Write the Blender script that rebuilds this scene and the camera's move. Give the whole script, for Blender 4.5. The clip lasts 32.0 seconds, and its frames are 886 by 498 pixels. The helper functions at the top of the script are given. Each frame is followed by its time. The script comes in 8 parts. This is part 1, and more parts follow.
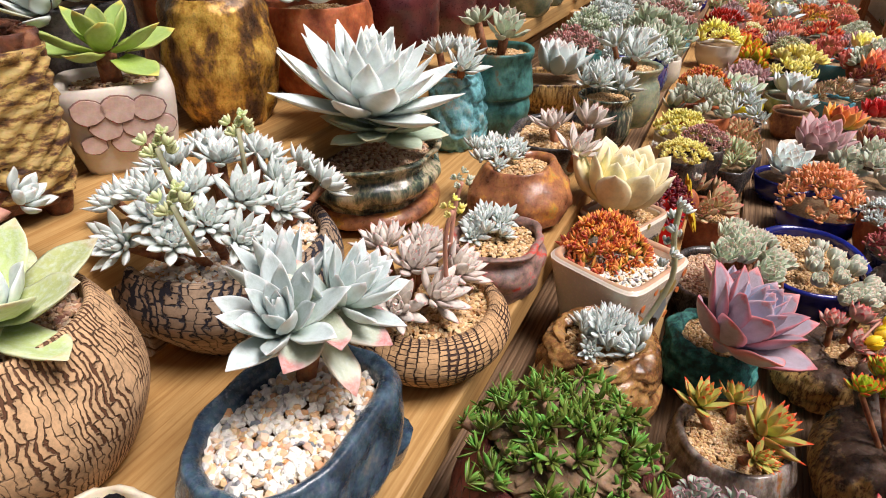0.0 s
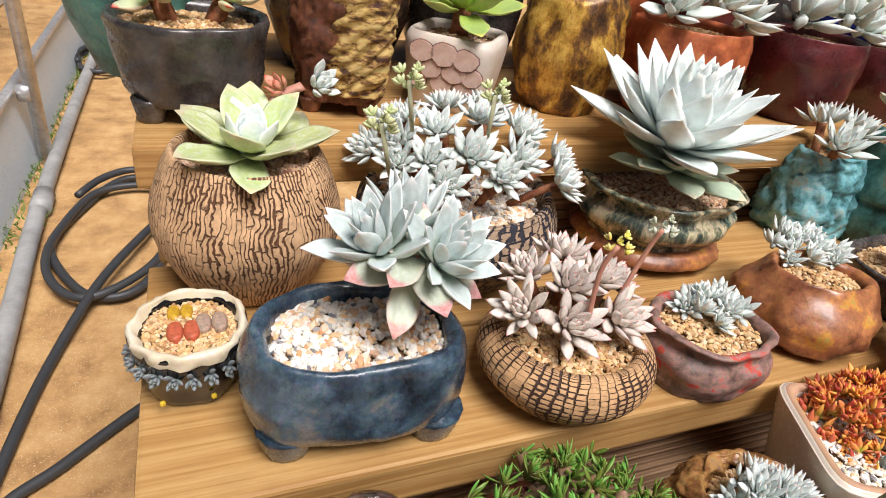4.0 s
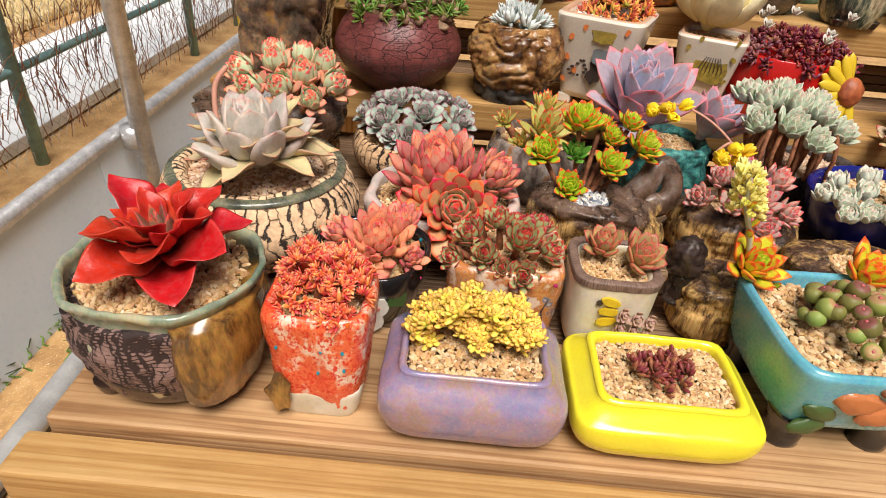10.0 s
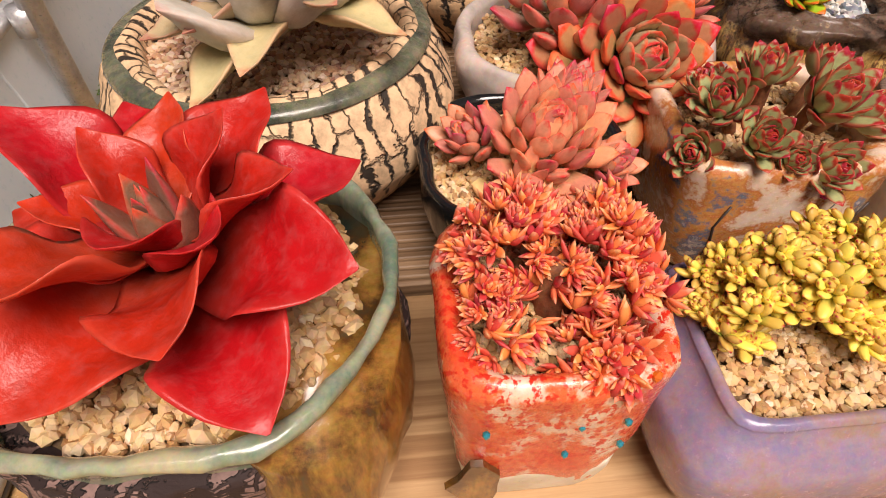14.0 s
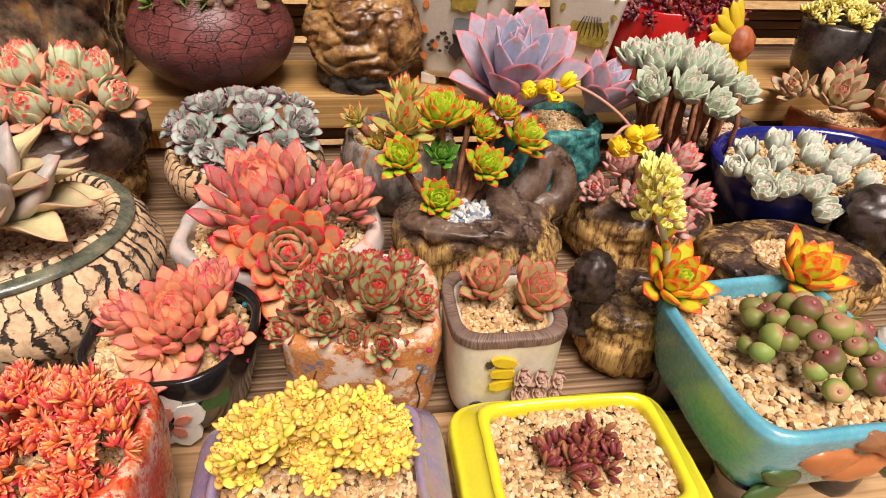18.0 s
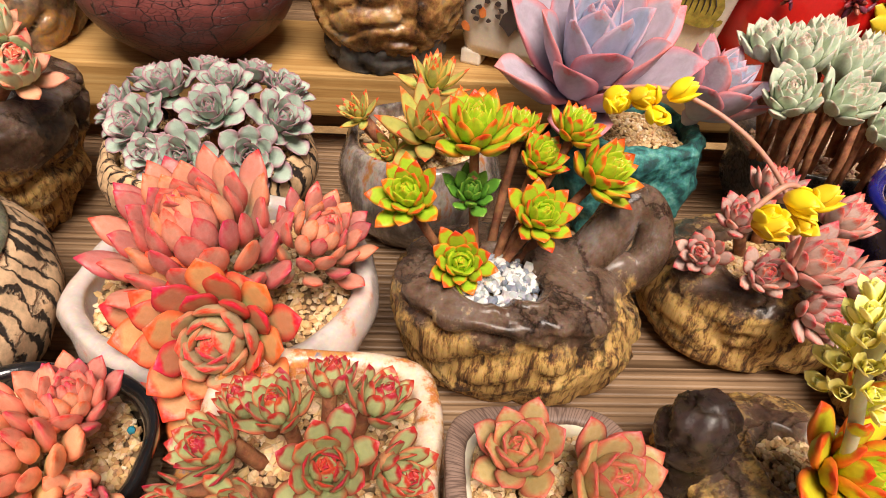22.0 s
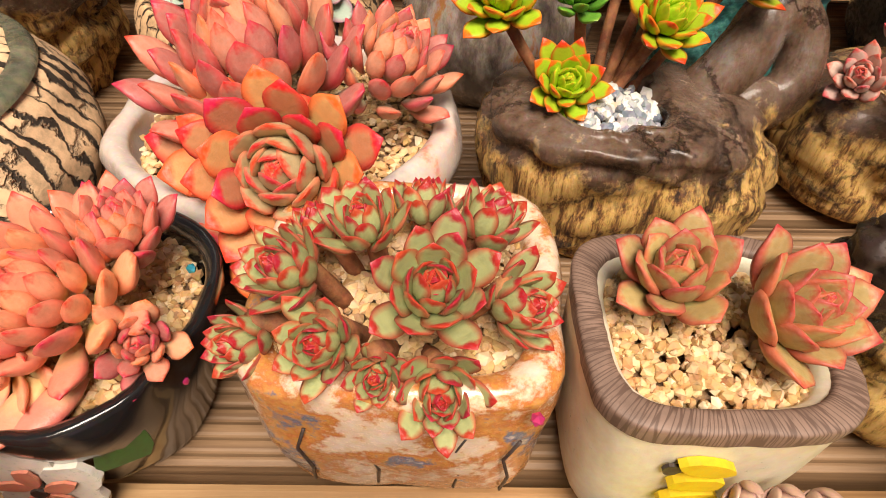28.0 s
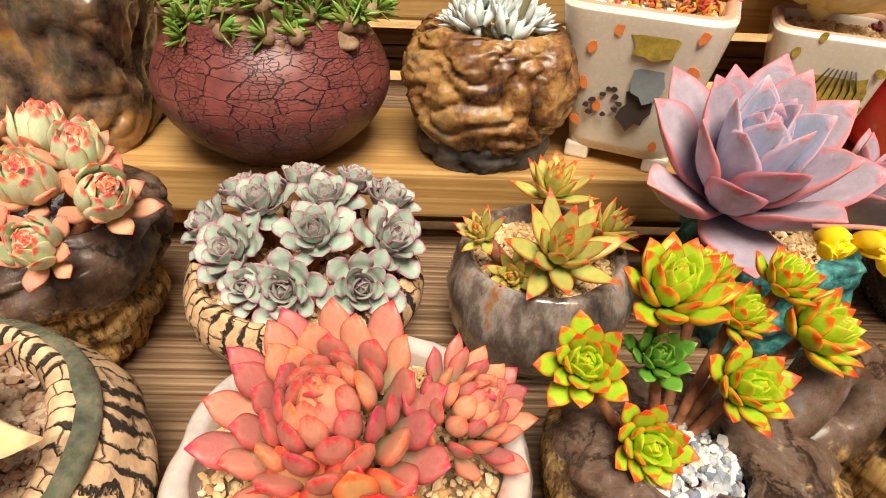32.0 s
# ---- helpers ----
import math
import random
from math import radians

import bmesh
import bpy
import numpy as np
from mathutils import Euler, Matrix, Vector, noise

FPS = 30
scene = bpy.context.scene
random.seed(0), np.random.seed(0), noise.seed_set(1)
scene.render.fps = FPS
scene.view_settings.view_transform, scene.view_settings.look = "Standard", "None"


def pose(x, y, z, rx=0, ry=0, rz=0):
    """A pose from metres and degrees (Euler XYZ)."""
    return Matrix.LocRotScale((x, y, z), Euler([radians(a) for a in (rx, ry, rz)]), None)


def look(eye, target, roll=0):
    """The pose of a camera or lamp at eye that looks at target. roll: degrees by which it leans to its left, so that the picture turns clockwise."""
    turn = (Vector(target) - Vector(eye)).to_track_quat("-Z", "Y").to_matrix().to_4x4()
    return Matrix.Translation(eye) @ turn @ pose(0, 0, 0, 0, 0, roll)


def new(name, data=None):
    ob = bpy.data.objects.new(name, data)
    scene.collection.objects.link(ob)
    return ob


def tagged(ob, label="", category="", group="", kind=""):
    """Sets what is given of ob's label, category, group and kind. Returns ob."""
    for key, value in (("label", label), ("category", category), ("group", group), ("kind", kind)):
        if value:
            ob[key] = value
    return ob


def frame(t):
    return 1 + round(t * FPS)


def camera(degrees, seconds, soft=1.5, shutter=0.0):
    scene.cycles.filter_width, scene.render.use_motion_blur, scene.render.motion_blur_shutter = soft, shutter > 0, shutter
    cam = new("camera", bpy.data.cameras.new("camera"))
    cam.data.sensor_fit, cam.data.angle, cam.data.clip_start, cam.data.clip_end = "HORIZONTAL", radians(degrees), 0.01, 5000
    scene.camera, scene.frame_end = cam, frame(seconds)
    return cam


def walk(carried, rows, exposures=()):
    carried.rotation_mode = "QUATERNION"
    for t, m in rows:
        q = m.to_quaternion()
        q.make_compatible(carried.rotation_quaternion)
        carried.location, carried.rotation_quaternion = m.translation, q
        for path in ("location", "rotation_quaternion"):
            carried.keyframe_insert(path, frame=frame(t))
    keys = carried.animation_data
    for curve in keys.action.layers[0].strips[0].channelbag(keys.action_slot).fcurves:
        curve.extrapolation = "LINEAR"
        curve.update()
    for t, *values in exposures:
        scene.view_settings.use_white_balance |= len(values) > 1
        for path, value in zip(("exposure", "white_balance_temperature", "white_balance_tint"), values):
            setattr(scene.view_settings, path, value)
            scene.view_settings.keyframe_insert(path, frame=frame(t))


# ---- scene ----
cam = camera(73.13, 32.0, soft=1.0)
# seconds, eye (m), Euler turn (degrees)
PATH = [
    (0, -0.0114, 0.0156, 1.1190, 59.58, -0.01, -65.18),
    (0.5, -0.0390, 0.0176, 1.1094, 60.57, 0.09, -58.09),
    (1, -0.0020, 0.0635, 1.1027, 61.74, -2.35, -47.01),
    (1.5, 0.0560, 0.1048, 1.0765, 60.74, -6.18, -41.26),
    (2, 0.0879, 0.1417, 1.0690, 58.32, -7.55, -33.39),
    (2.5, 0.1063, 0.1506, 1.0742, 57.19, -6.89, -26.98),
    (4.5, 0.0877, -0.1924, 1.1126, 58.80, -7.77, -20.17),
    (5, 0.1251, -0.2701, 1.1059, 58.83, -8.04, -21.75),
    (5.5, 0.1808, -0.3214, 1.0860, 59.93, -8.45, -18.33),
    (6, 0.2404, -0.3936, 1.0799, 62.41, -8.49, -13.27),
    (6.5, 0.3005, -0.4942, 1.0786, 61.47, -10.11, -5.28),
    (7, 0.3337, -0.5900, 1.0777, 60.47, -9.95, -0.91),
    (7.5, 0.3583, -0.5921, 1.0733, 60.78, -9.11, -0.63),
    (8, 0.3656, -0.5728, 1.0447, 62.14, -7.47, 0.80),
    (8.5, 0.3604, -0.5935, 1.0117, 60.20, -5.52, 1.96),
    (9, 0.3780, -0.6796, 1.0091, 58.61, -6.10, 2.03),
    (9.5, 0.3744, -0.7195, 0.9800, 56.72, -5.01, 3.30),
    (10, 0.3616, -0.7118, 0.9601, 55.97, -4.23, 3.36),
    (10.5, 0.3329, -0.6791, 0.9459, 52.60, -1.34, 3.25),
    (11, 0.3226, -0.6292, 0.9230, 49.75, -2.78, 0.03),
    (11.5, 0.3216, -0.6234, 0.9213, 49.22, -0.96, -1.93),
    (12, 0.2792, -0.5668, 0.9080, 49.12, 0.85, -2.71),
    (12.5, 0.2569, -0.5387, 0.8896, 46.77, 0.83, -4.64),
    (13, 0.2487, -0.5248, 0.8740, 43.61, 1.49, -5.06),
    (13.5, 0.2429, -0.5129, 0.8552, 41.73, 1.03, -5.40),
    (15.5, 0.2389, -0.5239, 0.8568, 44.10, -1.36, -5.08),
    (16, 0.2810, -0.5331, 0.8649, 46.28, -0.87, -5.29),
    (16.5, 0.3276, -0.5419, 0.8801, 46.49, -1.89, -5.66),
    (17, 0.3563, -0.5550, 0.9077, 53.15, -2.25, -7.02),
    (17.5, 0.3842, -0.5679, 0.9234, 54.51, -2.66, -7.67),
    (18, 0.4105, -0.5804, 0.9308, 54.30, -2.55, -7.97),
    (18.5, 0.4379, -0.6101, 0.9327, 54.11, -2.70, -6.22),
    (19, 0.4543, -0.6306, 0.9347, 53.69, -2.80, -1.21),
    (19.5, 0.4556, -0.5736, 0.9190, 51.12, -4.24, -2.28),
    (20, 0.4434, -0.5171, 0.9139, 51.04, -4.17, -1.47),
    (20.5, 0.4433, -0.4931, 0.9044, 50.93, -3.74, -0.58),
    (21, 0.4462, -0.4669, 0.8973, 50.03, -3.43, -0.55),
    (21.5, 0.4456, -0.4394, 0.8942, 49.98, -3.66, -1.42),
    (22, 0.4410, -0.4234, 0.8917, 50.19, -3.83, -2.01),
    (22.5, 0.4358, -0.4083, 0.8873, 49.45, -3.43, -1.47),
    (23, 0.4343, -0.3974, 0.8862, 48.93, -3.19, -1.46),
    (23.5, 0.4319, -0.3928, 0.8871, 49.23, -3.42, -1.65),
    (24, 0.4330, -0.3943, 0.8768, 47.69, -1.63, -2.30),
    (24.5, 0.4312, -0.3966, 0.8523, 43.65, -2.10, -1.38),
    (25, 0.4293, -0.3869, 0.8516, 42.98, -1.84, -1.26),
    (25.5, 0.4302, -0.4023, 0.8400, 42.46, -0.41, -1.49),
    (26, 0.4282, -0.4208, 0.8277, 41.91, 2.33, -0.31),
    (26.5, 0.4246, -0.4131, 0.8300, 41.81, 0.13, -0.10),
    (28.5, 0.4212, -0.4176, 0.8309, 43.70, -0.81, 0.29),
    (29, 0.4202, -0.4050, 0.8412, 44.39, -2.22, -0.64),
    (29.5, 0.4154, -0.3931, 0.8595, 46.98, -2.76, -1.43),
    (30, 0.3952, -0.3924, 0.8623, 48.01, -3.35, 0.62),
    (30.5, 0.3640, -0.3793, 0.8618, 47.93, -2.45, 2.47),
    (31, 0.3691, -0.3666, 0.8672, 48.75, -1.86, 0.96),
    (31.5, 0.3723, -0.3576, 0.8794, 50.55, -2.10, 0.11),
    (32, 0.3792, -0.3501, 0.8994, 53.87, -2.40, -0.93),
]
EXPOSURES = [(0.0, 0.05, 6150, 18), (2.0, -0.08, 6000, 13), (5.0, 0.05, 6100, 17), (6.0, 0.05, 6050, 16), (9.0, 0.10, 6150, 13), (11.0, -0.08, 6450, 17), (13.5, -0.12, 6750, 22), (16.0, -0.04, 6800, 21), (18.0, 0.06, 6450, 18), (19.5, 0.0, 6450, 18), (22.0, 0.26, 6800, 17), (24.0, 0.28, 6950, 17), (30.0, 0.28, 7100, 14), (32.0, 0.36, 7000, 12)]
walk(cam, [(t, pose(*row)) for t, *row in PATH], EXPOSURES)

# ---- light: bright overcast day ----
world = bpy.data.worlds.new("overcast_sky")
scene.world = world
world.use_nodes = True
wn = world.node_tree
sky = wn.nodes.new("ShaderNodeTexSky")
sky.sky_type = "NISHITA"
sky.sun_disc = False
sky.sun_elevation = radians(52)
sky.sun_rotation = radians(170)
sky.air_density, sky.dust_density, sky.ozone_density = 1.0, 6.0, 0.6
wn.links.new(sky.outputs[0], wn.nodes["Background"].inputs[0])
wn.nodes["Background"].inputs[1].default_value = 0.023
sun = new("sun", bpy.data.lights.new("sun", "SUN"))
sun.data.energy, sun.data.angle, sun.data.color = 5.0, radians(31), (1.0, 0.94, 0.84)
sun.matrix_basis = look((0, 0, 5), (-0.35, 1.9, 1.0))

# ---- mesh helpers ----
GOLD = 2.399963


def build(name, verts, faces, uvs=None, smooth=True, wrap=False):
    """A mesh from arrays of points and faces; uvs: one pair a point; wrap: u runs round and closes on itself."""
    me = bpy.data.meshes.new(name)
    me.from_pydata([tuple(v) for v in verts], [], [tuple(f) for f in faces])
    if uvs is not None:
        layer = me.uv_layers.new(name="UVMap")
        idx = np.empty(len(me.loops), dtype=np.int32)
        me.loops.foreach_get("vertex_index", idx)
        co = np.asarray(uvs, dtype=np.float32)[idx]
        if wrap:
            for f in me.polygons:
                a, b = f.loop_start, f.loop_start + f.loop_total
                if f.loop_total == 4 and co[a:b, 0].max() - co[a:b, 0].min() > 0.5:
                    co[a:b, 0] += (co[a:b, 0] < 0.5)
        layer.data.foreach_set("uv", co.ravel())
    me.polygons.foreach_set("use_smooth", [smooth] * len(me.polygons))
    return me


def part(name, me, material, parent, label="", m=None, kind=""):
    """A mesh as ONE object under a thing or a part."""
    if isinstance(me, bmesh.types.BMesh):
        bm, me = me, bpy.data.meshes.new(name)
        bm.to_mesh(me)
        bm.free()
    if material is not None and not me.materials:
        me.materials.append(material)
    ob = new(name, me)
    ob.parent = parent
    if m is not None:
        ob.matrix_basis = m
    return tagged(ob, label=label, kind=kind)


def thing(name, label, category, x, y, z, rz=0.0, group="", kind=""):
    ob = new(name)
    ob.empty_display_size = 0.02
    ob.matrix_basis = pose(x, y, z, 0, 0, rz)
    return tagged(ob, label, category, group, kind)


def box_mesh(sx, sy, sz, bevel=0.002, wob=0.0, seed=0):
    """A box with worn edges, standing on z = 0."""
    bm = bmesh.new()
    bmesh.ops.create_cube(bm, size=1.0)
    bmesh.ops.scale(bm, vec=(sx, sy, sz), verts=bm.verts)
    bmesh.ops.translate(bm, vec=(0, 0, sz / 2), verts=bm.verts)
    if bevel:
        bmesh.ops.bevel(bm, geom=bm.edges[:], offset=bevel, segments=2, affect="EDGES", profile=0.6)
    if wob:
        for v in bm.verts:
            v.co += noise.noise_vector(v.co * 7 + Vector((seed, 0, 0))) * wob
    return bm


def tube(points, r, n=8, taper=1.0, closed=False):
    """A round bar along points."""
    P = [Vector(p) for p in points]
    verts, faces, uvs = [], [], []
    side = None
    for i, p in enumerate(P):
        a, b = P[max(i - 1, 0)], P[min(i + 1, len(P) - 1)]
        d = (b - a).normalized()
        if side is None:
            side = d.cross(Vector((0.3, 0.9, 0.31))).normalized()
        side = (side - d * side.dot(d)).normalized()
        up = d.cross(side)
        rr = (r[i] if isinstance(r, (list, tuple)) else r) * (1 + (taper - 1) * i / max(len(P) - 1, 1))
        for k in range(n):
            a2 = 2 * math.pi * k / n
            verts.append(p + (side * math.cos(a2) + up * math.sin(a2)) * rr)
            uvs.append((k / n, i / max(len(P) - 1, 1)))
    for i in range(len(P) - 1):
        for k in range(n):
            k2 = (k + 1) % n
            faces.append((i * n + k, i * n + k2, (i + 1) * n + k2, (i + 1) * n + k))
    faces.append(tuple(range(n))[::-1])
    faces.append(tuple(range((len(P) - 1) * n, len(P) * n)))
    return build("tube", verts, faces, uvs)


def curve3(keys, k=6):
    """Catmull-Rom points through rows of any length."""
    K = [np.array(q, dtype=float) for q in keys]
    out = []
    for i in range(len(K) - 1):
        a, b, c, d = K[max(i - 1, 0)], K[i], K[i + 1], K[min(i + 2, len(K) - 1)]
        for j in range(k):
            t = j / k
            out.append(0.5 * (2 * b + (c - a) * t + (2 * a - 5 * b + 4 * c - d) * t * t + (3 * b - a - 3 * c + d) * t ** 3))
    out.append(K[-1])
    return out


def ring(rx, ry, p, n, rot=0.0):
    """A superellipse: p 2 is round, larger is squarer."""
    out = []
    for k in range(n):
        a = 2 * math.pi * (k + 0.5) / n + math.pi / 2
        c, s = math.cos(a), math.sin(a)
        m = (abs(c) ** p + abs(s) ** p) ** (-1 / p)
        out.append((rx * c * m, ry * s * m))
    return out


def loft(sections, n=48, k=5, bump=None, caps=(True, True)):
    """A skin through sections (z, rx, ry, squareness, dx, dy). bump(x, y, z, v) pushes points outwards."""
    S = curve3([(list(s) + [0, 0])[:6] for s in sections], k)
    verts, faces, uvs = [], [], []
    for i, (z, rx, ry, p, dx, dy) in enumerate(S):
        for q, (x, y) in enumerate(ring(max(rx, 1e-4), max(ry, 1e-4), max(p, 1.2), n)):
            w = 1.0
            if bump:
                r = math.hypot(x, y)
                w = 1 + bump(x + dx, y + dy, z, i / (len(S) - 1)) / max(r, 0.01)
            verts.append((x * w + dx, y * w + dy, z))
            uvs.append((q / n, i / (len(S) - 1)))
    for i in range(len(S) - 1):
        for q in range(n):
            q2 = (q + 1) % n
            faces.append((i * n + q, i * n + q2, (i + 1) * n + q2, (i + 1) * n + q))
    if caps[0]:
        faces.append(tuple(range(n))[::-1])
    if caps[1]:
        faces.append(tuple(range((len(S) - 1) * n, len(S) * n)))
    return build("skin", verts, faces, uvs, wrap=True)


def rough(amp, scale, seed=0, octaves=3):
    off = Vector((seed * 3.7, seed * 1.3, seed * 5.1))
    return lambda x, y, z, v: amp * noise.fractal(Vector((x, y, z)) * scale + off, 0.9, 2.1, octaves)


def creased(amp, scale, seed=0, deep=1.0):
    """Lumps parted by narrow folds."""
    off = Vector((seed * 3.7, seed * 1.3, seed * 5.1))

    def push(x, y, z, v):
        q = Vector((x, y, z * 1.25)) * scale + off
        q = q + noise.noise_vector(q * 0.6) * 0.7
        a = abs(noise.noise(q))
        b = abs(noise.noise(q * 2.3 + off))
        return amp * (0.9 * noise.noise(q * 0.5) + deep * (min(a * 4.5, 1.0) - 0.7) + 0.4 * deep * (min(b * 4.0, 1.0) - 0.7))
    return push


def pot_mesh(sections, wall=0.008, depth=0.02, n=48, k=5, bump=None):
    """A hollow pot: its outer sections from the foot to the rim, a rounded lip, and the inside down to the soil."""
    S = [tuple((list(s) + [0, 0])[:6]) for s in sections]
    z, rx, ry, p, dx, dy = S[-1]
    lip = [(z + wall * 0.35, rx - wall * 0.45, ry - wall * 0.45, p, dx, dy), (z, rx - wall, ry - wall, p, dx, dy),
           (z - depth * 0.5, rx - wall * 1.15, ry - wall * 1.15, p, dx, dy), (z - depth - 0.004, rx - wall * 1.3, ry - wall * 1.3, p, dx, dy)]
    return loft(S + lip, n, k, bump)


ICO = bmesh.new()
bmesh.ops.create_icosphere(ICO, subdivisions=1, radius=1.0)
ICO_V = np.array([v.co[:] for v in ICO.verts])
ICO_F = np.array([[v.index for v in f.verts] for f in ICO.faces])
ICO.free()


def stones(spots, size, rng, flat=0.7, jag=0.25):
    """Many small stones at (x, y, z), joined into one mesh."""
    V, F = [], []
    for i, (x, y, z) in enumerate(spots):
        s = size * rng.uniform(0.6, 1.25)
        q = Euler((rng.uniform(-0.6, 0.6), rng.uniform(-0.6, 0.6), rng.uniform(0, 6.3))).to_matrix()
        v = ICO_V * (1 + jag * np.array([rng.uniform(-1, 1) for _ in range(12)])[:, None])
        v = v * (s * rng.uniform(0.8, 1.3), s * rng.uniform(0.7, 1.0), s * flat * rng.uniform(0.7, 1.1))
        V.append(v @ np.array(q).T + (x, y, z))
        F.append(ICO_F + 12 * i)
    return build("stones", np.concatenate(V), np.concatenate(F), smooth=False)


def gravel(parent, rx, ry, p, z, material, size=0.0028, dens=1.0, seed=0, dx=0.0, dy=0.0, mound=0.004, soil=None):
    """The loose stones on top of a pot's soil."""
    rng = random.Random(seed)
    part("soil", loft([(z - 0.012, rx * 0.9, ry * 0.9, p, dx, dy), (z - 0.001, rx * 0.985, ry * 0.985, p, dx, dy)], 24, 1), soil or M_SOIL, parent)
    size *= 0.74
    count = int(min(2100, dens * 8.0 * rx * ry / (size * size * 1.9)))
    spots = []
    while len(spots) < count:
        u, v = rng.uniform(-1, 1), rng.uniform(-1, 1)
        if abs(u) ** p + abs(v) ** p < 1:
            spots.append((dx + u * rx * 0.97, dy + v * ry * 0.97, z + mound * (1 - u * u) * (1 - v * v) + rng.uniform(-0.4, 0.6) * size))
    return part("gravel", stones(spots, size, rng), material, parent, kind="stuff")


# ---- leaves and rosettes ----
LEAVES = {}


def leaf_shape(peak, wid, th, base=0.45, point=0.9, curl=0.25, cup=0.25, wave=0.0, nv=7, nu=8, spine=0.0, tip=0.0):
    """One fleshy leaf of length 1 along y, its upper side towards z: points, faces and uvs (u across, v along)."""
    verts, faces, uvs = [], [], []
    for i in range(nv + 1):
        v = i / nv
        v = v ** 0.9
        f = base + (1 - base) * math.sin(math.pi / 2 * min(v / peak, 1)) if v < peak else max(math.cos(math.pi / 2 * (v - peak) / (1 - peak)), 0) ** point
        f = max(f, 0.03)
        w = wid * f / 2
        t = th * (0.55 + 0.45 * math.sin(math.pi * min(v * 1.05, 1))) * (f ** 0.6) / 2
        zc = curl * v * v + spine * v
        for k in range(nu):
            a = 2 * math.pi * k / nu
            x = math.cos(a)
            lift = cup * w * x * x
            verts.append((w * x, v + (tip if i == nv else 0.0), zc + t * math.sin(a) * (1.0 if math.sin(a) < 0 else 0.75) + lift + wave * math.sin(v * 11) * abs(x) * w))
            uvs.append((0.5 + 0.5 * x, v))
    for i in range(nv):
        for k in range(nu):
            k2 = (k + 1) % nu
            faces.append((i * nu + k, i * nu + k2, (i + 1) * nu + k2, (i + 1) * nu + k))
    faces.append(tuple(range(nv * nu, nv * nu + nu)))
    return np.array(verts), faces, uvs


SHAPES = {
    "spoon": leaf_shape(0.58, 0.56, 0.30, 0.5, 0.62, 0.30, 0.15, nv=8, nu=9, tip=0.06),
    "fat": leaf_shape(0.62, 0.70, 0.34, 0.58, 0.50, 0.36, 0.18, nv=9, nu=10, tip=0.08),
    "echeveria": leaf_shape(0.60, 0.55, 0.36, 0.55, 0.60, 0.34, 0.06, nv=9, nu=10, tip=0.06),
    "round": leaf_shape(0.60, 0.64, 0.30, 0.5, 0.58, 0.36, 0.20, nv=8, nu=9, tip=0.05),
    "agave": leaf_shape(0.36, 0.36, 0.07, 0.8, 0.95, 0.18, 0.45, nv=9),
    "frill": leaf_shape(0.66, 0.74, 0.13, 0.42, 0.42, 0.30, 0.34, wave=0.16, nv=12, nu=10, tip=0.04),
    "globe": leaf_shape(0.58, 0.62, 0.26, 0.55, 0.50, 0.52, 0.24, nv=8, nu=9, tip=0.05),
    "lance": leaf_shape(0.42, 0.40, 0.20, 0.65, 0.80, 0.20, 0.30, tip=0.05),
    "broad": leaf_shape(0.58, 0.54, 0.16, 0.62, 0.60, 0.20, 0.34, wave=0.06, nv=14, nu=12, tip=0.05),
    "recurve": leaf_shape(0.50, 0.46, 0.13, 0.66, 0.62, -0.24, 0.45, wave=0.12, nv=12, nu=12, tip=0.08),
    "red": leaf_shape(0.62, 0.58, 0.07, 0.36, 0.62, -0.10, 0.42, wave=0.22, nv=16, nu=12, tip=0.05),
    "blade": leaf_shape(0.52, 0.42, 0.15, 0.62, 0.66, 0.16, 0.40, wave=0.03, nv=12, nu=11, tip=0.05),
    "needle": leaf_shape(0.55, 0.26, 0.10, 0.6, 0.8, 0.12, 0.1, nv=4, nu=5),
    "finger": leaf_shape(0.60, 0.46, 0.40, 0.7, 0.55, 0.10, 0.0, nv=6, nu=6),
    "star": leaf_shape(0.42, 0.42, 0.26, 0.7, 0.76, 0.18, 0.15, nv=6, nu=7, tip=0.03),
    "petal": leaf_shape(0.60, 0.56, 0.06, 0.4, 0.6, 0.35, 0.3, nv=5, nu=6),
}


def layout(R, n, inner=82, outer=18, heart=0.30, base=0.28, jitter=0.06, seed=0, power=0.8, lift=0.20):
    """The poses and lengths of a rosette's leaves, from the heart outwards."""
    rng = random.Random(seed)
    rows = []
    outer = outer + 12 if outer >= 0 else outer
    for i in range(n):
        f = (i + 0.5) / n
        g = f ** power
        tilt = inner + (outer - inner) * f ** 1.25 + rng.uniform(-1, 1) * 60 * jitter
        length = R * (1 - base * 0.85) * (heart + (1 - heart) * g ** 0.7) * (1 + rng.uniform(-jitter, jitter))
        m = Matrix.Rotation(i * GOLD + rng.uniform(-jitter, jitter), 4, "Z") @ Matrix.Translation((0, R * base * g, R * lift * (1 - g))) @ Matrix.Rotation(radians(tilt), 4, "X") @ Matrix.Rotation(rng.uniform(-1, 1) * jitter * 2.5, 4, "Y")
        rows.append((m, length, rng.uniform(0.9, 1.12)))
    return rows


def tilted(pos, tx=0.0, ty=0.0, rz=0.0):
    return Matrix.Translation(pos) @ Euler((radians(tx), radians(ty), 0)).to_matrix().to_4x4() @ Matrix.Rotation(radians(rz), 4, "Z")


def leaf_mesh(shape, material):
    key = (shape, material.name)
    if key not in LEAVES:
        V, F, U = SHAPES[shape]
        me = build("leaf", V, F, U)
        me.materials.append(material)
        LEAVES[key] = me
    return LEAVES[key]


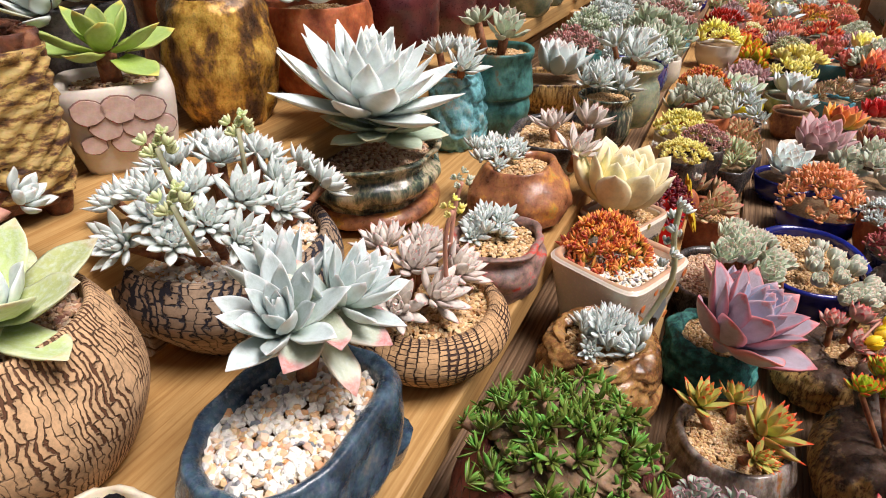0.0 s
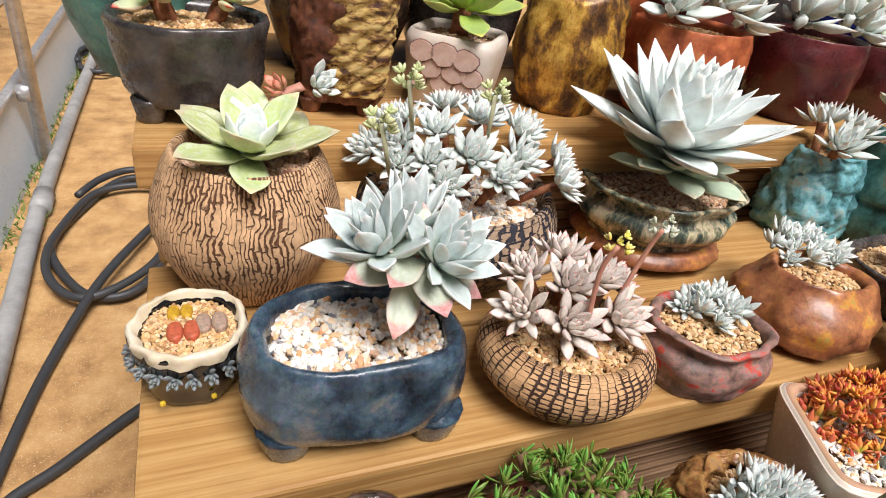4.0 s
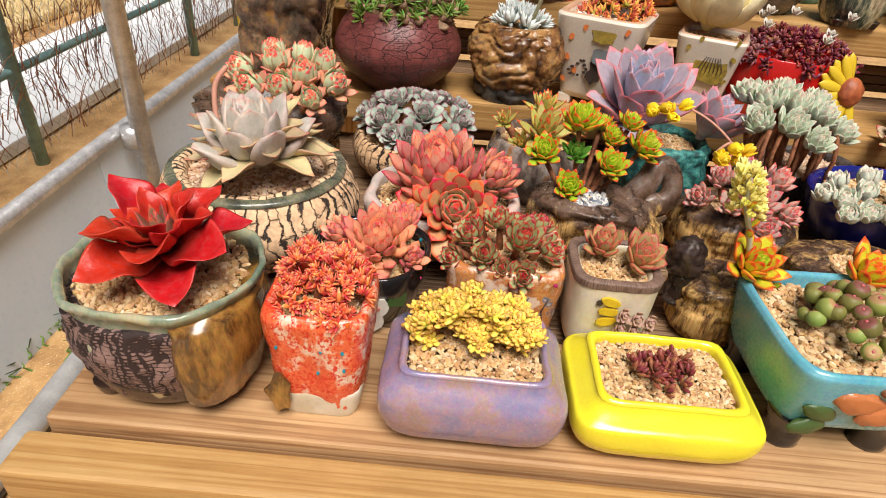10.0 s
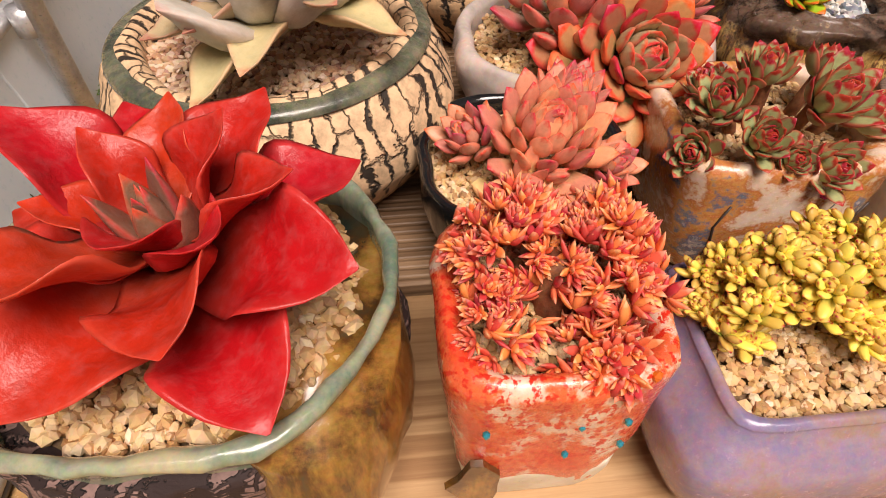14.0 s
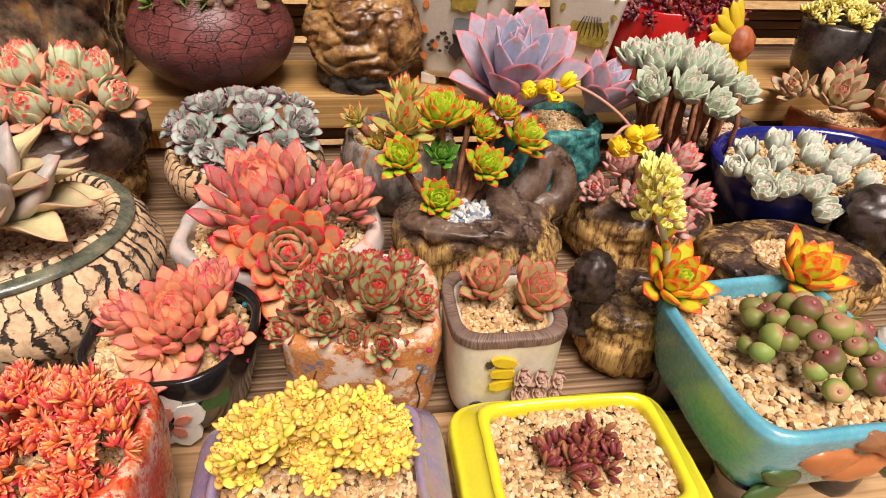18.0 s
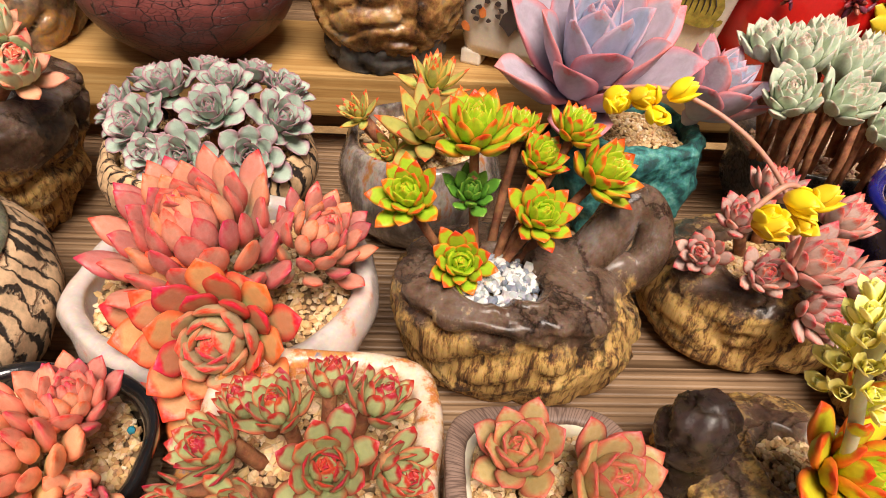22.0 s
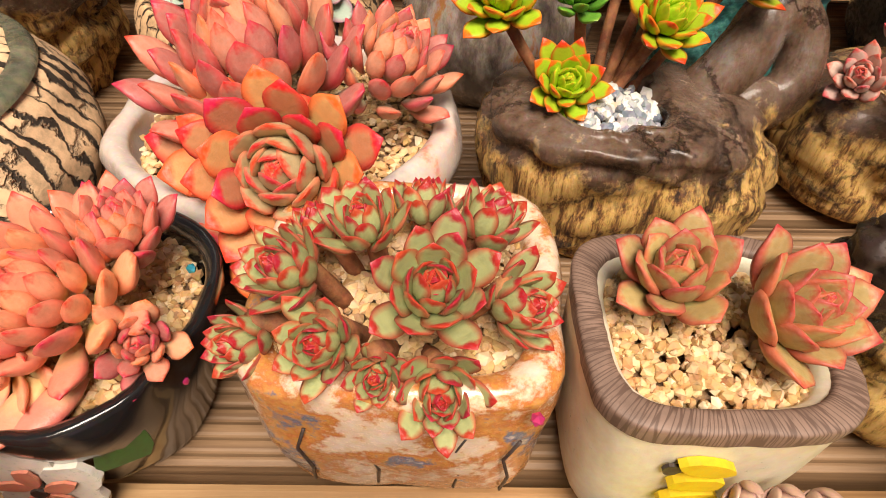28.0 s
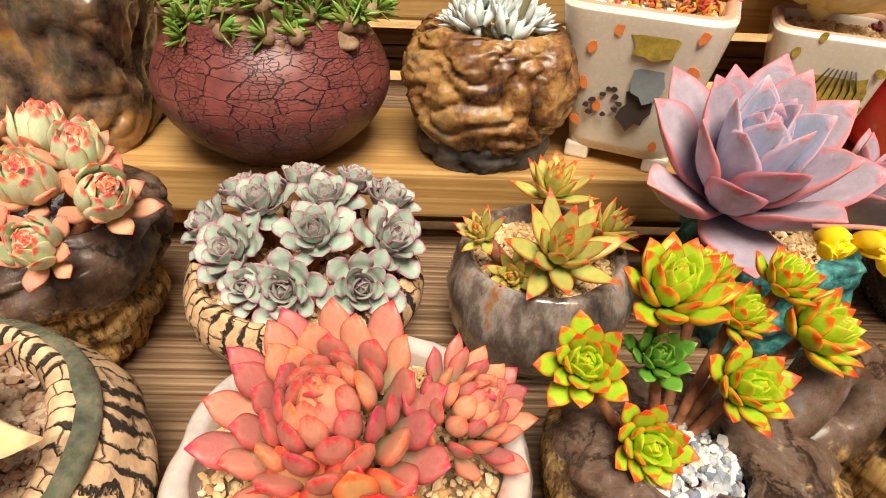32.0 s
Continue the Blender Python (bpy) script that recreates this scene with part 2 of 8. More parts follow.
def rosette(parent, pos, R, n, shape, material, tx=0.0, ty=0.0, rz=0.0, core=None, name="rosette", label="", young=None, young_part=0.35, **how):
    """A rosette whose leaves are pieces of their own."""
    heart = core or material
    body = part(name, loft([(-R * 0.14, R * 0.05, R * 0.05, 2), (-R * 0.04, R * 0.13, R * 0.13, 2), (R * 0.1, R * 0.1, R * 0.1, 2), (R * 0.2, R * 0.02, R * 0.02, 2)], 10, 2), heart, parent, label, tilted(pos, tx, ty, rz))
    me = leaf_mesh(shape, material)
    inner_me = leaf_mesh(shape, young) if young else me
    for i, (m, length, wide) in enumerate(layout(R, n, **how)):
        part("leaf", inner_me if i < n * young_part else me, None, body, m=m @ Matrix.Diagonal((length * wide, length, length, 1)))
    return body


def joined(spots, shape, n, rng, **how):
    """Many small rosettes (matrix, radius) as arrays of one mesh."""
    V0, F0, U0 = SHAPES[shape]
    V1 = np.c_[V0, np.ones(len(V0))]
    F0 = [np.array(f) for f in F0]
    V, F, U, at = [], [], [], 0
    for m, R in spots:
        for lm, length, wide in layout(R, n, seed=rng.randrange(10 ** 6), **how):
            M = np.array(m @ lm @ Matrix.Diagonal((length * wide, length, length, 1)))
            V.append((V1 @ M.T)[:, :3])
            F.extend(tuple(f + at) for f in F0)
            U.extend(U0)
            at += len(V0)
    return build("rosettes", np.concatenate(V), F, U)


def dome(count, rx, ry, h, z, rng, R, spread=50, jitter=0.15):
    """Places on a dome for the rosettes of a cluster, leaning outwards."""
    out = []
    for i in range(count):
        f = math.sqrt((i + 0.5) / count)
        a = i * GOLD + rng.uniform(-0.2, 0.2)
        x, y = rx * f * math.cos(a), ry * f * math.sin(a)
        zz = z + h * (1 - f * f) * (1 + rng.uniform(-jitter, jitter))
        s = R * rng.uniform(0.8, 1.2)
        m = Matrix.Translation((x, y, zz)) @ Euler((radians(-spread * f * math.sin(a)), radians(spread * f * math.cos(a)), rng.uniform(0, 6.3))).to_matrix().to_4x4()
        out.append((m, s))
    return out


def cluster(parent, spots, shape, n, material, name="rosette", **how):
    """A cluster of rosettes, each with its leaves as pieces."""
    me = leaf_mesh(shape, material)
    for i, (m, R) in enumerate(spots):
        body = part(name, loft([(-R * 0.2, R * 0.08, R * 0.08, 2), (0, R * 0.14, R * 0.14, 2), (R * 0.2, R * 0.03, R * 0.03, 2)], 8, 1), material, parent, m=m)
        for lm, length, wide in layout(R, n, seed=i + 17, **how):
            part("leaf", me, None, body, m=lm @ Matrix.Diagonal((length * wide, length, length, 1)))


# ---- materials ----
def tree_of(name):
    mt = bpy.data.materials.new(name)
    mt.use_nodes = True
    t = mt.node_tree
    return mt, t.nodes, t.links, t.nodes["Principled BSDF"]


def ramp(nodes, stops):
    r = nodes.new("ShaderNodeValToRGB")
    e = r.color_ramp.elements
    e[0].position, e[0].color = stops[0][0], (*stops[0][1], 1)
    e[1].position, e[1].color = stops[-1][0], (*stops[-1][1], 1)
    for p, c in stops[1:-1]:
        e.new(p).color = (*c, 1)
    return r


def mixer(nodes, links, fac, a, b, mode="MIX"):
    m = nodes.new("ShaderNodeMix")
    m.data_type, m.blend_type = "RGBA", mode
    for sock, val in ((m.inputs[0], fac), (m.inputs[6], a), (m.inputs[7], b)):
        if isinstance(val, (int, float)):
            sock.default_value = val
        elif isinstance(val, tuple):
            sock.default_value = (*val, 1)
        else:
            links.new(val, sock)
    return m.outputs[2]


def noise_tex(nodes, links, scale, detail=6, vec=None, roughness=0.6, stretch=None):
    n = nodes.new("ShaderNodeTexNoise")
    n.inputs["Scale"].default_value, n.inputs["Detail"].default_value, n.inputs["Roughness"].default_value = scale, detail, roughness
    co = vec or nodes.new("ShaderNodeTexCoord").outputs["Object"]
    if stretch:
        mp = nodes.new("ShaderNodeMapping")
        mp.inputs["Scale"].default_value = stretch
        links.new(co, mp.inputs["Vector"])
        co = mp.outputs["Vector"]
    links.new(co, n.inputs["Vector"])
    return n


def bumped(nodes, links, bsdf, height, strength=0.4, dist=0.002):
    b = nodes.new("ShaderNodeBump")
    b.inputs["Strength"].default_value, b.inputs["Distance"].default_value = strength, dist
    links.new(height, b.inputs["Height"])
    links.new(b.outputs["Normal"], bsdf.inputs["Normal"])


def glaze(name, stops, scale=18, gloss=0.25, bump=0.3, fine=160, speck=None, stretch=None, metal=0.0, dist=0.002, coat=0.0):
    """Glazed or bare clay, rock and bark: mottled colour at two scales, with fine relief."""
    mt, N, L, B = tree_of(name)
    big = noise_tex(N, L, scale, 9, roughness=0.68, stretch=stretch)
    small = noise_tex(N, L, fine * 1.8, 6, roughness=0.72)
    r = ramp(N, stops)
    wide = N.new("ShaderNodeMapRange")
    wide.inputs["From Min"].default_value, wide.inputs["From Max"].default_value = 0.22, 0.80
    L.new(big.outputs["Fac"], wide.inputs["Value"])
    L.new(wide.outputs[0], r.inputs[0])
    col = mixer(N, L, 0.55, r.outputs[0], small.outputs["Color"], "SOFT_LIGHT")
    if speck:
        sc, lo, c = speck
        sp = noise_tex(N, L, sc, 3)
        sr = ramp(N, [(lo, (0, 0, 0)), (lo + 0.06, (1, 1, 1))])
        L.new(sp.outputs["Fac"], sr.inputs[0])
        col = mixer(N, L, sr.outputs[0], col, c)
    L.new(col, B.inputs["Base Color"])
    gr = ramp(N, [(0.3, (gloss * 0.7,) * 3), (0.7, (min(gloss * 1.5, 1),) * 3)])
    L.new(small.outputs["Fac"], gr.inputs[0])
    L.new(gr.outputs[0], B.inputs["Roughness"])
    B.inputs["Metallic"].default_value = metal
    B.inputs["Coat Weight"].default_value = coat
    h = mixer(N, L, 0.35, big.outputs["Color"], small.outputs["Color"])
    bumped(N, L, B, h, bump, dist)
    return mt


def crackle(name, light, dark, cells=(46, 12), width=0.10, deep=0.9, rough_v=0.75, fine=(120, 50), fine_amt=0.6, wob_amt=0.012):
    """Clay whose skin has torn into plates over a dark ground: wide tears, and hairline cracks across the plates."""
    mt, N, L, B = tree_of(name)
    uv = N.new("ShaderNodeUVMap").outputs[0]
    co = N.new("ShaderNodeTexCoord").outputs["Object"]
    wob = noise_tex(N, L, 55, 4, co)
    edges = []
    for sc, amt, wd in ((cells, wob_amt, width), (fine, 0.006, 0.07)):
        wv = mixer(N, L, amt, uv, wob.outputs["Color"], "ADD")
        mp = N.new("ShaderNodeMapping")
        mp.inputs["Scale"].default_value = (sc[0], sc[1], 0)
        L.new(wv, mp.inputs["Vector"])
        vo = N.new("ShaderNodeTexVoronoi")
        vo.voronoi_dimensions = "2D"
        vo.feature = "DISTANCE_TO_EDGE"
        vo.inputs["Scale"].default_value = 1.0
        L.new(mp.outputs["Vector"], vo.inputs["Vector"])
        cr = ramp(N, [(wd * 0.45, (0, 0, 0)), (wd, (1, 1, 1))])
        L.new(vo.outputs["Distance"], cr.inputs[0])
        edges.append(cr.outputs[0])
    patchy = noise_tex(N, L, 40, 4, co)
    pr = ramp(N, [(0.42, (0, 0, 0)), (0.58, (fine_amt,) * 3)])
    L.new(patchy.outputs["Fac"], pr.inputs[0])
    hair = mixer(N, L, pr.outputs[0], (1.0, 1.0, 1.0), edges[1])
    both = mixer(N, L, 1.0, edges[0], hair, "MULTIPLY")
    grain = noise_tex(N, L, 110, 6, co)
    gr = ramp(N, [(0.3, tuple(c * 0.66 for c in light)), (0.6, light), (0.8, tuple(min(c * 1.12, 0.9) for c in light))])
    L.new(grain.outputs["Fac"], gr.inputs[0])
    L.new(mixer(N, L, both, dark, gr.outputs[0]), B.inputs["Base Color"])
    B.inputs["Roughness"].default_value = rough_v
    bumped(N, L, B, mixer(N, L, 0.15, both, grain.outputs["Color"]), deep, 0.003)
    return mt


def bark(name, light, dark, columns=54, rows=5, gap=0.16, cross=0.07, wave=1.0, deep=1.0, rough_v=0.75):
    """Clay torn into upright ridges: wavy upright gaps, and cracks across each ridge at heights of its own."""
    mt, N, L, B = tree_of(name)
    co = N.new("ShaderNodeTexCoord").outputs["Object"]
    sep = N.new("ShaderNodeSeparateXYZ")
    L.new(N.new("ShaderNodeUVMap").outputs[0], sep.inputs[0])

    def op(kind, a, b=0.0, c=0.0):
        m = N.new("ShaderNodeMath")
        m.operation = kind
        for sock, val in zip(m.inputs, (a, b, c)):
            if isinstance(val, (int, float)):
                sock.default_value = val
            else:
                L.new(val, sock)
        return m.outputs[0]

    sway = noise_tex(N, L, 28, 5, co).outputs["Fac"]
    jag = noise_tex(N, L, 160, 4, co).outputs["Fac"]
    bite = noise_tex(N, L, 45, 4, co, 0.65).outputs["Fac"]
    s = op("ADD", op("MULTIPLY_ADD", sep.outputs["X"], columns, op("MULTIPLY", sway, 2.6 * wave)), op("MULTIPLY", jag, 0.30))
    wn2 = N.new("ShaderNodeTexWhiteNoise")
    wn2.noise_dimensions = "1D"
    L.new(op("FLOOR", s), wn2.inputs["W"])
    v = op("ADD", op("MULTIPLY_ADD", sep.outputs["Y"], rows, op("MULTIPLY", wn2.outputs["Value"], 7.0)), op("MULTIPLY", op("ADD", jag, sway), 0.35))
    fs, fv = op("FRACT", s), op("FRACT", v)
    ds = op("MINIMUM", fs, op("SUBTRACT", 1.0, fs))
    dv = op("MINIMUM", fv, op("SUBTRACT", 1.0, fv))
    wide = op("MULTIPLY", op("MAXIMUM", op("MULTIPLY_ADD", bite, 6.5, -2.55), 0.10), gap)
    thin = op("MULTIPLY", op("MAXIMUM", op("MULTIPLY_ADD", bite, 6.5, -2.7), 0.0), cross)
    a = op("MULTIPLY_ADD", op("SUBTRACT", ds, wide), 9.0, 0.5)
    b = op("MULTIPLY_ADD", op("SUBTRACT", dv, thin), 14.0, 0.5)
    mask = op("MINIMUM", op("MAXIMUM", op("MINIMUM", a, b), 0.0), 1.0)
    grain = noise_tex(N, L, 140, 7, co, 0.7)
    gr = ramp(N, [(0.3, tuple(c * 0.55 for c in light)), (0.55, light), (0.8, tuple(min(c * 1.15, 0.9) for c in light))])
    L.new(grain.outputs["Fac"], gr.inputs[0])
    L.new(mixer(N, L, mask, dark, gr.outputs[0]), B.inputs["Base Color"])
    B.inputs["Roughness"].default_value = rough_v
    bumped(N, L, B, mixer(N, L, 0.2, mask, grain.outputs["Color"]), deep, 0.004)
    return mt


def burl(name, top, raw, height=0.07):
    """Polished dark root wood that breaks into raw, streaked ochre wood low down."""
    mt, N, L, B = tree_of(name)
    co = N.new("ShaderNodeTexCoord").outputs["Object"]
    big = noise_tex(N, L, 32, 9, co, 0.7)
    streak = noise_tex(N, L, 90, 7, co, 0.75, (2.2, 2.2, 0.25))
    tr = ramp(N, top)
    L.new(big.outputs["Fac"], tr.inputs[0])
    rr = ramp(N, raw)
    L.new(streak.outputs["Fac"], rr.inputs[0])
    sep = N.new("ShaderNodeSeparateXYZ")
    L.new(co, sep.inputs[0])
    z = N.new("ShaderNodeMath")
    z.operation = "MULTIPLY_ADD"
    z.inputs[1].default_value = -1.0 / height
    z.inputs[2].default_value = 1.0
    L.new(sep.outputs["Z"], z.inputs[0])
    ad = N.new("ShaderNodeMath")
    ad.operation = "MULTIPLY_ADD"
    ad.inputs[1].default_value = 1.7
    L.new(big.outputs["Fac"], ad.inputs[0])
    sb = N.new("ShaderNodeMath")
    sb.operation = "SUBTRACT"
    L.new(z.outputs[0], sb.inputs[0])
    sb.inputs[1].default_value = 0.82
    L.new(sb.outputs[0], ad.inputs[2])
    mk = ramp(N, [(0.18, (0, 0, 0)), (0.34, (1, 1, 1))])
    L.new(ad.outputs[0], mk.inputs[0])
    fine = noise_tex(N, L, 420, 6, co, 0.7)
    col = mixer(N, L, mk.outputs[0], tr.outputs[0], rr.outputs[0])
    warp = mixer(N, L, 0.05, co, big.outputs["Color"], "ADD")
    vo = N.new("ShaderNodeTexVoronoi")
    vo.feature = "DISTANCE_TO_EDGE"
    vo.inputs["Scale"].default_value = 17
    L.new(warp, vo.inputs["Vector"])
    cr = ramp(N, [(0.0, (0.15, 0.15, 0.15)), (0.022, (1, 1, 1))])
    L.new(vo.outputs["Distance"], cr.inputs[0])
    col = mixer(N, L, 0.6, col, cr.outputs[0], "MULTIPLY")
    col = mixer(N, L, 0.55, col, fine.outputs["Color"], "SOFT_LIGHT")
    L.new(col, B.inputs["Base Color"])
    gl = ramp(N, [(0.0, (0.20, 0.20, 0.20)), (1.0, (0.75, 0.75, 0.75))])
    L.new(mk.outputs[0], gl.inputs[0])
    L.new(gl.outputs[0], B.inputs["Roughness"])
    cw = ramp(N, [(0.0, (0.45, 0.45, 0.45)), (1.0, (0.0, 0.0, 0.0))])
    L.new(mk.outputs[0], cw.inputs[0])
    L.new(cw.outputs[0], B.inputs["Coat Weight"])
    B.inputs["Coat Roughness"].default_value = 0.22
    bumped(N, L, B, mixer(N, L, 0.15, mixer(N, L, 0.45, big.outputs["Color"], streak.outputs["Color"]), cr.outputs[0]), 0.9, 0.006)
    return mt


def leaf_mat(name, base, mid, tip, edge=None, edge_amt=0.6, tip_at=0.9, gloss=0.5, powder=0.15, vary=0.10, spot=0.0, mass=False):
    """A fleshy leaf: colour along its length, a tinted margin, a pale bloom, and leaf to leaf variation."""
    mt, N, L, B = tree_of(name)
    uv = N.new("ShaderNodeUVMap")
    sep = N.new("ShaderNodeSeparateXYZ")
    L.new(uv.outputs[0], sep.inputs[0])
    r = ramp(N, [(0.12, base), (0.55, mid), (tip_at, mid), (min(tip_at + 0.08, 1.0), tip)])
    wob = noise_tex(N, L, 5, 4)
    ma = N.new("ShaderNodeMath")
    ma.operation = "MULTIPLY_ADD"
    ma.inputs[1].default_value = 0.22
    L.new(wob.outputs["Fac"], ma.inputs[0])
    sub = N.new("ShaderNodeMath")
    sub.operation = "SUBTRACT"
    L.new(sep.outputs["Y"], sub.inputs[0])
    sub.inputs[1].default_value = 0.11
    L.new(sub.outputs[0], ma.inputs[2])
    L.new(ma.outputs[0], r.inputs[0])
    col = r.outputs[0]
    if edge:
        e1 = N.new("ShaderNodeMath")
        e1.operation = "SUBTRACT"
        L.new(sep.outputs["X"], e1.inputs[0])
        e1.inputs[1].default_value = 0.5
        e2 = N.new("ShaderNodeMath")
        e2.operation = "ABSOLUTE"
        L.new(e1.outputs[0], e2.inputs[0])
        er = ramp(N, [(0.24 if edge_amt > 0.8 else 0.32, (0, 0, 0)), (0.45 if edge_amt > 0.8 else 0.5, (edge_amt,) * 3)])
        L.new(e2.outputs[0], er.inputs[0])
        col = mixer(N, L, er.outputs[0], col, edge)
    info = N.new("ShaderNodeObjectInfo")
    isle = N.new("ShaderNodeNewGeometry").outputs["Random Per Island"]
    hs = N.new("ShaderNodeHueSaturation")
    for k, (lo, hi) in (("Hue", (0.5 - vary * 0.12, 0.5 + vary * 0.12)), ("Value", (1 - vary * 1.3, 1 + vary * 1.3))):
        mr = N.new("ShaderNodeMapRange")
        mr.inputs["To Min"].default_value, mr.inputs["To Max"].default_value = lo, hi
        L.new(isle if mass else info.outputs["Random"], mr.inputs["Value"])
        L.new(mr.outputs[0], hs.inputs[k])
    blotch = noise_tex(N, L, 3.2, 5, roughness=0.7)
    br = ramp(N, [(0.34, (0.80, 0.82, 0.78)), (0.50, (1.0, 1.0, 1.0)), (0.70, (1.14, 1.08, 1.02))])
    L.new(blotch.outputs["Fac"], br.inputs[0])
    col = mixer(N, L, 0.8, col, br.outputs[0], "MULTIPLY")
    L.new(col, hs.inputs["Color"])
    fine = noise_tex(N, L, 14, 6)
    pr = ramp(N, [(0.45, (0, 0, 0)), (0.75, (powder * 2,) * 3)])
    L.new(fine.outputs["Fac"], pr.inputs[0])
    col = mixer(N, L, pr.outputs[0], hs.outputs[0], (0.72, 0.78, 0.80))
    if spot:
        sp = noise_tex(N, L, 22, 3)
        sr = ramp(N, [(0.66, (0, 0, 0)), (0.72, (spot,) * 3)])
        L.new(sp.outputs["Fac"], sr.inputs[0])
        col = mixer(N, L, sr.outputs[0], col, (0.25, 0.10, 0.05))
    L.new(col, B.inputs["Base Color"])
    B.inputs["Roughness"].default_value = gloss
    B.inputs["Subsurface Weight"].default_value = 0.05
    B.inputs["Subsurface Radius"].default_value = (0.004, 0.002, 0.001)
    B.inputs["Subsurface Scale"].default_value = 1.0
    B.inputs["Specular IOR Level"].default_value = 0.35
    bumped(N, L, B, fine.outputs["Fac"], 0.12, 0.01)
    return mt


def wood(name, stops, axis=0, gloss=0.55, ribs=0.0):
    """Sawn softwood with long grain and weathering, plank by plank; ribs: a grooved decking face."""
    mt, N, L, B = tree_of(name)
    co = N.new("ShaderNodeTexCoord").outputs["Object"]
    info = N.new("ShaderNodeObjectInfo")
    off = mixer(N, L, 1.0, co, info.outputs["Random"], "ADD")
    st = [30, 30, 30]
    st[axis] = 0.5
    g = noise_tex(N, L, 2.4, 3, off, 0.5, tuple(st))
    mu = N.new("ShaderNodeMath")
    mu.operation = "MULTIPLY"
    mu.inputs[1].default_value = 34
    L.new(g.outputs["Fac"], mu.inputs[0])
    wv = N.new("ShaderNodeMath")
    wv.operation = "SINE"
    L.new(mu.outputs[0], wv.inputs[0])
    mr = N.new("ShaderNodeMapRange")
    mr.inputs["From Min"].default_value = -1
    L.new(wv.outputs[0], mr.inputs["Value"])
    r = ramp(N, stops)
    L.new(mr.outputs[0], r.inputs[0])
    st = [60, 60, 60]
    st[axis] = 2.5
    fib = noise_tex(N, L, 9, 5, off, 0.75, tuple(st))
    col = mixer(N, L, 0.6, r.outputs[0], fib.outputs["Fac"], "SOFT_LIGHT")
    dirt = noise_tex(N, L, 6, 6, off, 0.65)
    dr = ramp(N, [(0.42, (1, 1, 1)), (0.75, (0.62, 0.55, 0.48))])
    L.new(dirt.outputs["Fac"], dr.inputs[0])
    col = mixer(N, L, 0.7, col, dr.outputs[0], "MULTIPLY")
    L.new(col, B.inputs["Base Color"])
    B.inputs["Roughness"].default_value = gloss
    h = mixer(N, L, 0.5, mr.outputs[0], fib.outputs["Color"])
    if ribs:
        sep = N.new("ShaderNodeSeparateXYZ")
        L.new(co, sep.inputs[0])
        fr = N.new("ShaderNodeMath")
        fr.operation = "MULTIPLY"
        fr.inputs[1].default_value = 2 * math.pi / ribs
        L.new(sep.outputs["Y"], fr.inputs[0])
        si = N.new("ShaderNodeMath")
        si.operation = "SINE"
        L.new(fr.outputs[0], si.inputs[0])
        sr = N.new("ShaderNodeMapRange")
        sr.inputs["From Min"].default_value, sr.inputs["From Max"].default_value = -0.9, 0.1
        L.new(si.outputs[0], sr.inputs["Value"])
        h = mixer(N, L, 0.85, h, sr.outputs[0])
    bumped(N, L, B, h, 0.55 if ribs else 0.22, 0.0022 if ribs else 0.001)
    return mt


def grains(name, stops, gloss=0.8):
    """Loose stones, each of its own colour."""
    mt, N, L, B = tree_of(name)
    geo = N.new("ShaderNodeNewGeometry")
    r = ramp(N, stops)
    r.color_ramp.interpolation = "LINEAR"
    L.new(geo.outputs["Random Per Island"], r.inputs[0])
    n = noise_tex(N, L, 320, 4)
    col = mixer(N, L, 0.5, r.outputs[0], n.outputs["Color"], "SOFT_LIGHT")
    L.new(col, B.inputs["Base Color"])
    B.inputs["Roughness"].default_value = gloss
    bumped(N, L, B, n.outputs["Fac"], 0.4, 0.001)
    return mt


def plain(name, color, gloss=0.4, metal=0.0, scale=40, amount=0.15, coat=0.0):
    d = tuple(c * (1 - amount) for c in color)
    return glaze(name, [(0.3, d), (0.7, color)], scale, gloss, 0.12, 200, metal=metal, coat=coat)


# ---- colours ----
M_SOIL = glaze("gritty_soil", [(0.3, (0.20, 0.11, 0.05)), (0.7, (0.40, 0.26, 0.13))], 220, 0.9, 0.8)
M_GRIT = grains("tan_grit", [(0.0, (0.50, 0.28, 0.11)), (0.25, (0.68, 0.45, 0.21)), (0.5, (0.76, 0.56, 0.32)), (0.7, (0.34, 0.18, 0.07)), (0.85, (0.60, 0.36, 0.15)), (1.0, (0.84, 0.70, 0.48))])
M_GRIT_RED = grains("red_brown_grit", [(0.0, (0.42, 0.22, 0.12)), (0.4, (0.62, 0.42, 0.26)), (0.7, (0.75, 0.60, 0.44)), (1.0, (0.30, 0.14, 0.09))])
M_PEBBLE = grains("white_pebbles", [(0.0, (0.80, 0.76, 0.68)), (0.40, (0.88, 0.84, 0.76)), (0.52, (0.74, 0.46, 0.22)), (0.64, (0.80, 0.64, 0.44)), (0.76, (0.62, 0.30, 0.12)), (0.86, (0.84, 0.80, 0.74)), (0.94, (0.14, 0.15, 0.18)), (1.0, (0.86, 0.80, 0.72))], 0.5)
M_GREYPEB = grains("grey_white_pebbles", [(0.0, (0.62, 0.60, 0.55)), (0.45, (0.76, 0.74, 0.70)), (0.75, (0.14, 0.16, 0.20)), (0.9, (0.30, 0.32, 0.36)), (1.0, (0.80, 0.62, 0.45))], 0.5)
W_PINE = wood("treated_pine", [(0.0, (0.40, 0.215, 0.066)), (0.35, (0.46, 0.262, 0.087)), (1.0, (0.50, 0.30, 0.108))])
W_DECK = wood("orange_brown_decking", [(0.0, (0.33, 0.175, 0.075)), (0.35, (0.44, 0.255, 0.115)), (1.0, (0.52, 0.32, 0.155))])
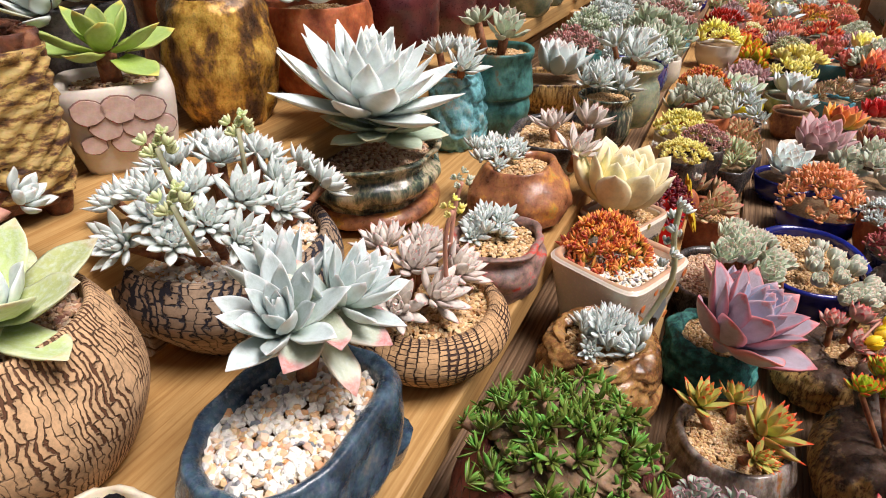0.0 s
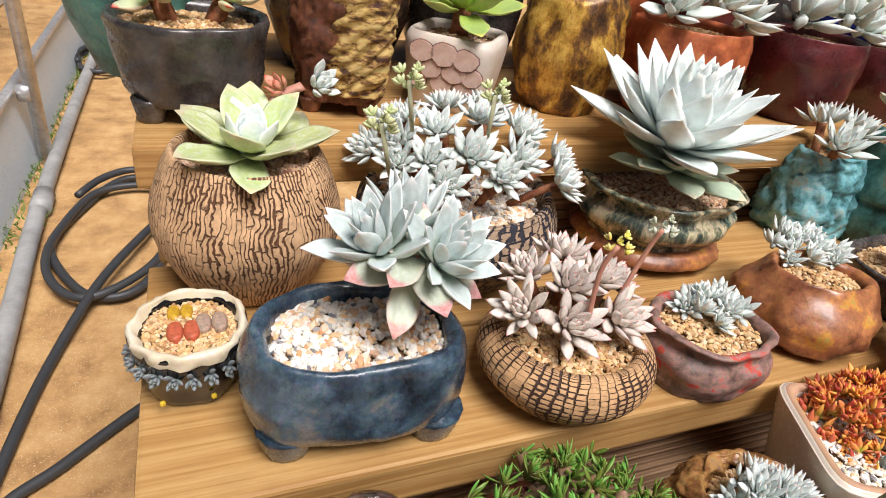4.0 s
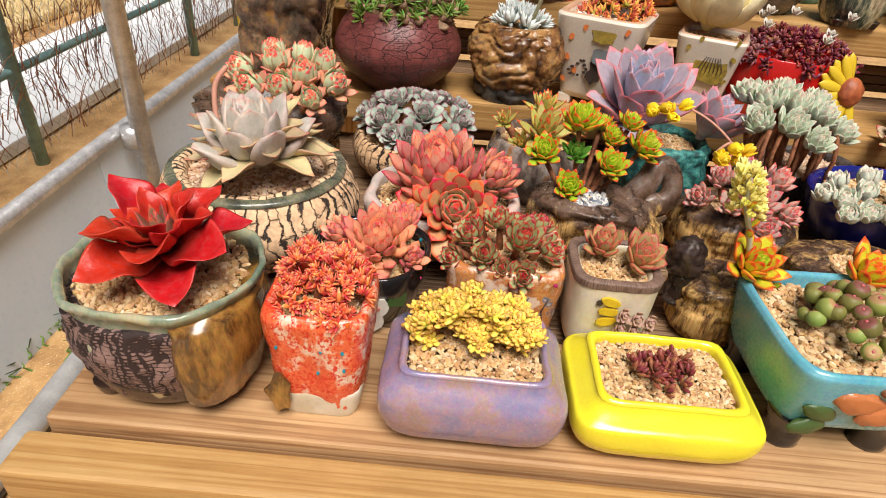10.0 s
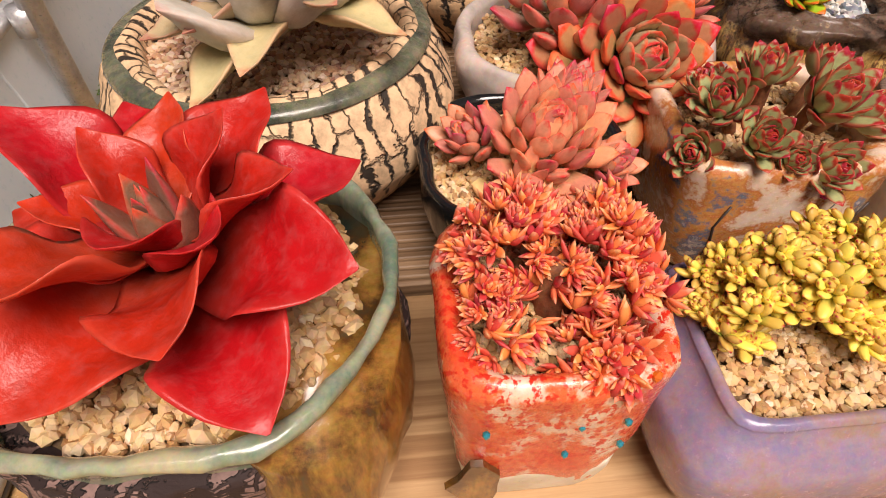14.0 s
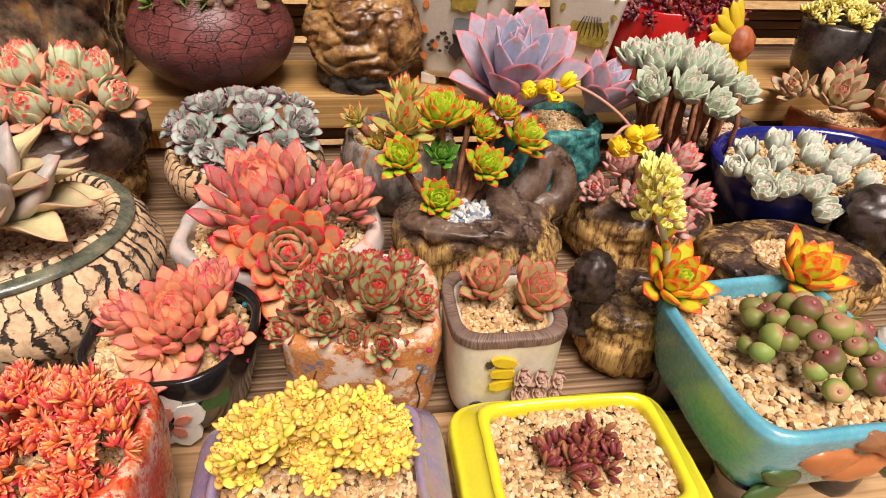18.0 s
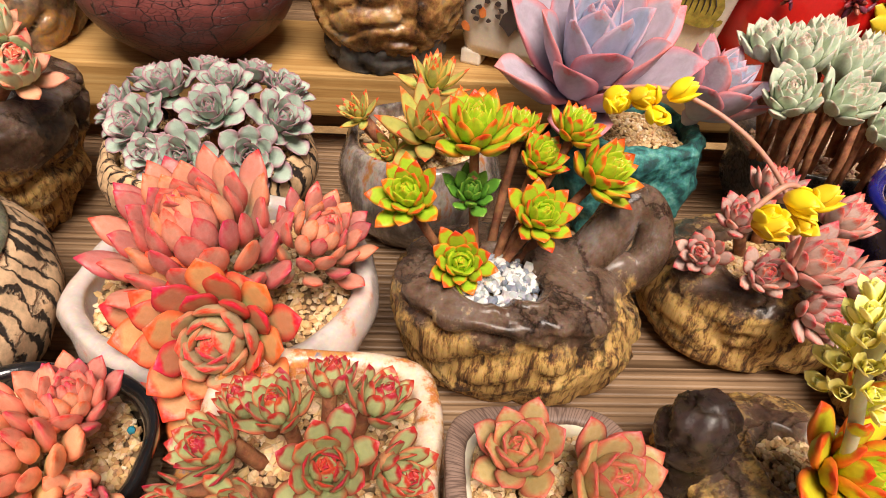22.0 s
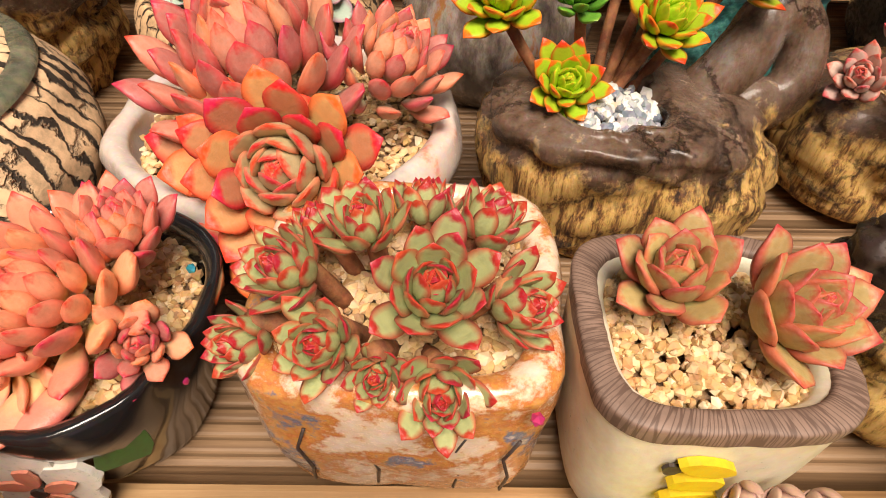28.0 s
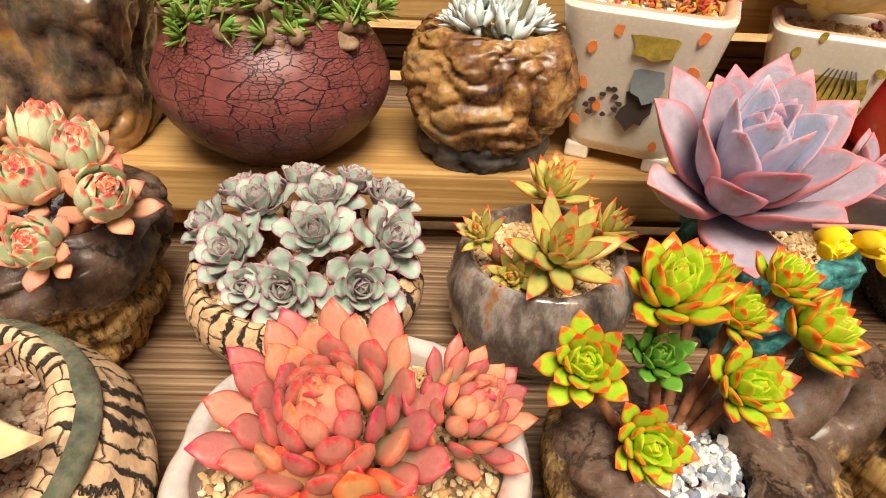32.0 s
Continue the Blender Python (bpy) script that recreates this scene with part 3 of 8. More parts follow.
W_PINE_Y = wood("treated_pine_across", [(0.0, (0.40, 0.22, 0.08)), (0.5, (0.54, 0.33, 0.13)), (1.0, (0.60, 0.40, 0.18))], 2)
# grooved deck wood; shade between pots and under the tiers is put into its colour
W_SHADED = wood("shade_darkened_deck_wood", [(0.0, (0.17, 0.098, 0.05)), (0.5, (0.24, 0.142, 0.074)), (1.0, (0.30, 0.185, 0.10))], ribs=0.0062)

C_TAN = bark("tan_crackle", (0.62, 0.37, 0.18), (0.05, 0.022, 0.015), 54, 30, 0.09, 0.14, 0.8)
C_TAN_BIG = bark("cream_bark_bands", (0.82, 0.55, 0.32), (0.035, 0.024, 0.016), 54, 5, 0.14, 0.018, 1.3)
C_GREY = bark("grey_black_crackle", (0.40, 0.28, 0.185), (0.020, 0.020, 0.032), 60, 18, 0.18, 0.07, 2.2)
C_FINE = bark("pale_tan_crackle", (0.68, 0.43, 0.235), (0.12, 0.05, 0.022), 110, 11, 0.15, 0.022, 2.6)
C_BARK = bark("brown_bark_stripes", (0.68, 0.43, 0.23), (0.022, 0.013, 0.009), 46, 4, 0.17, 0.02, 1.2)
C_MAROON = crackle("maroon_crackle", (0.205, 0.052, 0.045), (0.022, 0.008, 0.007), (24, 26), 0.035, 0.9, 0.42, (90, 90), 0.9, wob_amt=0.04)
C_TRUNK = bark("purple_grey_bark", (0.27, 0.165, 0.14), (0.03, 0.015, 0.013), 58, 26, 0.26, 0.24, 2.6)

G_BLUE = glaze("blue_black_glaze", [(0.25, (0.010, 0.016, 0.026)), (0.45, (0.030, 0.055, 0.085)), (0.62, (0.075, 0.125, 0.17)), (0.85, (0.26, 0.24, 0.21))], 34, 0.24, 0.7, 140, coat=0.4)
G_STUMP = glaze("dark_stump_glaze", [(0.25, (0.016, 0.011, 0.008)), (0.45, (0.10, 0.060, 0.038)), (0.60, (0.24, 0.14, 0.075)), (0.72, (0.40, 0.19, 0.05)), (0.85, (0.19, 0.15, 0.12))], 30, 0.16, 0.9, 120, coat=0.35)
G_ROCKJ = glaze("brown_rock_glaze", [(0.25, (0.03, 0.014, 0.008)), (0.45, (0.20, 0.09, 0.03)), (0.62, (0.44, 0.24, 0.08)), (0.8, (0.20, 0.16, 0.12))], 34, 0.20, 0.9, 120, coat=0.15)
G_BASALT = glaze("dark_grey_clay", [(0.3, (0.04, 0.035, 0.03)), (0.7, (0.14, 0.12, 0.10))], 40, 0.6, 0.8)
RAW = [(0.36, (0.030, 0.012, 0.006)), (0.44, (0.22, 0.10, 0.028)), (0.52, (0.62, 0.37, 0.11)), (0.70, (0.78, 0.52, 0.20))]
G_BURL = burl("dark_burl_wood", [(0.30, (0.010, 0.006, 0.004)), (0.40, (0.055, 0.030, 0.018)), (0.49, (0.125, 0.070, 0.042)), (0.57, (0.17, 0.110, 0.078)), (0.65, (0.20, 0.160, 0.140)), (0.73, (0.40, 0.19, 0.06))], RAW)
G_KNOB = glaze("dark_glossy_burl", [(0.3, (0.020, 0.012, 0.009)), (0.6, (0.065, 0.042, 0.034)), (0.85, (0.15, 0.10, 0.075))], 24, 0.28, 0.8, 120, coat=0.2)
G_RIMBR = crackle("scratched_brown_rim", (0.25, 0.16, 0.12), (0.12, 0.07, 0.05), (190, 1.2), 0.16, 0.05, 0.6, (400, 3), 0.5, wob_amt=0.003)
G_WHITE = plain("cream_glaze", (0.78, 0.70, 0.58), 0.22, scale=12, amount=0.10, coat=0.3)
G_CREAM = glaze("cream_clay", [(0.3, (0.62, 0.54, 0.38)), (0.7, (0.78, 0.72, 0.58))], 24, 0.35, 0.3)
G_PINKGR = glaze("grey_pink_glaze", [(0.2, (0.42, 0.36, 0.32)), (0.5, (0.58, 0.50, 0.45)), (0.66, (0.64, 0.46, 0.39)), (0.8, (0.68, 0.20, 0.12))], 26, 0.20, 0.3, coat=0.3)
G_ORANGE = glaze("red_splattered_glaze", [(0.22, (0.80, 0.66, 0.52)), (0.36, (0.80, 0.50, 0.36)), (0.45, (0.78, 0.15, 0.05)), (0.8, (0.70, 0.05, 0.02))], 40, 0.25, 0.3, 260, speck=(330, 0.52, (0.66, 0.035, 0.015)), coat=0.3)
G_LILAC = glaze("lilac_glaze", [(0.2, (0.20, 0.18, 0.32)), (0.42, (0.26, 0.21, 0.33)), (0.58, (0.34, 0.23, 0.29)), (0.74, (0.34, 0.22, 0.18)), (0.88, (0.24, 0.27, 0.42))], 30, 0.2, 0.4, coat=0.4)
G_YELLOW = plain("yellow_glaze", (0.86, 0.76, 0.03), 0.18, scale=8, amount=0.10, coat=0.3)
G_TEAL = glaze("turquoise_glaze", [(0.3, (0.10, 0.36, 0.46)), (0.6, (0.16, 0.46, 0.55)), (0.8, (0.34, 0.55, 0.58))], 14, 0.25, 0.15, coat=0.4)
G_BLACK = plain("black_glaze", (0.016, 0.015, 0.015), 0.12, scale=20, amount=0.4, coat=0.5)
G_RUST = glaze("rust_painted_glaze", [(0.22, (0.76, 0.62, 0.50)), (0.40, (0.72, 0.52, 0.36)), (0.50, (0.50, 0.17, 0.05)), (0.60, (0.62, 0.28, 0.08)), (0.70, (0.14, 0.16, 0.23)), (0.80, (0.72, 0.58, 0.46))], 40, 0.22, 0.3, 200, coat=0.4)
G_COBALT = glaze("cobalt_glaze", [(0.3, (0.008, 0.012, 0.14)), (0.7, (0.020, 0.030, 0.30))], 14, 0.15, 0.12, coat=0.5)
G_OLIVE = glaze("sage_green_glaze", [(0.25, (0.12, 0.18, 0.13)), (0.5, (0.32, 0.35, 0.24)), (0.75, (0.52, 0.44, 0.24))], 20, 0.18, 0.25, coat=0.5)
G_AMBER = glaze("amber_brown_glaze", [(0.25, (0.02, 0.05, 0.04)), (0.45, (0.10, 0.045, 0.012)), (0.62, (0.34, 0.17, 0.035)), (0.8, (0.48, 0.27, 0.07))], 24, 0.14, 0.3, stretch=(1, 1, 0.4), coat=0.5)
G_DARKFOOT = plain("dark_brown_foot", (0.045, 0.024, 0.016), 0.3, coat=0.3)
G_FISH = glaze("orange_brown_fish_glaze", [(0.3, (0.30, 0.09, 0.03)), (0.5, (0.66, 0.19, 0.05)), (0.7, (0.78, 0.36, 0.14))], 60, 0.22, 0.6, 180, coat=0.4)
G_RIMOL = glaze("dark_olive_glaze", [(0.3, (0.055, 0.06, 0.045)), (0.55, (0.15, 0.155, 0.10)), (0.8, (0.28, 0.24, 0.15))], 40, 0.25, 0.4, coat=0.4)
G_TURQ = glaze("turquoise_rock_glaze", [(0.3, (0.06, 0.16, 0.17)), (0.5, (0.16, 0.42, 0.46)), (0.65, (0.30, 0.55, 0.58)), (0.8, (0.46, 0.40, 0.30))], 38, 0.4, 0.9, 140)
G_PATINA = glaze("green_brown_patina", [(0.3, (0.02, 0.06, 0.05)), (0.5, (0.06, 0.20, 0.18)), (0.65, (0.12, 0.30, 0.27)), (0.8, (0.26, 0.14, 0.06))], 24, 0.35, 0.5, 140)
G_MOSS = glaze("teal_pumice", [(0.35, (0.008, 0.05, 0.05)), (0.55, (0.03, 0.20, 0.18)), (0.75, (0.14, 0.38, 0.33))], 90, 0.6, 1.0, 200)
G_GOLD = glaze("brown_gold_glaze", [(0.25, (0.045, 0.020, 0.010)), (0.42, (0.16, 0.075, 0.022)), (0.54, (0.46, 0.24, 0.035)), (0.66, (0.70, 0.44, 0.09)), (0.82, (0.30, 0.17, 0.06))], 34, 0.28, 0.8, 200, stretch=(1, 1, 0.55), metal=0.2)
G_TOWER = glaze("rough_brown_clay", [(0.25, (0.045, 0.014, 0.008)), (0.5, (0.15, 0.05, 0.026)), (0.68, (0.25, 0.095, 0.045)), (0.85, (0.36, 0.16, 0.06))], 60, 0.35, 1.0, 200, dist=0.004)
G_TERRA = glaze("orange_cracked_clay", [(0.3, (0.24, 0.05, 0.015)), (0.6, (0.48, 0.13, 0.04)), (0.8, (0.60, 0.22, 0.08))], 34, 0.5, 0.8, 140)
G_WINE = glaze("wine_red_glaze", [(0.3, (0.05, 0.008, 0.010)), (0.7, (0.13, 0.020, 0.020))], 18, 0.3, 0.3, coat=0.3)
G_LAYER = glaze("green_black_streaked_glaze", [(0.26, (0.015, 0.022, 0.018)), (0.42, (0.06, 0.085, 0.065)), (0.52, (0.26, 0.25, 0.16)), (0.62, (0.60, 0.52, 0.34)), (0.74, (0.30, 0.26, 0.16)), (0.84, (0.20, 0.08, 0.03))], 46, 0.2, 0.4, 140, stretch=(1.2, 1.2, 0.3), coat=0.4)
G_RUSTY = glaze("rusty_orange_brown_glaze", [(0.25, (0.10, 0.030, 0.014)), (0.45, (0.28, 0.105, 0.045)), (0.60, (0.42, 0.17, 0.065)), (0.70, (0.60, 0.28, 0.05)), (0.82, (0.34, 0.30, 0.09))], 34, 0.3, 0.5, 160, coat=0.15)
G_REDGR = glaze("grey_clay_with_red", [(0.3, (0.10, 0.06, 0.05)), (0.5, (0.28, 0.17, 0.14)), (0.58, (0.36, 0.20, 0.17)), (0.66, (0.56, 0.04, 0.02)), (0.8, (0.34, 0.26, 0.22))], 36, 0.45, 0.6)
G_DARK = glaze("dark_slate_glaze", [(0.3, (0.02, 0.018, 0.018)), (0.55, (0.07, 0.06, 0.055)), (0.8, (0.16, 0.14, 0.13))], 26, 0.25, 0.4, coat=0.3)
G_GREYGL = glaze("grey_rust_glaze", [(0.3, (0.06, 0.045, 0.038)), (0.48, (0.17, 0.13, 0.105)), (0.62, (0.33, 0.28, 0.24)), (0.74, (0.34, 0.14, 0.05))], 46, 0.12, 0.5, 160, stretch=(1, 1, 0.4), coat=0.6)
G_RED = plain("bright_red_glaze", (0.62, 0.016, 0.012), 0.18, scale=10, amount=0.15, coat=0.4)
G_SCALE = glaze("ivory_clay", [(0.3, (0.62, 0.54, 0.46)), (0.7, (0.76, 0.70, 0.62))], 14, 0.4, 0.2)
G_NET = glaze("netted_ochre_clay", [(0.30, (0.07, 0.026, 0.014)), (0.42, (0.30, 0.15, 0.04)), (0.52, (0.66, 0.45, 0.14)), (0.75, (0.76, 0.58, 0.24))], 50, 0.5, 1.0, 160, stretch=(0.8, 0.8, 2.6), dist=0.006)
G_ROSE = glaze("rose_petal_paint", [(0.3, (0.60, 0.38, 0.31)), (0.7, (0.74, 0.56, 0.48))], 60, 0.45, 0.3)
P_DARK = plain("dark_paint", (0.05, 0.035, 0.03), 0.4)
P_OCHRE = plain("ochre_paint", (0.42, 0.30, 0.05), 0.4, amount=0.5, scale=120)
P_LEAFOR = plain("orange_paint", (0.70, 0.20, 0.05), 0.4)
P_YELLOW = plain("yellow_clay", (0.72, 0.50, 0.02), 0.4)
P_GREY = plain("grey_paint", (0.22, 0.25, 0.26), 0.4)
P_GREEN = plain("green_paint", (0.06, 0.11, 0.03), 0.35)
P_PINK = plain("dusty_pink_clay", (0.54, 0.34, 0.26), 0.4)
P_SALMON = plain("salmon_paint", (0.70, 0.25, 0.16), 0.35)
P_IVORY = plain("ivory_paint", (0.78, 0.73, 0.64), 0.3)
P_GEMP = plain("pink_rhinestone", (0.75, 0.06, 0.22), 0.08, 0.5)
P_GEMB = plain("blue_rhinestone", (0.04, 0.42, 0.55), 0.08, 0.5)

L_SILVER = leaf_mat("silver_leaf", (0.46, 0.54, 0.48), (0.72, 0.79, 0.77), (0.66, 0.54, 0.48), (0.76, 0.77, 0.75), 0.25, powder=0.16)
L_SILPINK = leaf_mat("silver_pink_leaf", (0.50, 0.44, 0.38), (0.74, 0.68, 0.62), (0.62, 0.28, 0.24), (0.68, 0.42, 0.38), 0.35, powder=0.12)
L_WHITE = leaf_mat("white_agave_leaf", (0.52, 0.62, 0.55), (0.80, 0.87, 0.86), (0.80, 0.84, 0.80), (0.84, 0.88, 0.86), 0.3, powder=0.2, gloss=0.55)
L_WHITEOLD = leaf_mat("pale_green_agave_leaf", (0.34, 0.42, 0.28), (0.46, 0.56, 0.42), (0.55, 0.50, 0.34), powder=0.15)
L_GRASS = leaf_mat("pale_green_broad_leaf", (0.38, 0.46, 0.16), (0.50, 0.58, 0.25), (0.60, 0.52, 0.30), (0.68, 0.70, 0.52), 0.5, powder=0.28, spot=0.25, gloss=0.4)
L_BLUEROS = leaf_mat("blue_grey_leaf", (0.36, 0.46, 0.36), (0.58, 0.67, 0.66), (0.72, 0.74, 0.74), (0.78, 0.80, 0.80), 0.45, powder=0.24, spot=0.1)
L_BLUEOLD = leaf_mat("blue_grey_outer_leaf", (0.40, 0.44, 0.30), (0.50, 0.55, 0.44), (0.60, 0.26, 0.24), (0.66, 0.50, 0.46), 0.5, 0.78, powder=0.2)
L_PINK = leaf_mat("pink_echeveria_leaf", (0.44, 0.38, 0.22), (0.62, 0.245, 0.17), (0.70, 0.03, 0.02), (0.62, 0.065, 0.045), 0.6, 0.90, powder=0.04, gloss=0.36, vary=0.18)
L_PINKG = leaf_mat("red_green_echeveria_leaf", (0.26, 0.32, 0.12), (0.54, 0.25, 0.11), (0.72, 0.03, 0.015), (0.68, 0.055, 0.025), 0.85, 0.86, powder=0.02, gloss=0.40, vary=0.16)
L_SAGEPINK = leaf_mat("sage_red_margined_leaf", (0.36, 0.42, 0.22), (0.48, 0.36, 0.20), (0.70, 0.03, 0.02), (0.66, 0.07, 0.04), 0.7, 0.88, powder=0.03, gloss=0.40)
L_PEACH = leaf_mat("peach_pink_leaf", (0.80, 0.56, 0.24), (0.76, 0.32, 0.19), (0.72, 0.035, 0.025), (0.70, 0.11, 0.07), 0.55, 0.90, powder=0.02, gloss=0.40, vary=0.14)
L_RED = leaf_mat("red_leaf", (0.22, 0.035, 0.014), (0.50, 0.020, 0.010), (0.56, 0.028, 0.014), (0.64, 0.075, 0.045), 0.45, powder=0.02, gloss=0.30, vary=0.05)
L_REDIN = leaf_mat("red_green_inner_leaf", (0.16, 0.22, 0.12), (0.30, 0.16, 0.10), (0.60, 0.03, 0.02), (0.62, 0.06, 0.04), 0.75, powder=0.04, gloss=0.32)
L_TAUPE = leaf_mat("grey_taupe_leaf", (0.36, 0.36, 0.27), (0.50, 0.46, 0.40), (0.50, 0.22, 0.18), (0.58, 0.40, 0.34), 0.5, 0.93, powder=0.10)
L_TAN = leaf_mat("tan_outer_leaf", (0.40, 0.38, 0.18), (0.54, 0.44, 0.24), (0.52, 0.18, 0.10), (0.58, 0.30, 0.18), 0.7, 0.93, powder=0.03, vary=0.16)
L_DARKED = leaf_mat("green_red_edged_leaf", (0.42, 0.52, 0.24), (0.38, 0.40, 0.18), (0.38, 0.02, 0.015), (0.40, 0.03, 0.02), 0.82, 0.84, powder=0.02, gloss=0.36)
L_BRONZE = leaf_mat("bronze_leaf", (0.34, 0.40, 0.14), (0.42, 0.30, 0.12), (0.44, 0.05, 0.03), (0.48, 0.08, 0.05), 0.85, 0.90, powder=0.03, gloss=0.42)
L_LIME = leaf_mat("lime_red_edged_leaf", (0.13, 0.34, 0.015), (0.34, 0.48, 0.025), (0.72, 0.09, 0.01), (0.74, 0.14, 0.02), 0.8, 0.83, powder=0.0, gloss=0.34)
L_LIMEIN = leaf_mat("lime_inner_leaf", (0.16, 0.36, 0.015), (0.36, 0.52, 0.02), (0.62, 0.28, 0.02), (0.50, 0.50, 0.03), 0.5, 0.92, powder=0.0, gloss=0.34)
L_PURPIN = leaf_mat("blue_purple_inner_leaf", (0.42, 0.47, 0.60), (0.46, 0.50, 0.64), (0.66, 0.16, 0.16), (0.58, 0.26, 0.32), 0.6, 0.95, powder=0.1)
L_GREEN = leaf_mat("dark_green_leaf", (0.06, 0.18, 0.03), (0.12, 0.30, 0.03), (0.22, 0.34, 0.04), powder=0.02, gloss=0.36)
L_AGAV = leaf_mat("green_orange_pointed_leaf", (0.46, 0.56, 0.16), (0.48, 0.46, 0.11), (0.70, 0.10, 0.015), (0.68, 0.17, 0.03), 0.65, 0.84, powder=0.02, gloss=0.4)
L_YELOR = leaf_mat("yellow_orange_leaf", (0.26, 0.46, 0.02), (0.62, 0.60, 0.03), (0.78, 0.10, 0.01), (0.78, 0.13, 0.02), 0.85, 0.84, powder=0.0, gloss=0.36)
L_GREYROS = leaf_mat("grey_green_purple_edged_leaf", (0.35, 0.51, 0.37), (0.39, 0.49, 0.40), (0.34, 0.11, 0.14), (0.37, 0.15, 0.20), 0.85, 0.92, powder=0.02)
L_PALE = leaf_mat("pale_green_red_tipped_leaf", (0.44, 0.56, 0.28), (0.56, 0.64, 0.40), (0.74, 0.06, 0.03), (0.66, 0.30, 0.20), 0.5, 0.88, powder=0.04)
L_PALEPINK = leaf_mat("pink_underleaf", (0.56, 0.42, 0.22), (0.68, 0.32, 0.20), (0.72, 0.08, 0.04), (0.66, 0.20, 0.13), 0.5, 0.88, powder=0.04)
L_PURPLE = leaf_mat("purple_grey_pink_edged_leaf", (0.38, 0.39, 0.48), (0.46, 0.38, 0.45), (0.74, 0.10, 0.08), (0.70, 0.14, 0.13), 0.75, 0.94, powder=0.06)
L_MAUVE = leaf_mat("mauve_red_edged_leaf", (0.46, 0.48, 0.34), (0.55, 0.37, 0.31), (0.60, 0.06, 0.05), (0.60, 0.12, 0.10), 0.7, 0.87, powder=0.08)
L_LILACR = leaf_mat("lilac_pink_leaf", (0.46, 0.40, 0.38), (0.58, 0.40, 0.40), (0.56, 0.22, 0.24), (0.60, 0.34, 0.36), 0.5, 0.88, powder=0.12)
L_WHITGRN = leaf_mat("white_green_round_leaf", (0.46, 0.56, 0.38), (0.62, 0.68, 0.54), (0.72, 0.40, 0.32), (0.72, 0.54, 0.46), 0.45, 0.92, powder=0.2)
L_CREAM = leaf_mat("cream_leaf", (0.76, 0.62, 0.22), (0.82, 0.73, 0.42), (0.84, 0.76, 0.54), (0.84, 0.78, 0.58), 0.3, powder=0.1)
L_NEEDLE = leaf_mat("green_needle_leaf", (0.20, 0.20, 0.05), (0.16, 0.28, 0.045), (0.28, 0.38, 0.07), powder=0.0, gloss=0.36, vary=0.35, mass=True)
L_SEDUM = leaf_mat("orange_sedum_leaf", (0.42, 0.38, 0.06), (0.78, 0.27, 0.08), (0.80, 0.20, 0.08), powder=0.02, vary=0.32, mass=True)
L_CORAL = leaf_mat("coral_sedum_leaf", (0.60, 0.11, 0.04), (0.80, 0.155, 0.065), (0.84, 0.30, 0.17), (0.82, 0.23, 0.12), 0.5, 0.75, powder=0.0, vary=0.22, mass=True)
L_YFING = leaf_mat("yellow_red_tipped_finger_leaf", (0.40, 0.46, 0.07), (0.84, 0.61, 0.11), (0.48, 0.06, 0.02), tip_at=0.90, powder=0.0, gloss=0.4, vary=0.18, mass=True)
L_WINE = leaf_mat("dark_red_bud_leaf", (0.20, 0.08, 0.04), (0.27, 0.065, 0.04), (0.40, 0.10, 0.06), powder=0.03, gloss=0.4, vary=0.25, mass=True)
L_OLIVE = leaf_mat("olive_green_bud", (0.17, 0.21, 0.04), (0.25, 0.25, 0.06), (0.34, 0.17, 0.09), tip_at=0.60, powder=0.02, gloss=0.5, vary=0.35, spot=0.15)
L_BEAN = leaf_mat("dark_red_bean_leaf", (0.16, 0.03, 0.03), (0.24, 0.035, 0.045), (0.40, 0.12, 0.12), powder=0.08, gloss=0.35, vary=0.3, mass=True)
L_YELFL = leaf_mat("yellow_flower_petal", (0.93, 0.50, 0.01), (0.94, 0.68, 0.02), (0.94, 0.78, 0.08), powder=0.0)
L_PALEYEL = leaf_mat("pale_yellow_flower", (0.92, 0.80, 0.12), (0.95, 0.87, 0.28), (0.95, 0.91, 0.46), powder=0.0)
L_TANROS = leaf_mat("tan_green_rosette_leaf", (0.42, 0.42, 0.22), (0.52, 0.40, 0.22), (0.54, 0.14, 0.08), (0.56, 0.24, 0.14), 0.6, 0.85, powder=0.06)
L_GREYGRN = leaf_mat("grey_green_leaf", (0.38, 0.48, 0.30), (0.52, 0.60, 0.44), (0.56, 0.38, 0.30), (0.60, 0.50, 0.42), 0.3, powder=0.16)
L_BUDGRN = leaf_mat("pale_yellow_green_bud", (0.50, 0.58, 0.24), (0.66, 0.72, 0.40), (0.72, 0.74, 0.50), powder=0.08)
S_STEM = glaze("brown_stem", [(0.3, (0.16, 0.05, 0.02)), (0.7, (0.42, 0.17, 0.07))], 90, 0.7, 0.8)
S_TRUNK = glaze("ringed_orange_stem", [(0.3, (0.14, 0.045, 0.02)), (0.5, (0.40, 0.16, 0.06)), (0.7, (0.62, 0.32, 0.15))], 60, 0.7, 1.0, 160, stretch=(0.5, 0.5, 5.0))
S_GREENST = plain("pale_green_stem", (0.48, 0.48, 0.30), 0.5)
S_PINKST = plain("pink_stem", (0.58, 0.28, 0.20), 0.5)

# ---- levels of the stepped stand ----
Z3, Z2, Z1, Z0 = 0.622, 0.696, 0.801, 0.91
X0, X1 = 0.04, 4.6

stand = thing("display_stand", "stepped display stand of yellowish treated pine planks", "plant stand", 0, 0, 0)


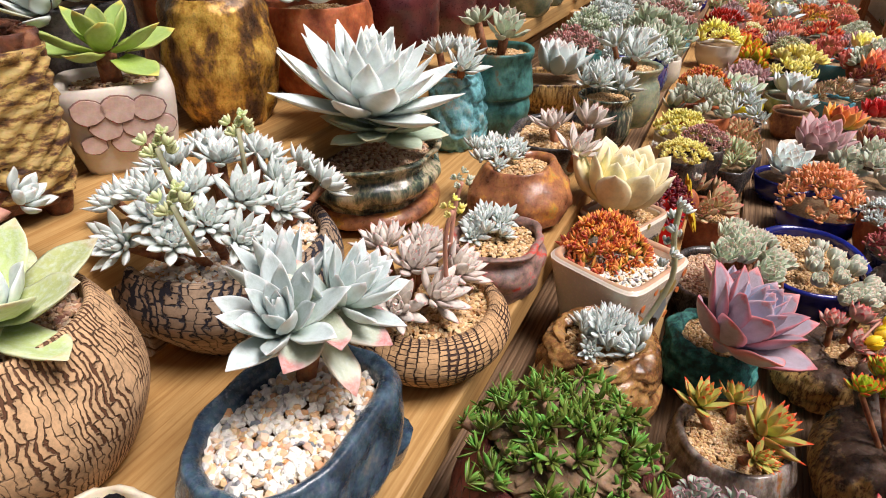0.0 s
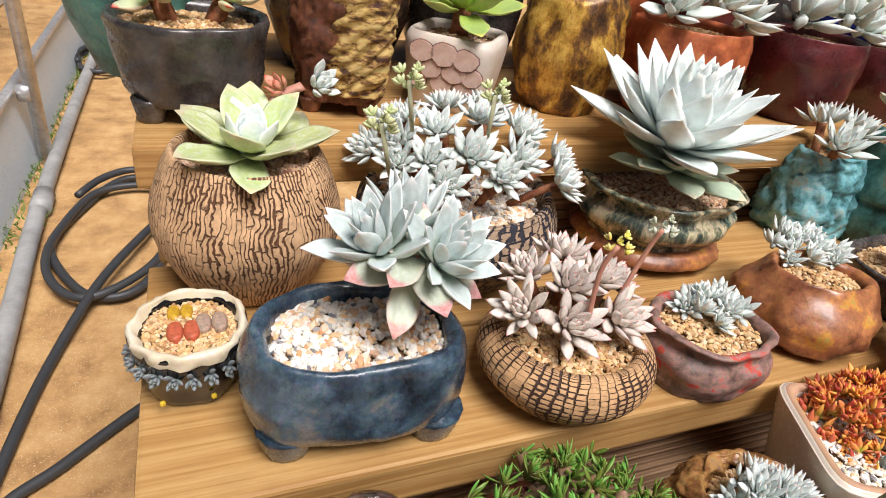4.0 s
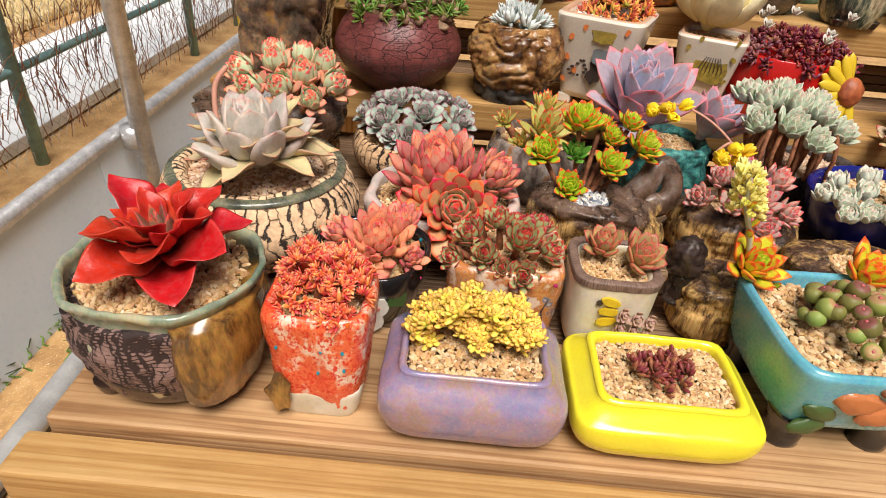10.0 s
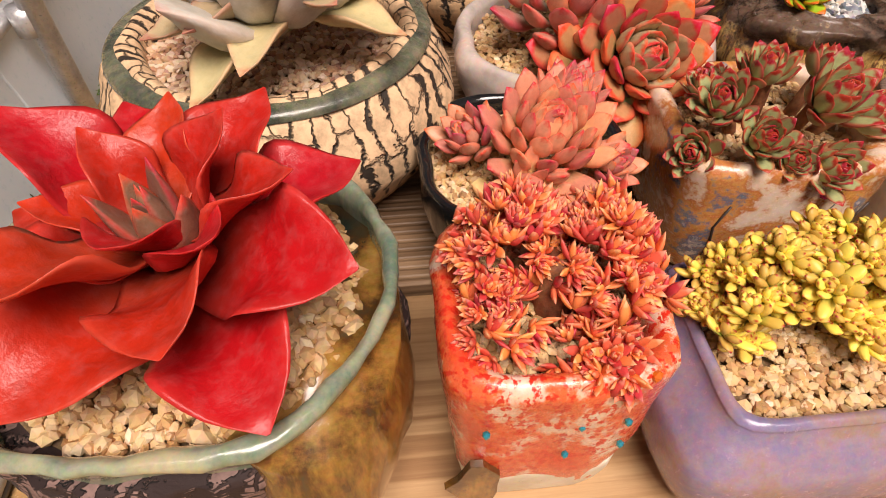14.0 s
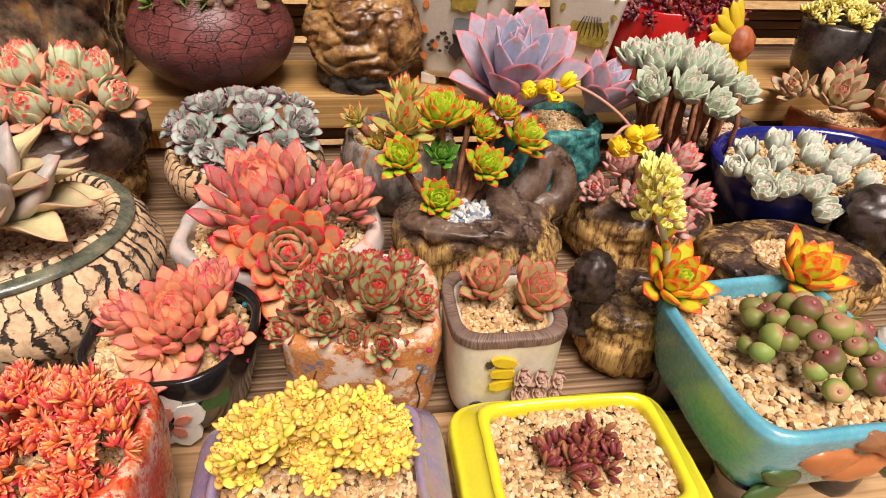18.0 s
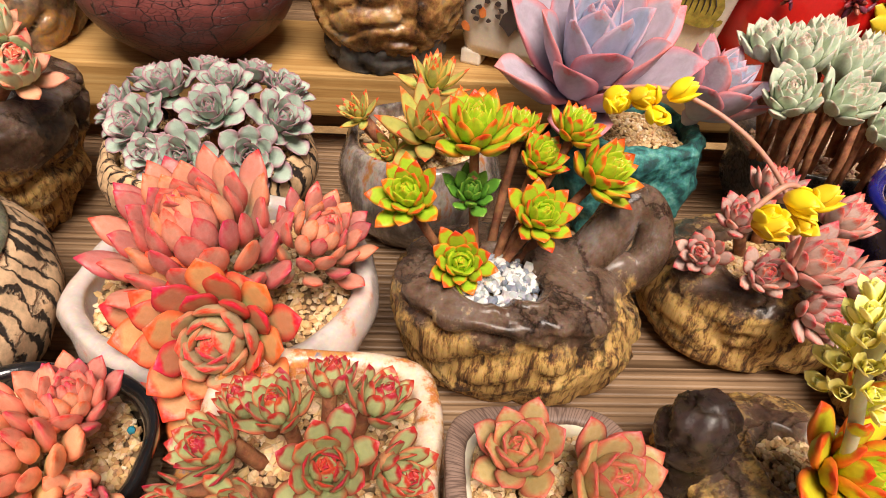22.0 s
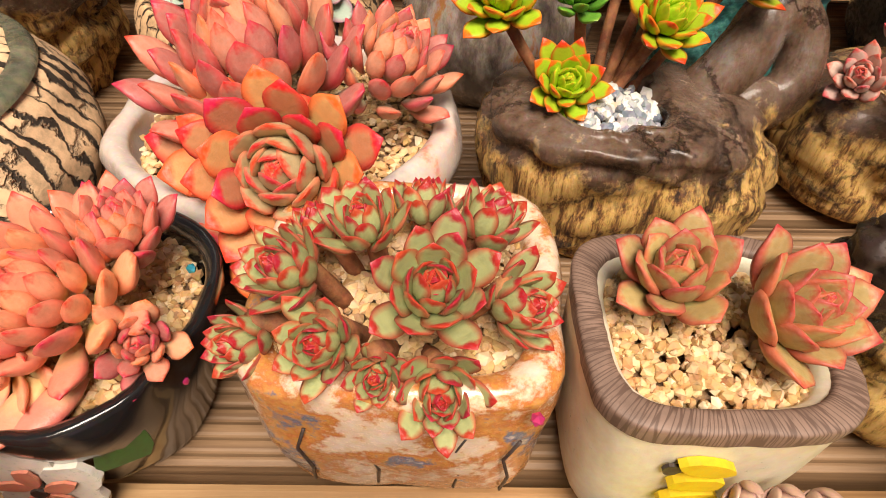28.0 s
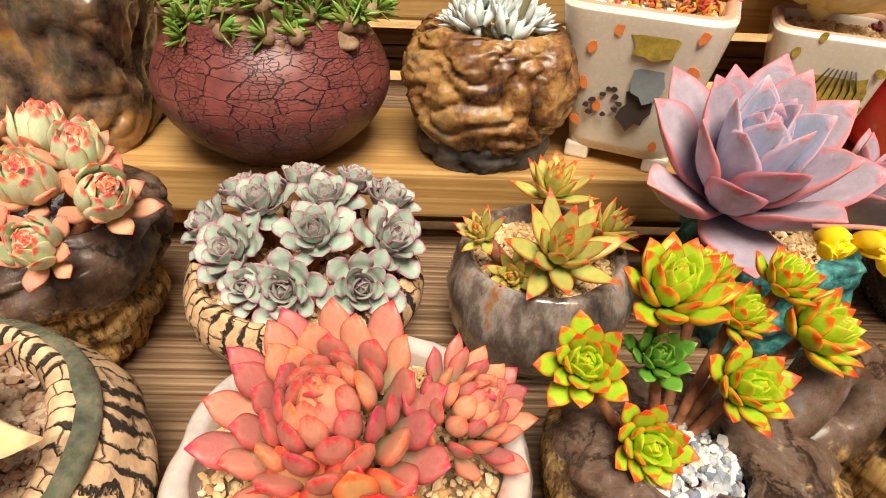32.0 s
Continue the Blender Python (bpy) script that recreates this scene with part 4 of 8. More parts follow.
def plank(y0, y1, ztop, x0, x1, mat, th=0.026):
    """Boards laid end to end along x."""
    x = x0
    while x < x1 - 0.05:
        e = min(x + 2.25, x1)
        bm = box_mesh(e - x - 0.003, y1 - y0 - 0.005, th, 0.003)
        part("plank", bm, mat, stand, m=Matrix.Translation(((x + e) / 2, (y0 + y1) / 2, ztop - th)))
        x = e


# boards behind the front one take the wood darkened for shade
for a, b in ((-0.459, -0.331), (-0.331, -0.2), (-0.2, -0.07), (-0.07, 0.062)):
    plank(a, b, Z3, 0.1, X1, W_DECK if a < -0.4 else W_SHADED)
plank(0.014, 0.134, Z2, X0, X1, W_PINE, 0.036)
plank(0.134, 0.2, Z2, X0, X1, W_SHADED)
plank(0.137, 0.262, Z1, X0, X1, W_PINE, 0.036)
plank(0.262, 0.388, Z1, X0, X1, W_PINE, 0.036)
for a, b in ((0.382, 0.51), (0.51, 0.64), (0.64, 0.77)):
    plank(a, b, Z0, X0, X1, W_PINE, 0.036)
# front beam under the lowest boards, back rails, risers of grooved board in the shade-darkened wood
part("front_beam", box_mesh(X1 - 0.09, 0.034, 0.11, 0.004), W_PINE, stand, m=Matrix.Translation(((0.09 + X1) / 2, -0.4775, Z3 - 0.118)))
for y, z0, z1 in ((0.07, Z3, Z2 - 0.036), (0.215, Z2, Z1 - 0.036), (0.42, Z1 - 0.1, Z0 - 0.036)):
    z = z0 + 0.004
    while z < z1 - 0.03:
        part("riser_slat", box_mesh(X1 - 0.3, 0.016, 0.011, 0.002), W_SHADED, stand, m=Matrix.Translation(((0.2 + X1) / 2, y, z)))
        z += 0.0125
for x in (0.16, 1.6, 3.1, 4.5):
    for y, h in ((-0.40, Z3 - 0.027), (0.11, Z2 - 0.037), (0.25, Z1 - 0.037), (0.70, Z0 - 0.037)):
        part("leg", box_mesh(0.06, 0.06, h, 0.004), W_PINE_Y, stand, m=Matrix.Translation((x, y, 0)))
    part("bearer", box_mesh(0.04, 0.60, 0.08, 0.004), W_PINE_Y, stand, m=Matrix.Translation((x - 0.06, -0.10, Z3 - 0.108)))
    part("bearer", box_mesh(0.04, 0.36, 0.07, 0.004), W_PINE_Y, stand, m=Matrix.Translation((x - 0.06, 0.54, Z0 - 0.098)))
part("bracket", box_mesh(0.05, 0.09, 0.075, 0.004), W_PINE_Y, stand, m=Matrix.Translation((0.075, 0.435, Z1 - 0.002)))

# ---- ground, low metal wall, poles and fence ----
def ground_sheet():
    n = 60
    verts, faces = [], []
    xs = [-80, -30, -12, -5] + list(np.linspace(-3, 6, 46)) + [10, 20, 40, 80]
    for y in xs:
        for x in xs:
            near = -3 <= x <= 6 and -3 <= y <= 6
            verts.append((x, y, (0.012 * noise.noise(Vector((x * 3, y * 3, 0))) if near else 0.0) - (0.0 if x > -0.6 else 0.03)))
    w = len(xs)
    for i in range(w - 1):
        for j in range(w - 1):
            faces.append((i * w + j, i * w + j + 1, (i + 1) * w + j + 1, (i + 1) * w + j))
    return build("ground", verts, faces)


M_GROUND = glaze("sandy_soil", [(0.2, (0.30, 0.16, 0.06)), (0.5, (0.50, 0.29, 0.11)), (0.8, (0.62, 0.40, 0.18))], 9, 0.95, 0.9, 260, speck=(300, 0.60, (0.74, 0.54, 0.30)), dist=0.004)
ground = new("ground", ground_sheet())
ground.data.materials.append(M_GROUND)
tagged(ground, "dry orange-brown sandy soil with fine grit", "ground", kind="structure")
# the sky's reflection on the metal sheet is put into this pale bluish colour
M_SHEET = glaze("sky_tinted_sheet", [(0.3, (0.74, 0.84, 0.92)), (0.7, (0.82, 0.90, 0.96))], 2.5, 0.30, 0.12, 40)
M_PIPE = glaze("galvanised_pipe", [(0.3, (0.52, 0.52, 0.52)), (0.7, (0.76, 0.76, 0.76))], 30, 0.32, 0.25, 120, metal=0.55)
sheet_bsdf = M_SHEET.node_tree.nodes["Principled BSDF"]
# translucency added to brighten the sheet's shaded side
thin = M_SHEET.node_tree.nodes.new("ShaderNodeBsdfTranslucent")
thin.inputs[0].default_value = (0.92, 0.95, 0.97, 1)
blend = M_SHEET.node_tree.nodes.new("ShaderNodeMixShader")
blend.inputs[0].default_value = 0.35
M_SHEET.node_tree.links.new(sheet_bsdf.outputs[0], blend.inputs[1])
M_SHEET.node_tree.links.new(thin.outputs[0], blend.inputs[2])
M_SHEET.node_tree.links.new(blend.outputs[0], M_SHEET.node_tree.nodes["Material Output"].inputs[0])
WX, WH = -0.535, 0.272
wall = thing("metal_wall", "low wall of pale metal sheet with a pipe rail on top", "wall", 0, 0, 0, kind="structure")
for i in range(6):
    part("sheet_panel", box_mesh(0.006, 1.996, WH, 0.001), M_SHEET, wall, m=Matrix.Translation((WX + 0.045 - 0.002 * (i % 2), -2.4 + 2.0 * i, -0.01)) @ Matrix.Rotation(radians(-9.5), 4, "Y"))
part("top_rail", tube([(WX, -4, WH), (WX, 9, WH)], 0.019, 12), M_PIPE, wall)
for i, y in enumerate((-0.98, 0.70, 2.40, 4.1, 5.8, 7.5)):
    p = thing("greenhouse_pole", "grey galvanised steel greenhouse pole standing by the metal wall", "pole", WX + 0.075, y, 0, group="greenhouse poles")
    part("post", tube([(0, 0, -0.05), (0, 0, 2.6)], 0.024, 14), M_PIPE, p)
    part("clamp", tube([(-0.022, 0, WH - 0.025), (-0.022, 0, WH + 0.03)], 0.030, 10), M_PIPE, p)

M_FENCEP = plain("faded_green_fence_paint", (0.20, 0.34, 0.32), 0.5, scale=30, amount=0.35)
M_WIRE = plain("galvanised_wire", (0.50, 0.50, 0.48), 0.4, 0.6)
M_DRY = glaze("dry_vine", [(0.3, (0.13, 0.045, 0.025)), (0.7, (0.36, 0.17, 0.08))], 60, 0.9, 0.4)
FX = -1.03
fence = thing("wire_fence", "green-painted post fence with hexagonal chicken wire", "fence", 0, 0, 0)
for y in (-0.85, -0.22, 0.42, 1.05, 1.72, 2.33, 2.97, 3.6, 4.3, 5.4):
    part("post", tube([(FX, y, -0.05), (FX, y, 1.5)], 0.022, 10), M_FENCEP, fence)
for z in (0.285, 1.4):
    part("rail", tube([(FX, -1.0, z), (FX, 5.6, z)], 0.014, 8), M_FENCEP, fence)


def chicken_wire(y0, y1, z0, z1, cell=0.045, r=0.0011):
    V, F = [], []

    def bar(a, b):
        a, b = Vector(a), Vector(b)
        d = (b - a).normalized()
        s = d.cross(Vector((1, 0, 0))).normalized() * r
        q = Vector((r, 0, 0))
        k = len(V)
        for p in (a, b):
            V.extend([p + s, p + q, p - s, p - q])
        for i in range(4):
            F.append((k + i, k + (i + 1) % 4, k + 4 + (i + 1) % 4, k + 4 + i))
    h = cell * 0.9
    j = 0
    z = z0
    while z < z1:
        y = y0 + (j % 2) * cell / 2
        while y < y1:
            bar((FX, y, z), (FX, y, z + h * 0.45))
            bar((FX, y, z + h * 0.45), (FX, y + cell / 2, z + h))
            bar((FX, y, z + h * 0.45), (FX, y - cell / 2, z + h))
            y += cell
        z += h
        j += 1
    return build("wire", V, F, smooth=False)


part("chicken_wire", chicken_wire(-1.0, 4.2, 0.0, 1.4), M_WIRE, fence, kind="stuff")


def scatter_strips(spots, rng, r=0.0016, length=0.25, droop=0.3, seg=4):
    """Thin dry stems, each a bent three-sided bar, joined."""
    V, F = [], []
    for (x, y, z) in spots:
        a = rng.uniform(0, 6.3)
        lean = rng.uniform(0.1, 0.7)
        L = length * rng.uniform(0.5, 1.3)
        k = len(V)
        for i in range(seg + 1):
            t = i / seg
            px = x + math.cos(a) * lean * L * t * t + rng.uniform(-1, 1) * 0.012
            py = y + math.sin(a) * lean * L * t * t + rng.uniform(-1, 1) * 0.012
            pz = z + L * t * (1 - droop * t)
            rr = r * (1 - 0.6 * t)
            for q in range(3):
                V.append((px + rr * math.cos(q * 2.1), py + rr * math.sin(q * 2.1), pz))
        for i in range(seg):
            for q in range(3):
                F.append((k + i * 3 + q, k + i * 3 + (q + 1) % 3, k + (i + 1) * 3 + (q + 1) % 3, k + (i + 1) * 3 + q))
    return build("stems", V, F)


rg = random.Random(5)
vines = new("dry_vines", scatter_strips([(FX + rg.uniform(-0.03, 0.05), rg.uniform(-0.8, 4.5), rg.uniform(0.0, 1.2)) for _ in range(2400)], rg, 0.0022, 0.3, 0.5))
vines.data.materials.append(M_DRY)
tagged(vines, "tangled dry brown vines hanging in the wire fence", "vines", kind="stuff")
M_STRAW = glaze("straw_grass", [(0.3, (0.74, 0.56, 0.26)), (0.7, (0.90, 0.76, 0.44))], 20, 0.9, 0.3)
field = thing("straw_field", "trampled straw-coloured dry grass covering the ground", "ground", 0, 0, 0, kind="structure")
part("straw_mat", box_mesh(40, 60, 0.05, 0.01), glaze("trampled_straw", [(0.3, (0.60, 0.44, 0.18)), (0.5, (0.78, 0.60, 0.30)), (0.7, (0.88, 0.74, 0.44))], 14, 0.95, 0.9, 120, stretch=(1, 0.3, 1), dist=0.02), field, m=Matrix.Translation((-22.0, 6.0, -0.025)))
straw = new("dry_grass", scatter_strips([(FX - 0.80 - abs(rg.gauss(0, 1.5)), rg.uniform(-1, 8), 0) for _ in range(6500)], rg, 0.0035, 0.40, 0.55))
straw.data.materials.append(M_STRAW)
tagged(straw, "field of tall straw-coloured dry grass", "grass", kind="stuff")
M_WEED = plain("green_weed", (0.16, 0.30, 0.05), 0.6)
weeds = new("weeds", scatter_strips([(WX + 0.02 + abs(rg.gauss(0, 0.04)), rg.uniform(0, 5), 0) for _ in range(420)], rg, 0.003, 0.06, 0.4))
weeds.data.materials.append(M_WEED)
tagged(weeds, "small green weeds along the foot of the wall", "weeds", kind="stuff")
# plastic film on the ground, its sky reflection painted as a pale base colour
M_FILM = glaze("sky_pale_film", [(0.3, (0.68, 0.71, 0.73)), (0.7, (0.80, 0.82, 0.83))], 3, 0.6, 0.2)
path = thing("film_strip", "pale plastic film strip between the wall and the fence", "path", 0, 0, 0, kind="structure")
part("slab", box_mesh(0.62, 16, 0.045, 0.003), M_FILM, path, m=Matrix.Translation((-1.44, 4.0, -0.02)))
# pipe and hoses on the ground
M_PVC = glaze("grey_pvc_pipe", [(0.3, (0.28, 0.28, 0.27)), (0.7, (0.40, 0.40, 0.39))], 12, 0.45, 0.2)
gp = thing("water_pipe", "grey plastic water pipe lying along the ground", "pipe", 0, 0, 0)
part("pipe", tube([tuple(q) for q in curve3([(-0.35, -1.5, 0.03), (-0.37, 0.6, 0.03), (-0.385, 1.2, 0.03), (-0.425, 2.25, 0.03), (-0.43, 4.36, 0.03), (-0.44, 7.5, 0.03)], 5)], 0.026, 12), M_PVC, gp)
part("coupling", tube([(-0.414, 1.95, 0.03), (-0.418, 2.07, 0.03)], 0.033, 12), M_PVC, gp)
M_HOSE = plain("black_rubber_hose", (0.045, 0.048, 0.052), 0.45)
hose = thing("garden_hose", "dark grey garden hose coiled on the sandy ground", "hose", 0, 0, 0)


def coil(cx, cy, rx, ry, turns, n, z=0.014):
    return [(cx + (rx - 0.012 * math.sin(i * 1.3)) * math.cos(i / n * 6.283 * turns + 0.4) + 0.03 * math.sin(i * 0.35), cy + (ry + 0.05 * math.sin(i * 0.5)) * math.sin(i / n * 6.283 * turns + 0.4), z + 0.016 * (i / n) * turns) for i in range(n)]


big = coil(-0.17, 1.80, 0.18, 0.36, 2.4, 44)
part("coil", tube([tuple(q) for q in curve3(big, 3)], 0.0125, 8), M_HOSE, hose)
part("coil", tube([tuple(q) for q in curve3(coil(-0.36, 3.75, 0.17, 0.26, 2.6, 44), 3)], 0.0125, 8), M_HOSE, hose)
part("tail", tube([tuple(q) for q in curve3([(-0.02, 1.92, 0.03), (-0.10, 1.72, 0.05), (-0.20, 1.47, 0.05), (-0.28, 1.20, 0.02), (-0.32, 0.95, 0.014), (-0.335, 0.75, 0.014), (-0.33, 0.4, 0.014), (-0.30, 0.0, 0.014)], 6)], 0.0125, 8), M_HOSE, hose)
part("tail", tube([tuple(q) for q in curve3([(0.06, 1.12, 0.014), (-0.09, 1.0, 0.014), (-0.22, 0.88, 0.014), (-0.31, 0.79, 0.02), (-0.36, 0.6, 0.014), (-0.36, 0.2, 0.014), (-0.34, -0.4, 0.014)], 6)], 0.0125, 8), M_HOSE, hose)

# ---- things on the lowest level ----
def potted(name, label, x, y, z, rz=0.0, group="", category="potted plant"):
    return thing(name, label, category, x, y, z, rz, group)


PLANT = {"rosette", "leaf_ring", "sedum", "bud_mass", "bud", "tuft_mass", "bean_leaf_mass", "stem", "flower_stalk", "flower", "bell_flower", "branch", "trunk", "root", "leaf", "caudex", "white_flower"}


def settle(p, wide=1.0, tall=1.0, move=None, grow=1.0, rise=None):
    """The final girth and height of a pot, and the lie and size of the plant that grows in it."""
    pot = Matrix.Diagonal((wide, wide, tall, 1))
    plant = Matrix.Translation(move) @ Matrix.Diagonal((grow, grow, rise or grow, 1)) if move else pot
    for ob in p.children:
        ob.matrix_basis = (plant if ob.name.split(".")[0] in PLANT else pot) @ ob.matrix_basis


def feet(parent, spots, r, h, mat, z=0.0):
    for x, y in spots:
        part("foot", loft([(z, r * 0.8, r * 0.8, 2.4), (z + h * 0.5, r, r, 2.4), (z + h, r * 1.15, r * 1.15, 2.4)], 14, 2), mat, parent, m=Matrix.Translation((x, y, 0)))


def gem(parent, x, y, z, mat, r=0.0022, axis="Y"):
    bm = bmesh.new()
    bmesh.ops.create_icosphere(bm, subdivisions=1, radius=r)
    part("rhinestone", bm, mat, parent, m=Matrix.Translation((x, y, z)))


def patch(parent, name, x, y, z, sx, sz, mat, th=0.0016, seed=0, points=14, wild=0.25, nx=0.0, rot=0.0):
    """A thin painted or modelled patch on a pot's front, of uneven outline."""
    rng = random.Random(seed)
    V, F = [], []
    for side in (0, 1):
        for k in range(points):
            a = 2 * math.pi * k / points
            w = 1 + rng.uniform(-wild, wild) if side == 0 else ws[k]
            if side == 0:
                if k == 0:
                    ws = []
                ws.append(w)
            V.append((sx * w * math.cos(a), -th * side, sz * w * math.sin(a)))
    F.append(tuple(range(points)))
    F.append(tuple(range(points, 2 * points))[::-1])
    for k in range(points):
        F.append((k, (k + 1) % points, points + (k + 1) % points, points + k))
    me = build(name, V, F, smooth=False)
    return part(name, me, mat, parent, m=Matrix.Translation((x, y, z)) @ Euler((0, radians(rot), radians(nx))).to_matrix().to_4x4())


def lump(parent, name, x, y, z, sx, sy, sz, mat, seed=0, rot=0.0):
    """A rounded modelled piece of clay pressed on a pot's front."""
    bm = bmesh.new()
    bmesh.ops.create_icosphere(bm, subdivisions=3, radius=1)
    for v in bm.verts:
        v.co *= 1 + 0.28 * noise.noise(v.co * 1.7 + Vector((seed * 3.1, 0, 0)))
    for f in bm.faces:
        f.smooth = True
    return part(name, bm, mat, parent, m=Matrix.Translation((x, y, z)) @ Matrix.Rotation(radians(rot), 4, "Y") @ Matrix.Diagonal((sx, sy, sz, 1)))


def flower_head(parent, x, y, z, R, n, mat, tx=0.0, ty=0.0, name="flower", shape="petal", inner=75, outer=30):
    """A small flower or bud, too small to pick apart, as one part."""
    part(name, joined([(Matrix.Identity(4), R)], shape, n, random.Random(3), inner=inner, outer=outer, heart=0.5, base=0.08), mat, parent, m=tilted((x, y, z), tx, ty), kind="stuff")


# red rosette in a sage and bark pot
p = potted("potted_echeveria", "large glossy red rosette in a round sage-glazed, bark-textured pot", 0.1704, -0.3916, Z3)
part("pot", pot_mesh([(0.012, 0.066, 0.062, 2), (0.022, 0.074, 0.069, 2), (0.045, 0.080, 0.074, 2), (0.056, 0.077, 0.071, 2.1), (0.070, 0.076, 0.070, 2.1), (0.079, 0.081, 0.075, 2.2)], 0.007, 0.012, 64, 5, rough(0.005, 30, 1)), G_OLIVE, p)
part("bark_band", loft([(0.014, 0.070, 0.0660, 2), (0.038, 0.0825, 0.0765, 2), (0.069, 0.0795, 0.0735, 2.1)], 90, 9, rough(0.004, 90, 2)), C_TRUNK, p, "purple-grey bark-textured band")
part("amber_panel", loft([(0.014, 0.032, 0.057, 2, 0.043, -0.012), (0.04, 0.038, 0.065, 2, 0.047, -0.012), (0.073, 0.036, 0.061, 2, 0.045, -0.012)], 40, 5, rough(0.003, 40, 3)), G_AMBER, p, "glossy amber-brown panel with dark veins")
part("base", loft([(0.004, 0.062, 0.058, 2), (0.012, 0.070, 0.066, 2), (0.026, 0.0765, 0.0715, 2)], 48, 3), G_DARKFOOT, p)
feet(p, [(-0.045, -0.04), (0.045, -0.04), (0, 0.05)], 0.012, 0.010, G_DARKFOOT)
gravel(p, 0.070, 0.064, 2, 0.071, M_GRIT, 0.0042, 1.2, 1)
rosette(p, (0.024, -0.008, 0.088), 0.062, 13, "red", L_RED, tx=6, ty=-2, inner=44, outer=2, heart=0.8, base=0.06, jitter=0.14, seed=4)
rosette(p, (0.024, -0.008, 0.092), 0.048, 6, "red", L_RED, tx=6, ty=-2, rz=40, inner=64, outer=34, heart=0.7, base=0.06, jitter=0.12, seed=14)
rosette(p, (0.024, -0.010, 0.096), 0.036, 8, "lance", L_REDIN, tx=8, ty=-2, inner=84, outer=44, heart=0.5, base=0.08, seed=2)
settle(p, 0.823, 1.138, (-0.0141, 0.0039, 0.0139), 0.897, 0.980)

# orange sedum in a speckled square pot
p = potted("potted_sedum", "coral-orange sedum in a red speckled square pot with rhinestones", 0.2822, -0.4051, Z3)
part("pot", pot_mesh([(0.008, 0.034, 0.034, 5), (0.014, 0.036, 0.036, 5), (0.045, 0.040, 0.040, 5), (0.080, 0.043, 0.043, 5), (0.088, 0.042, 0.042, 5)], 0.008, 0.012, 48, 5, rough(0.002, 40, 4)), G_ORANGE, p)
part("base", loft([(0.0, 0.032, 0.0335, 6), (0.006, 0.034, 0.035, 6), (0.020, 0.0365, 0.0375, 6), (0.024, 0.036, 0.037, 6)], 40, 3), G_CREAM, p, "bare cream foot band")
patch(p, "brown_corner_leaf", -0.030, -0.0385, 0.026, 0.011, 0.016, G_AMBER, 0.003, 3)
gravel(p, 0.034, 0.034, 5, 0.079, M_GRIT, 0.0032, 1.0, 2)
rng = random.Random(12)
spots = []
for cx, cy, cz, hx, hy, hz, count in ((-0.012, 0.012, 0.096, 0.020, 0.018, 0.018, 46), (0.014, 0.002, 0.094, 0.020, 0.022, 0.022, 62), (0.010, -0.022, 0.082, 0.014, 0.014, 0.012, 18), (-0.020, -0.008, 0.086, 0.012, 0.014, 0.012, 16)):
    spots += [(Matrix.Translation((cx, cy, cz)) @ m, r) for m, r in dome(count, hx, hy, hz, 0.0, rng, 0.0078, 80, 0.3)]
part("sedum", joined(spots, "star", 22, rng, inner=86, outer=4, heart=0.5, base=0.10, jitter=0.12), L_CORAL, p, kind="stuff")
part("stem", tube([(0, 0, 0.075), (0.002, 0, 0.105)], 0.008, 8), S_STEM, p)
for gx, gz, gm in ((0.007, 0.0665, P_GEMB), (0.024, 0.067, P_GEMB), (-0.028, 0.067, P_GEMB), (0.004, 0.048, P_GEMB), (0.025, 0.052, P_GEMB)):
    gem(p, gx, -0.0425, gz, gm, 0.0016)
for gx in (0.020, 0.028):
    gem(p, gx, -0.040, 0.089, plain("orange_rhinestone", (0.75, 0.16, 0.02), 0.1), 0.0022)
settle(p, 0.811, 1.020, (0.0015, -0.0020, 0.0060), 0.940, 0.960)

# yellow finger sedum in a lilac cushion pot
def cushion(p, hx, hy, h, mat, rim=0.005, foot=0.006, ps=6.0):
    part("pot", pot_mesh([(foot, hx * 0.84, hy * 0.84, ps), (foot + 0.006, hx * 0.93, hy * 0.93, ps), (foot + h * 0.32, hx, hy, ps), (foot + h * 0.58, hx * 0.99, hy * 0.99, ps + 1), (h - 0.014, hx * 0.93, hy * 0.92, ps + 1), (h - 0.006, hx * 0.82, hy * 0.79, ps + 2), (h - 0.002, hx * 0.785, hy * 0.75, ps + 3), (h, hx * 0.78, hy * 0.745, ps + 3)], rim, 0.012, 80, 5, rough(0.0012, 22, int(hx * 900))), mat, p)
    feet(p, [(sx * hx * 0.66, sy * hy * 0.62) for sx in (-1, 1) for sy in (-1, 1)], 0.008, foot + 0.002, mat)


p = potted("potted_sedum", "yellow finger-leaved sedum with red tips in a lilac cushion-shaped pot", 0.3873, -0.4075, Z3)
cushion(p, 0.073, 0.054, 0.066, G_LILAC)
gravel(p, 0.052, 0.035, 7, 0.059, M_GRIT, 0.0031, 1.15, 3)
rng = random.Random(21)
spots = []
for i in range(128):
    a = radians(205 - 225 * (i / 83)) if i < 84 else None
    if a is not None:
        x, z = 0.032 * math.cos(a) - 0.002 + 0.008, 0.074 + 0.026 * max(math.sin(a), -0.3)
        y = 0.004 + rng.uniform(-0.013, 0.014)
        x, z = x + rng.uniform(-0.006, 0.006), z + rng.uniform(-0.005, 0.006)
    else:
        x, y, z = rng.uniform(0.0, 0.044), rng.uniform(-0.016, 0.016), 0.078 + rng.uniform(0, 0.012)
    m = Matrix.Translation((x, y, z)) @ Euler((radians(rng.uniform(-70, 20)), radians(x * 900), rng.uniform(0, 6))).to_matrix().to_4x4()
    spots.append((m, rng.uniform(0.0085, 0.0112)))
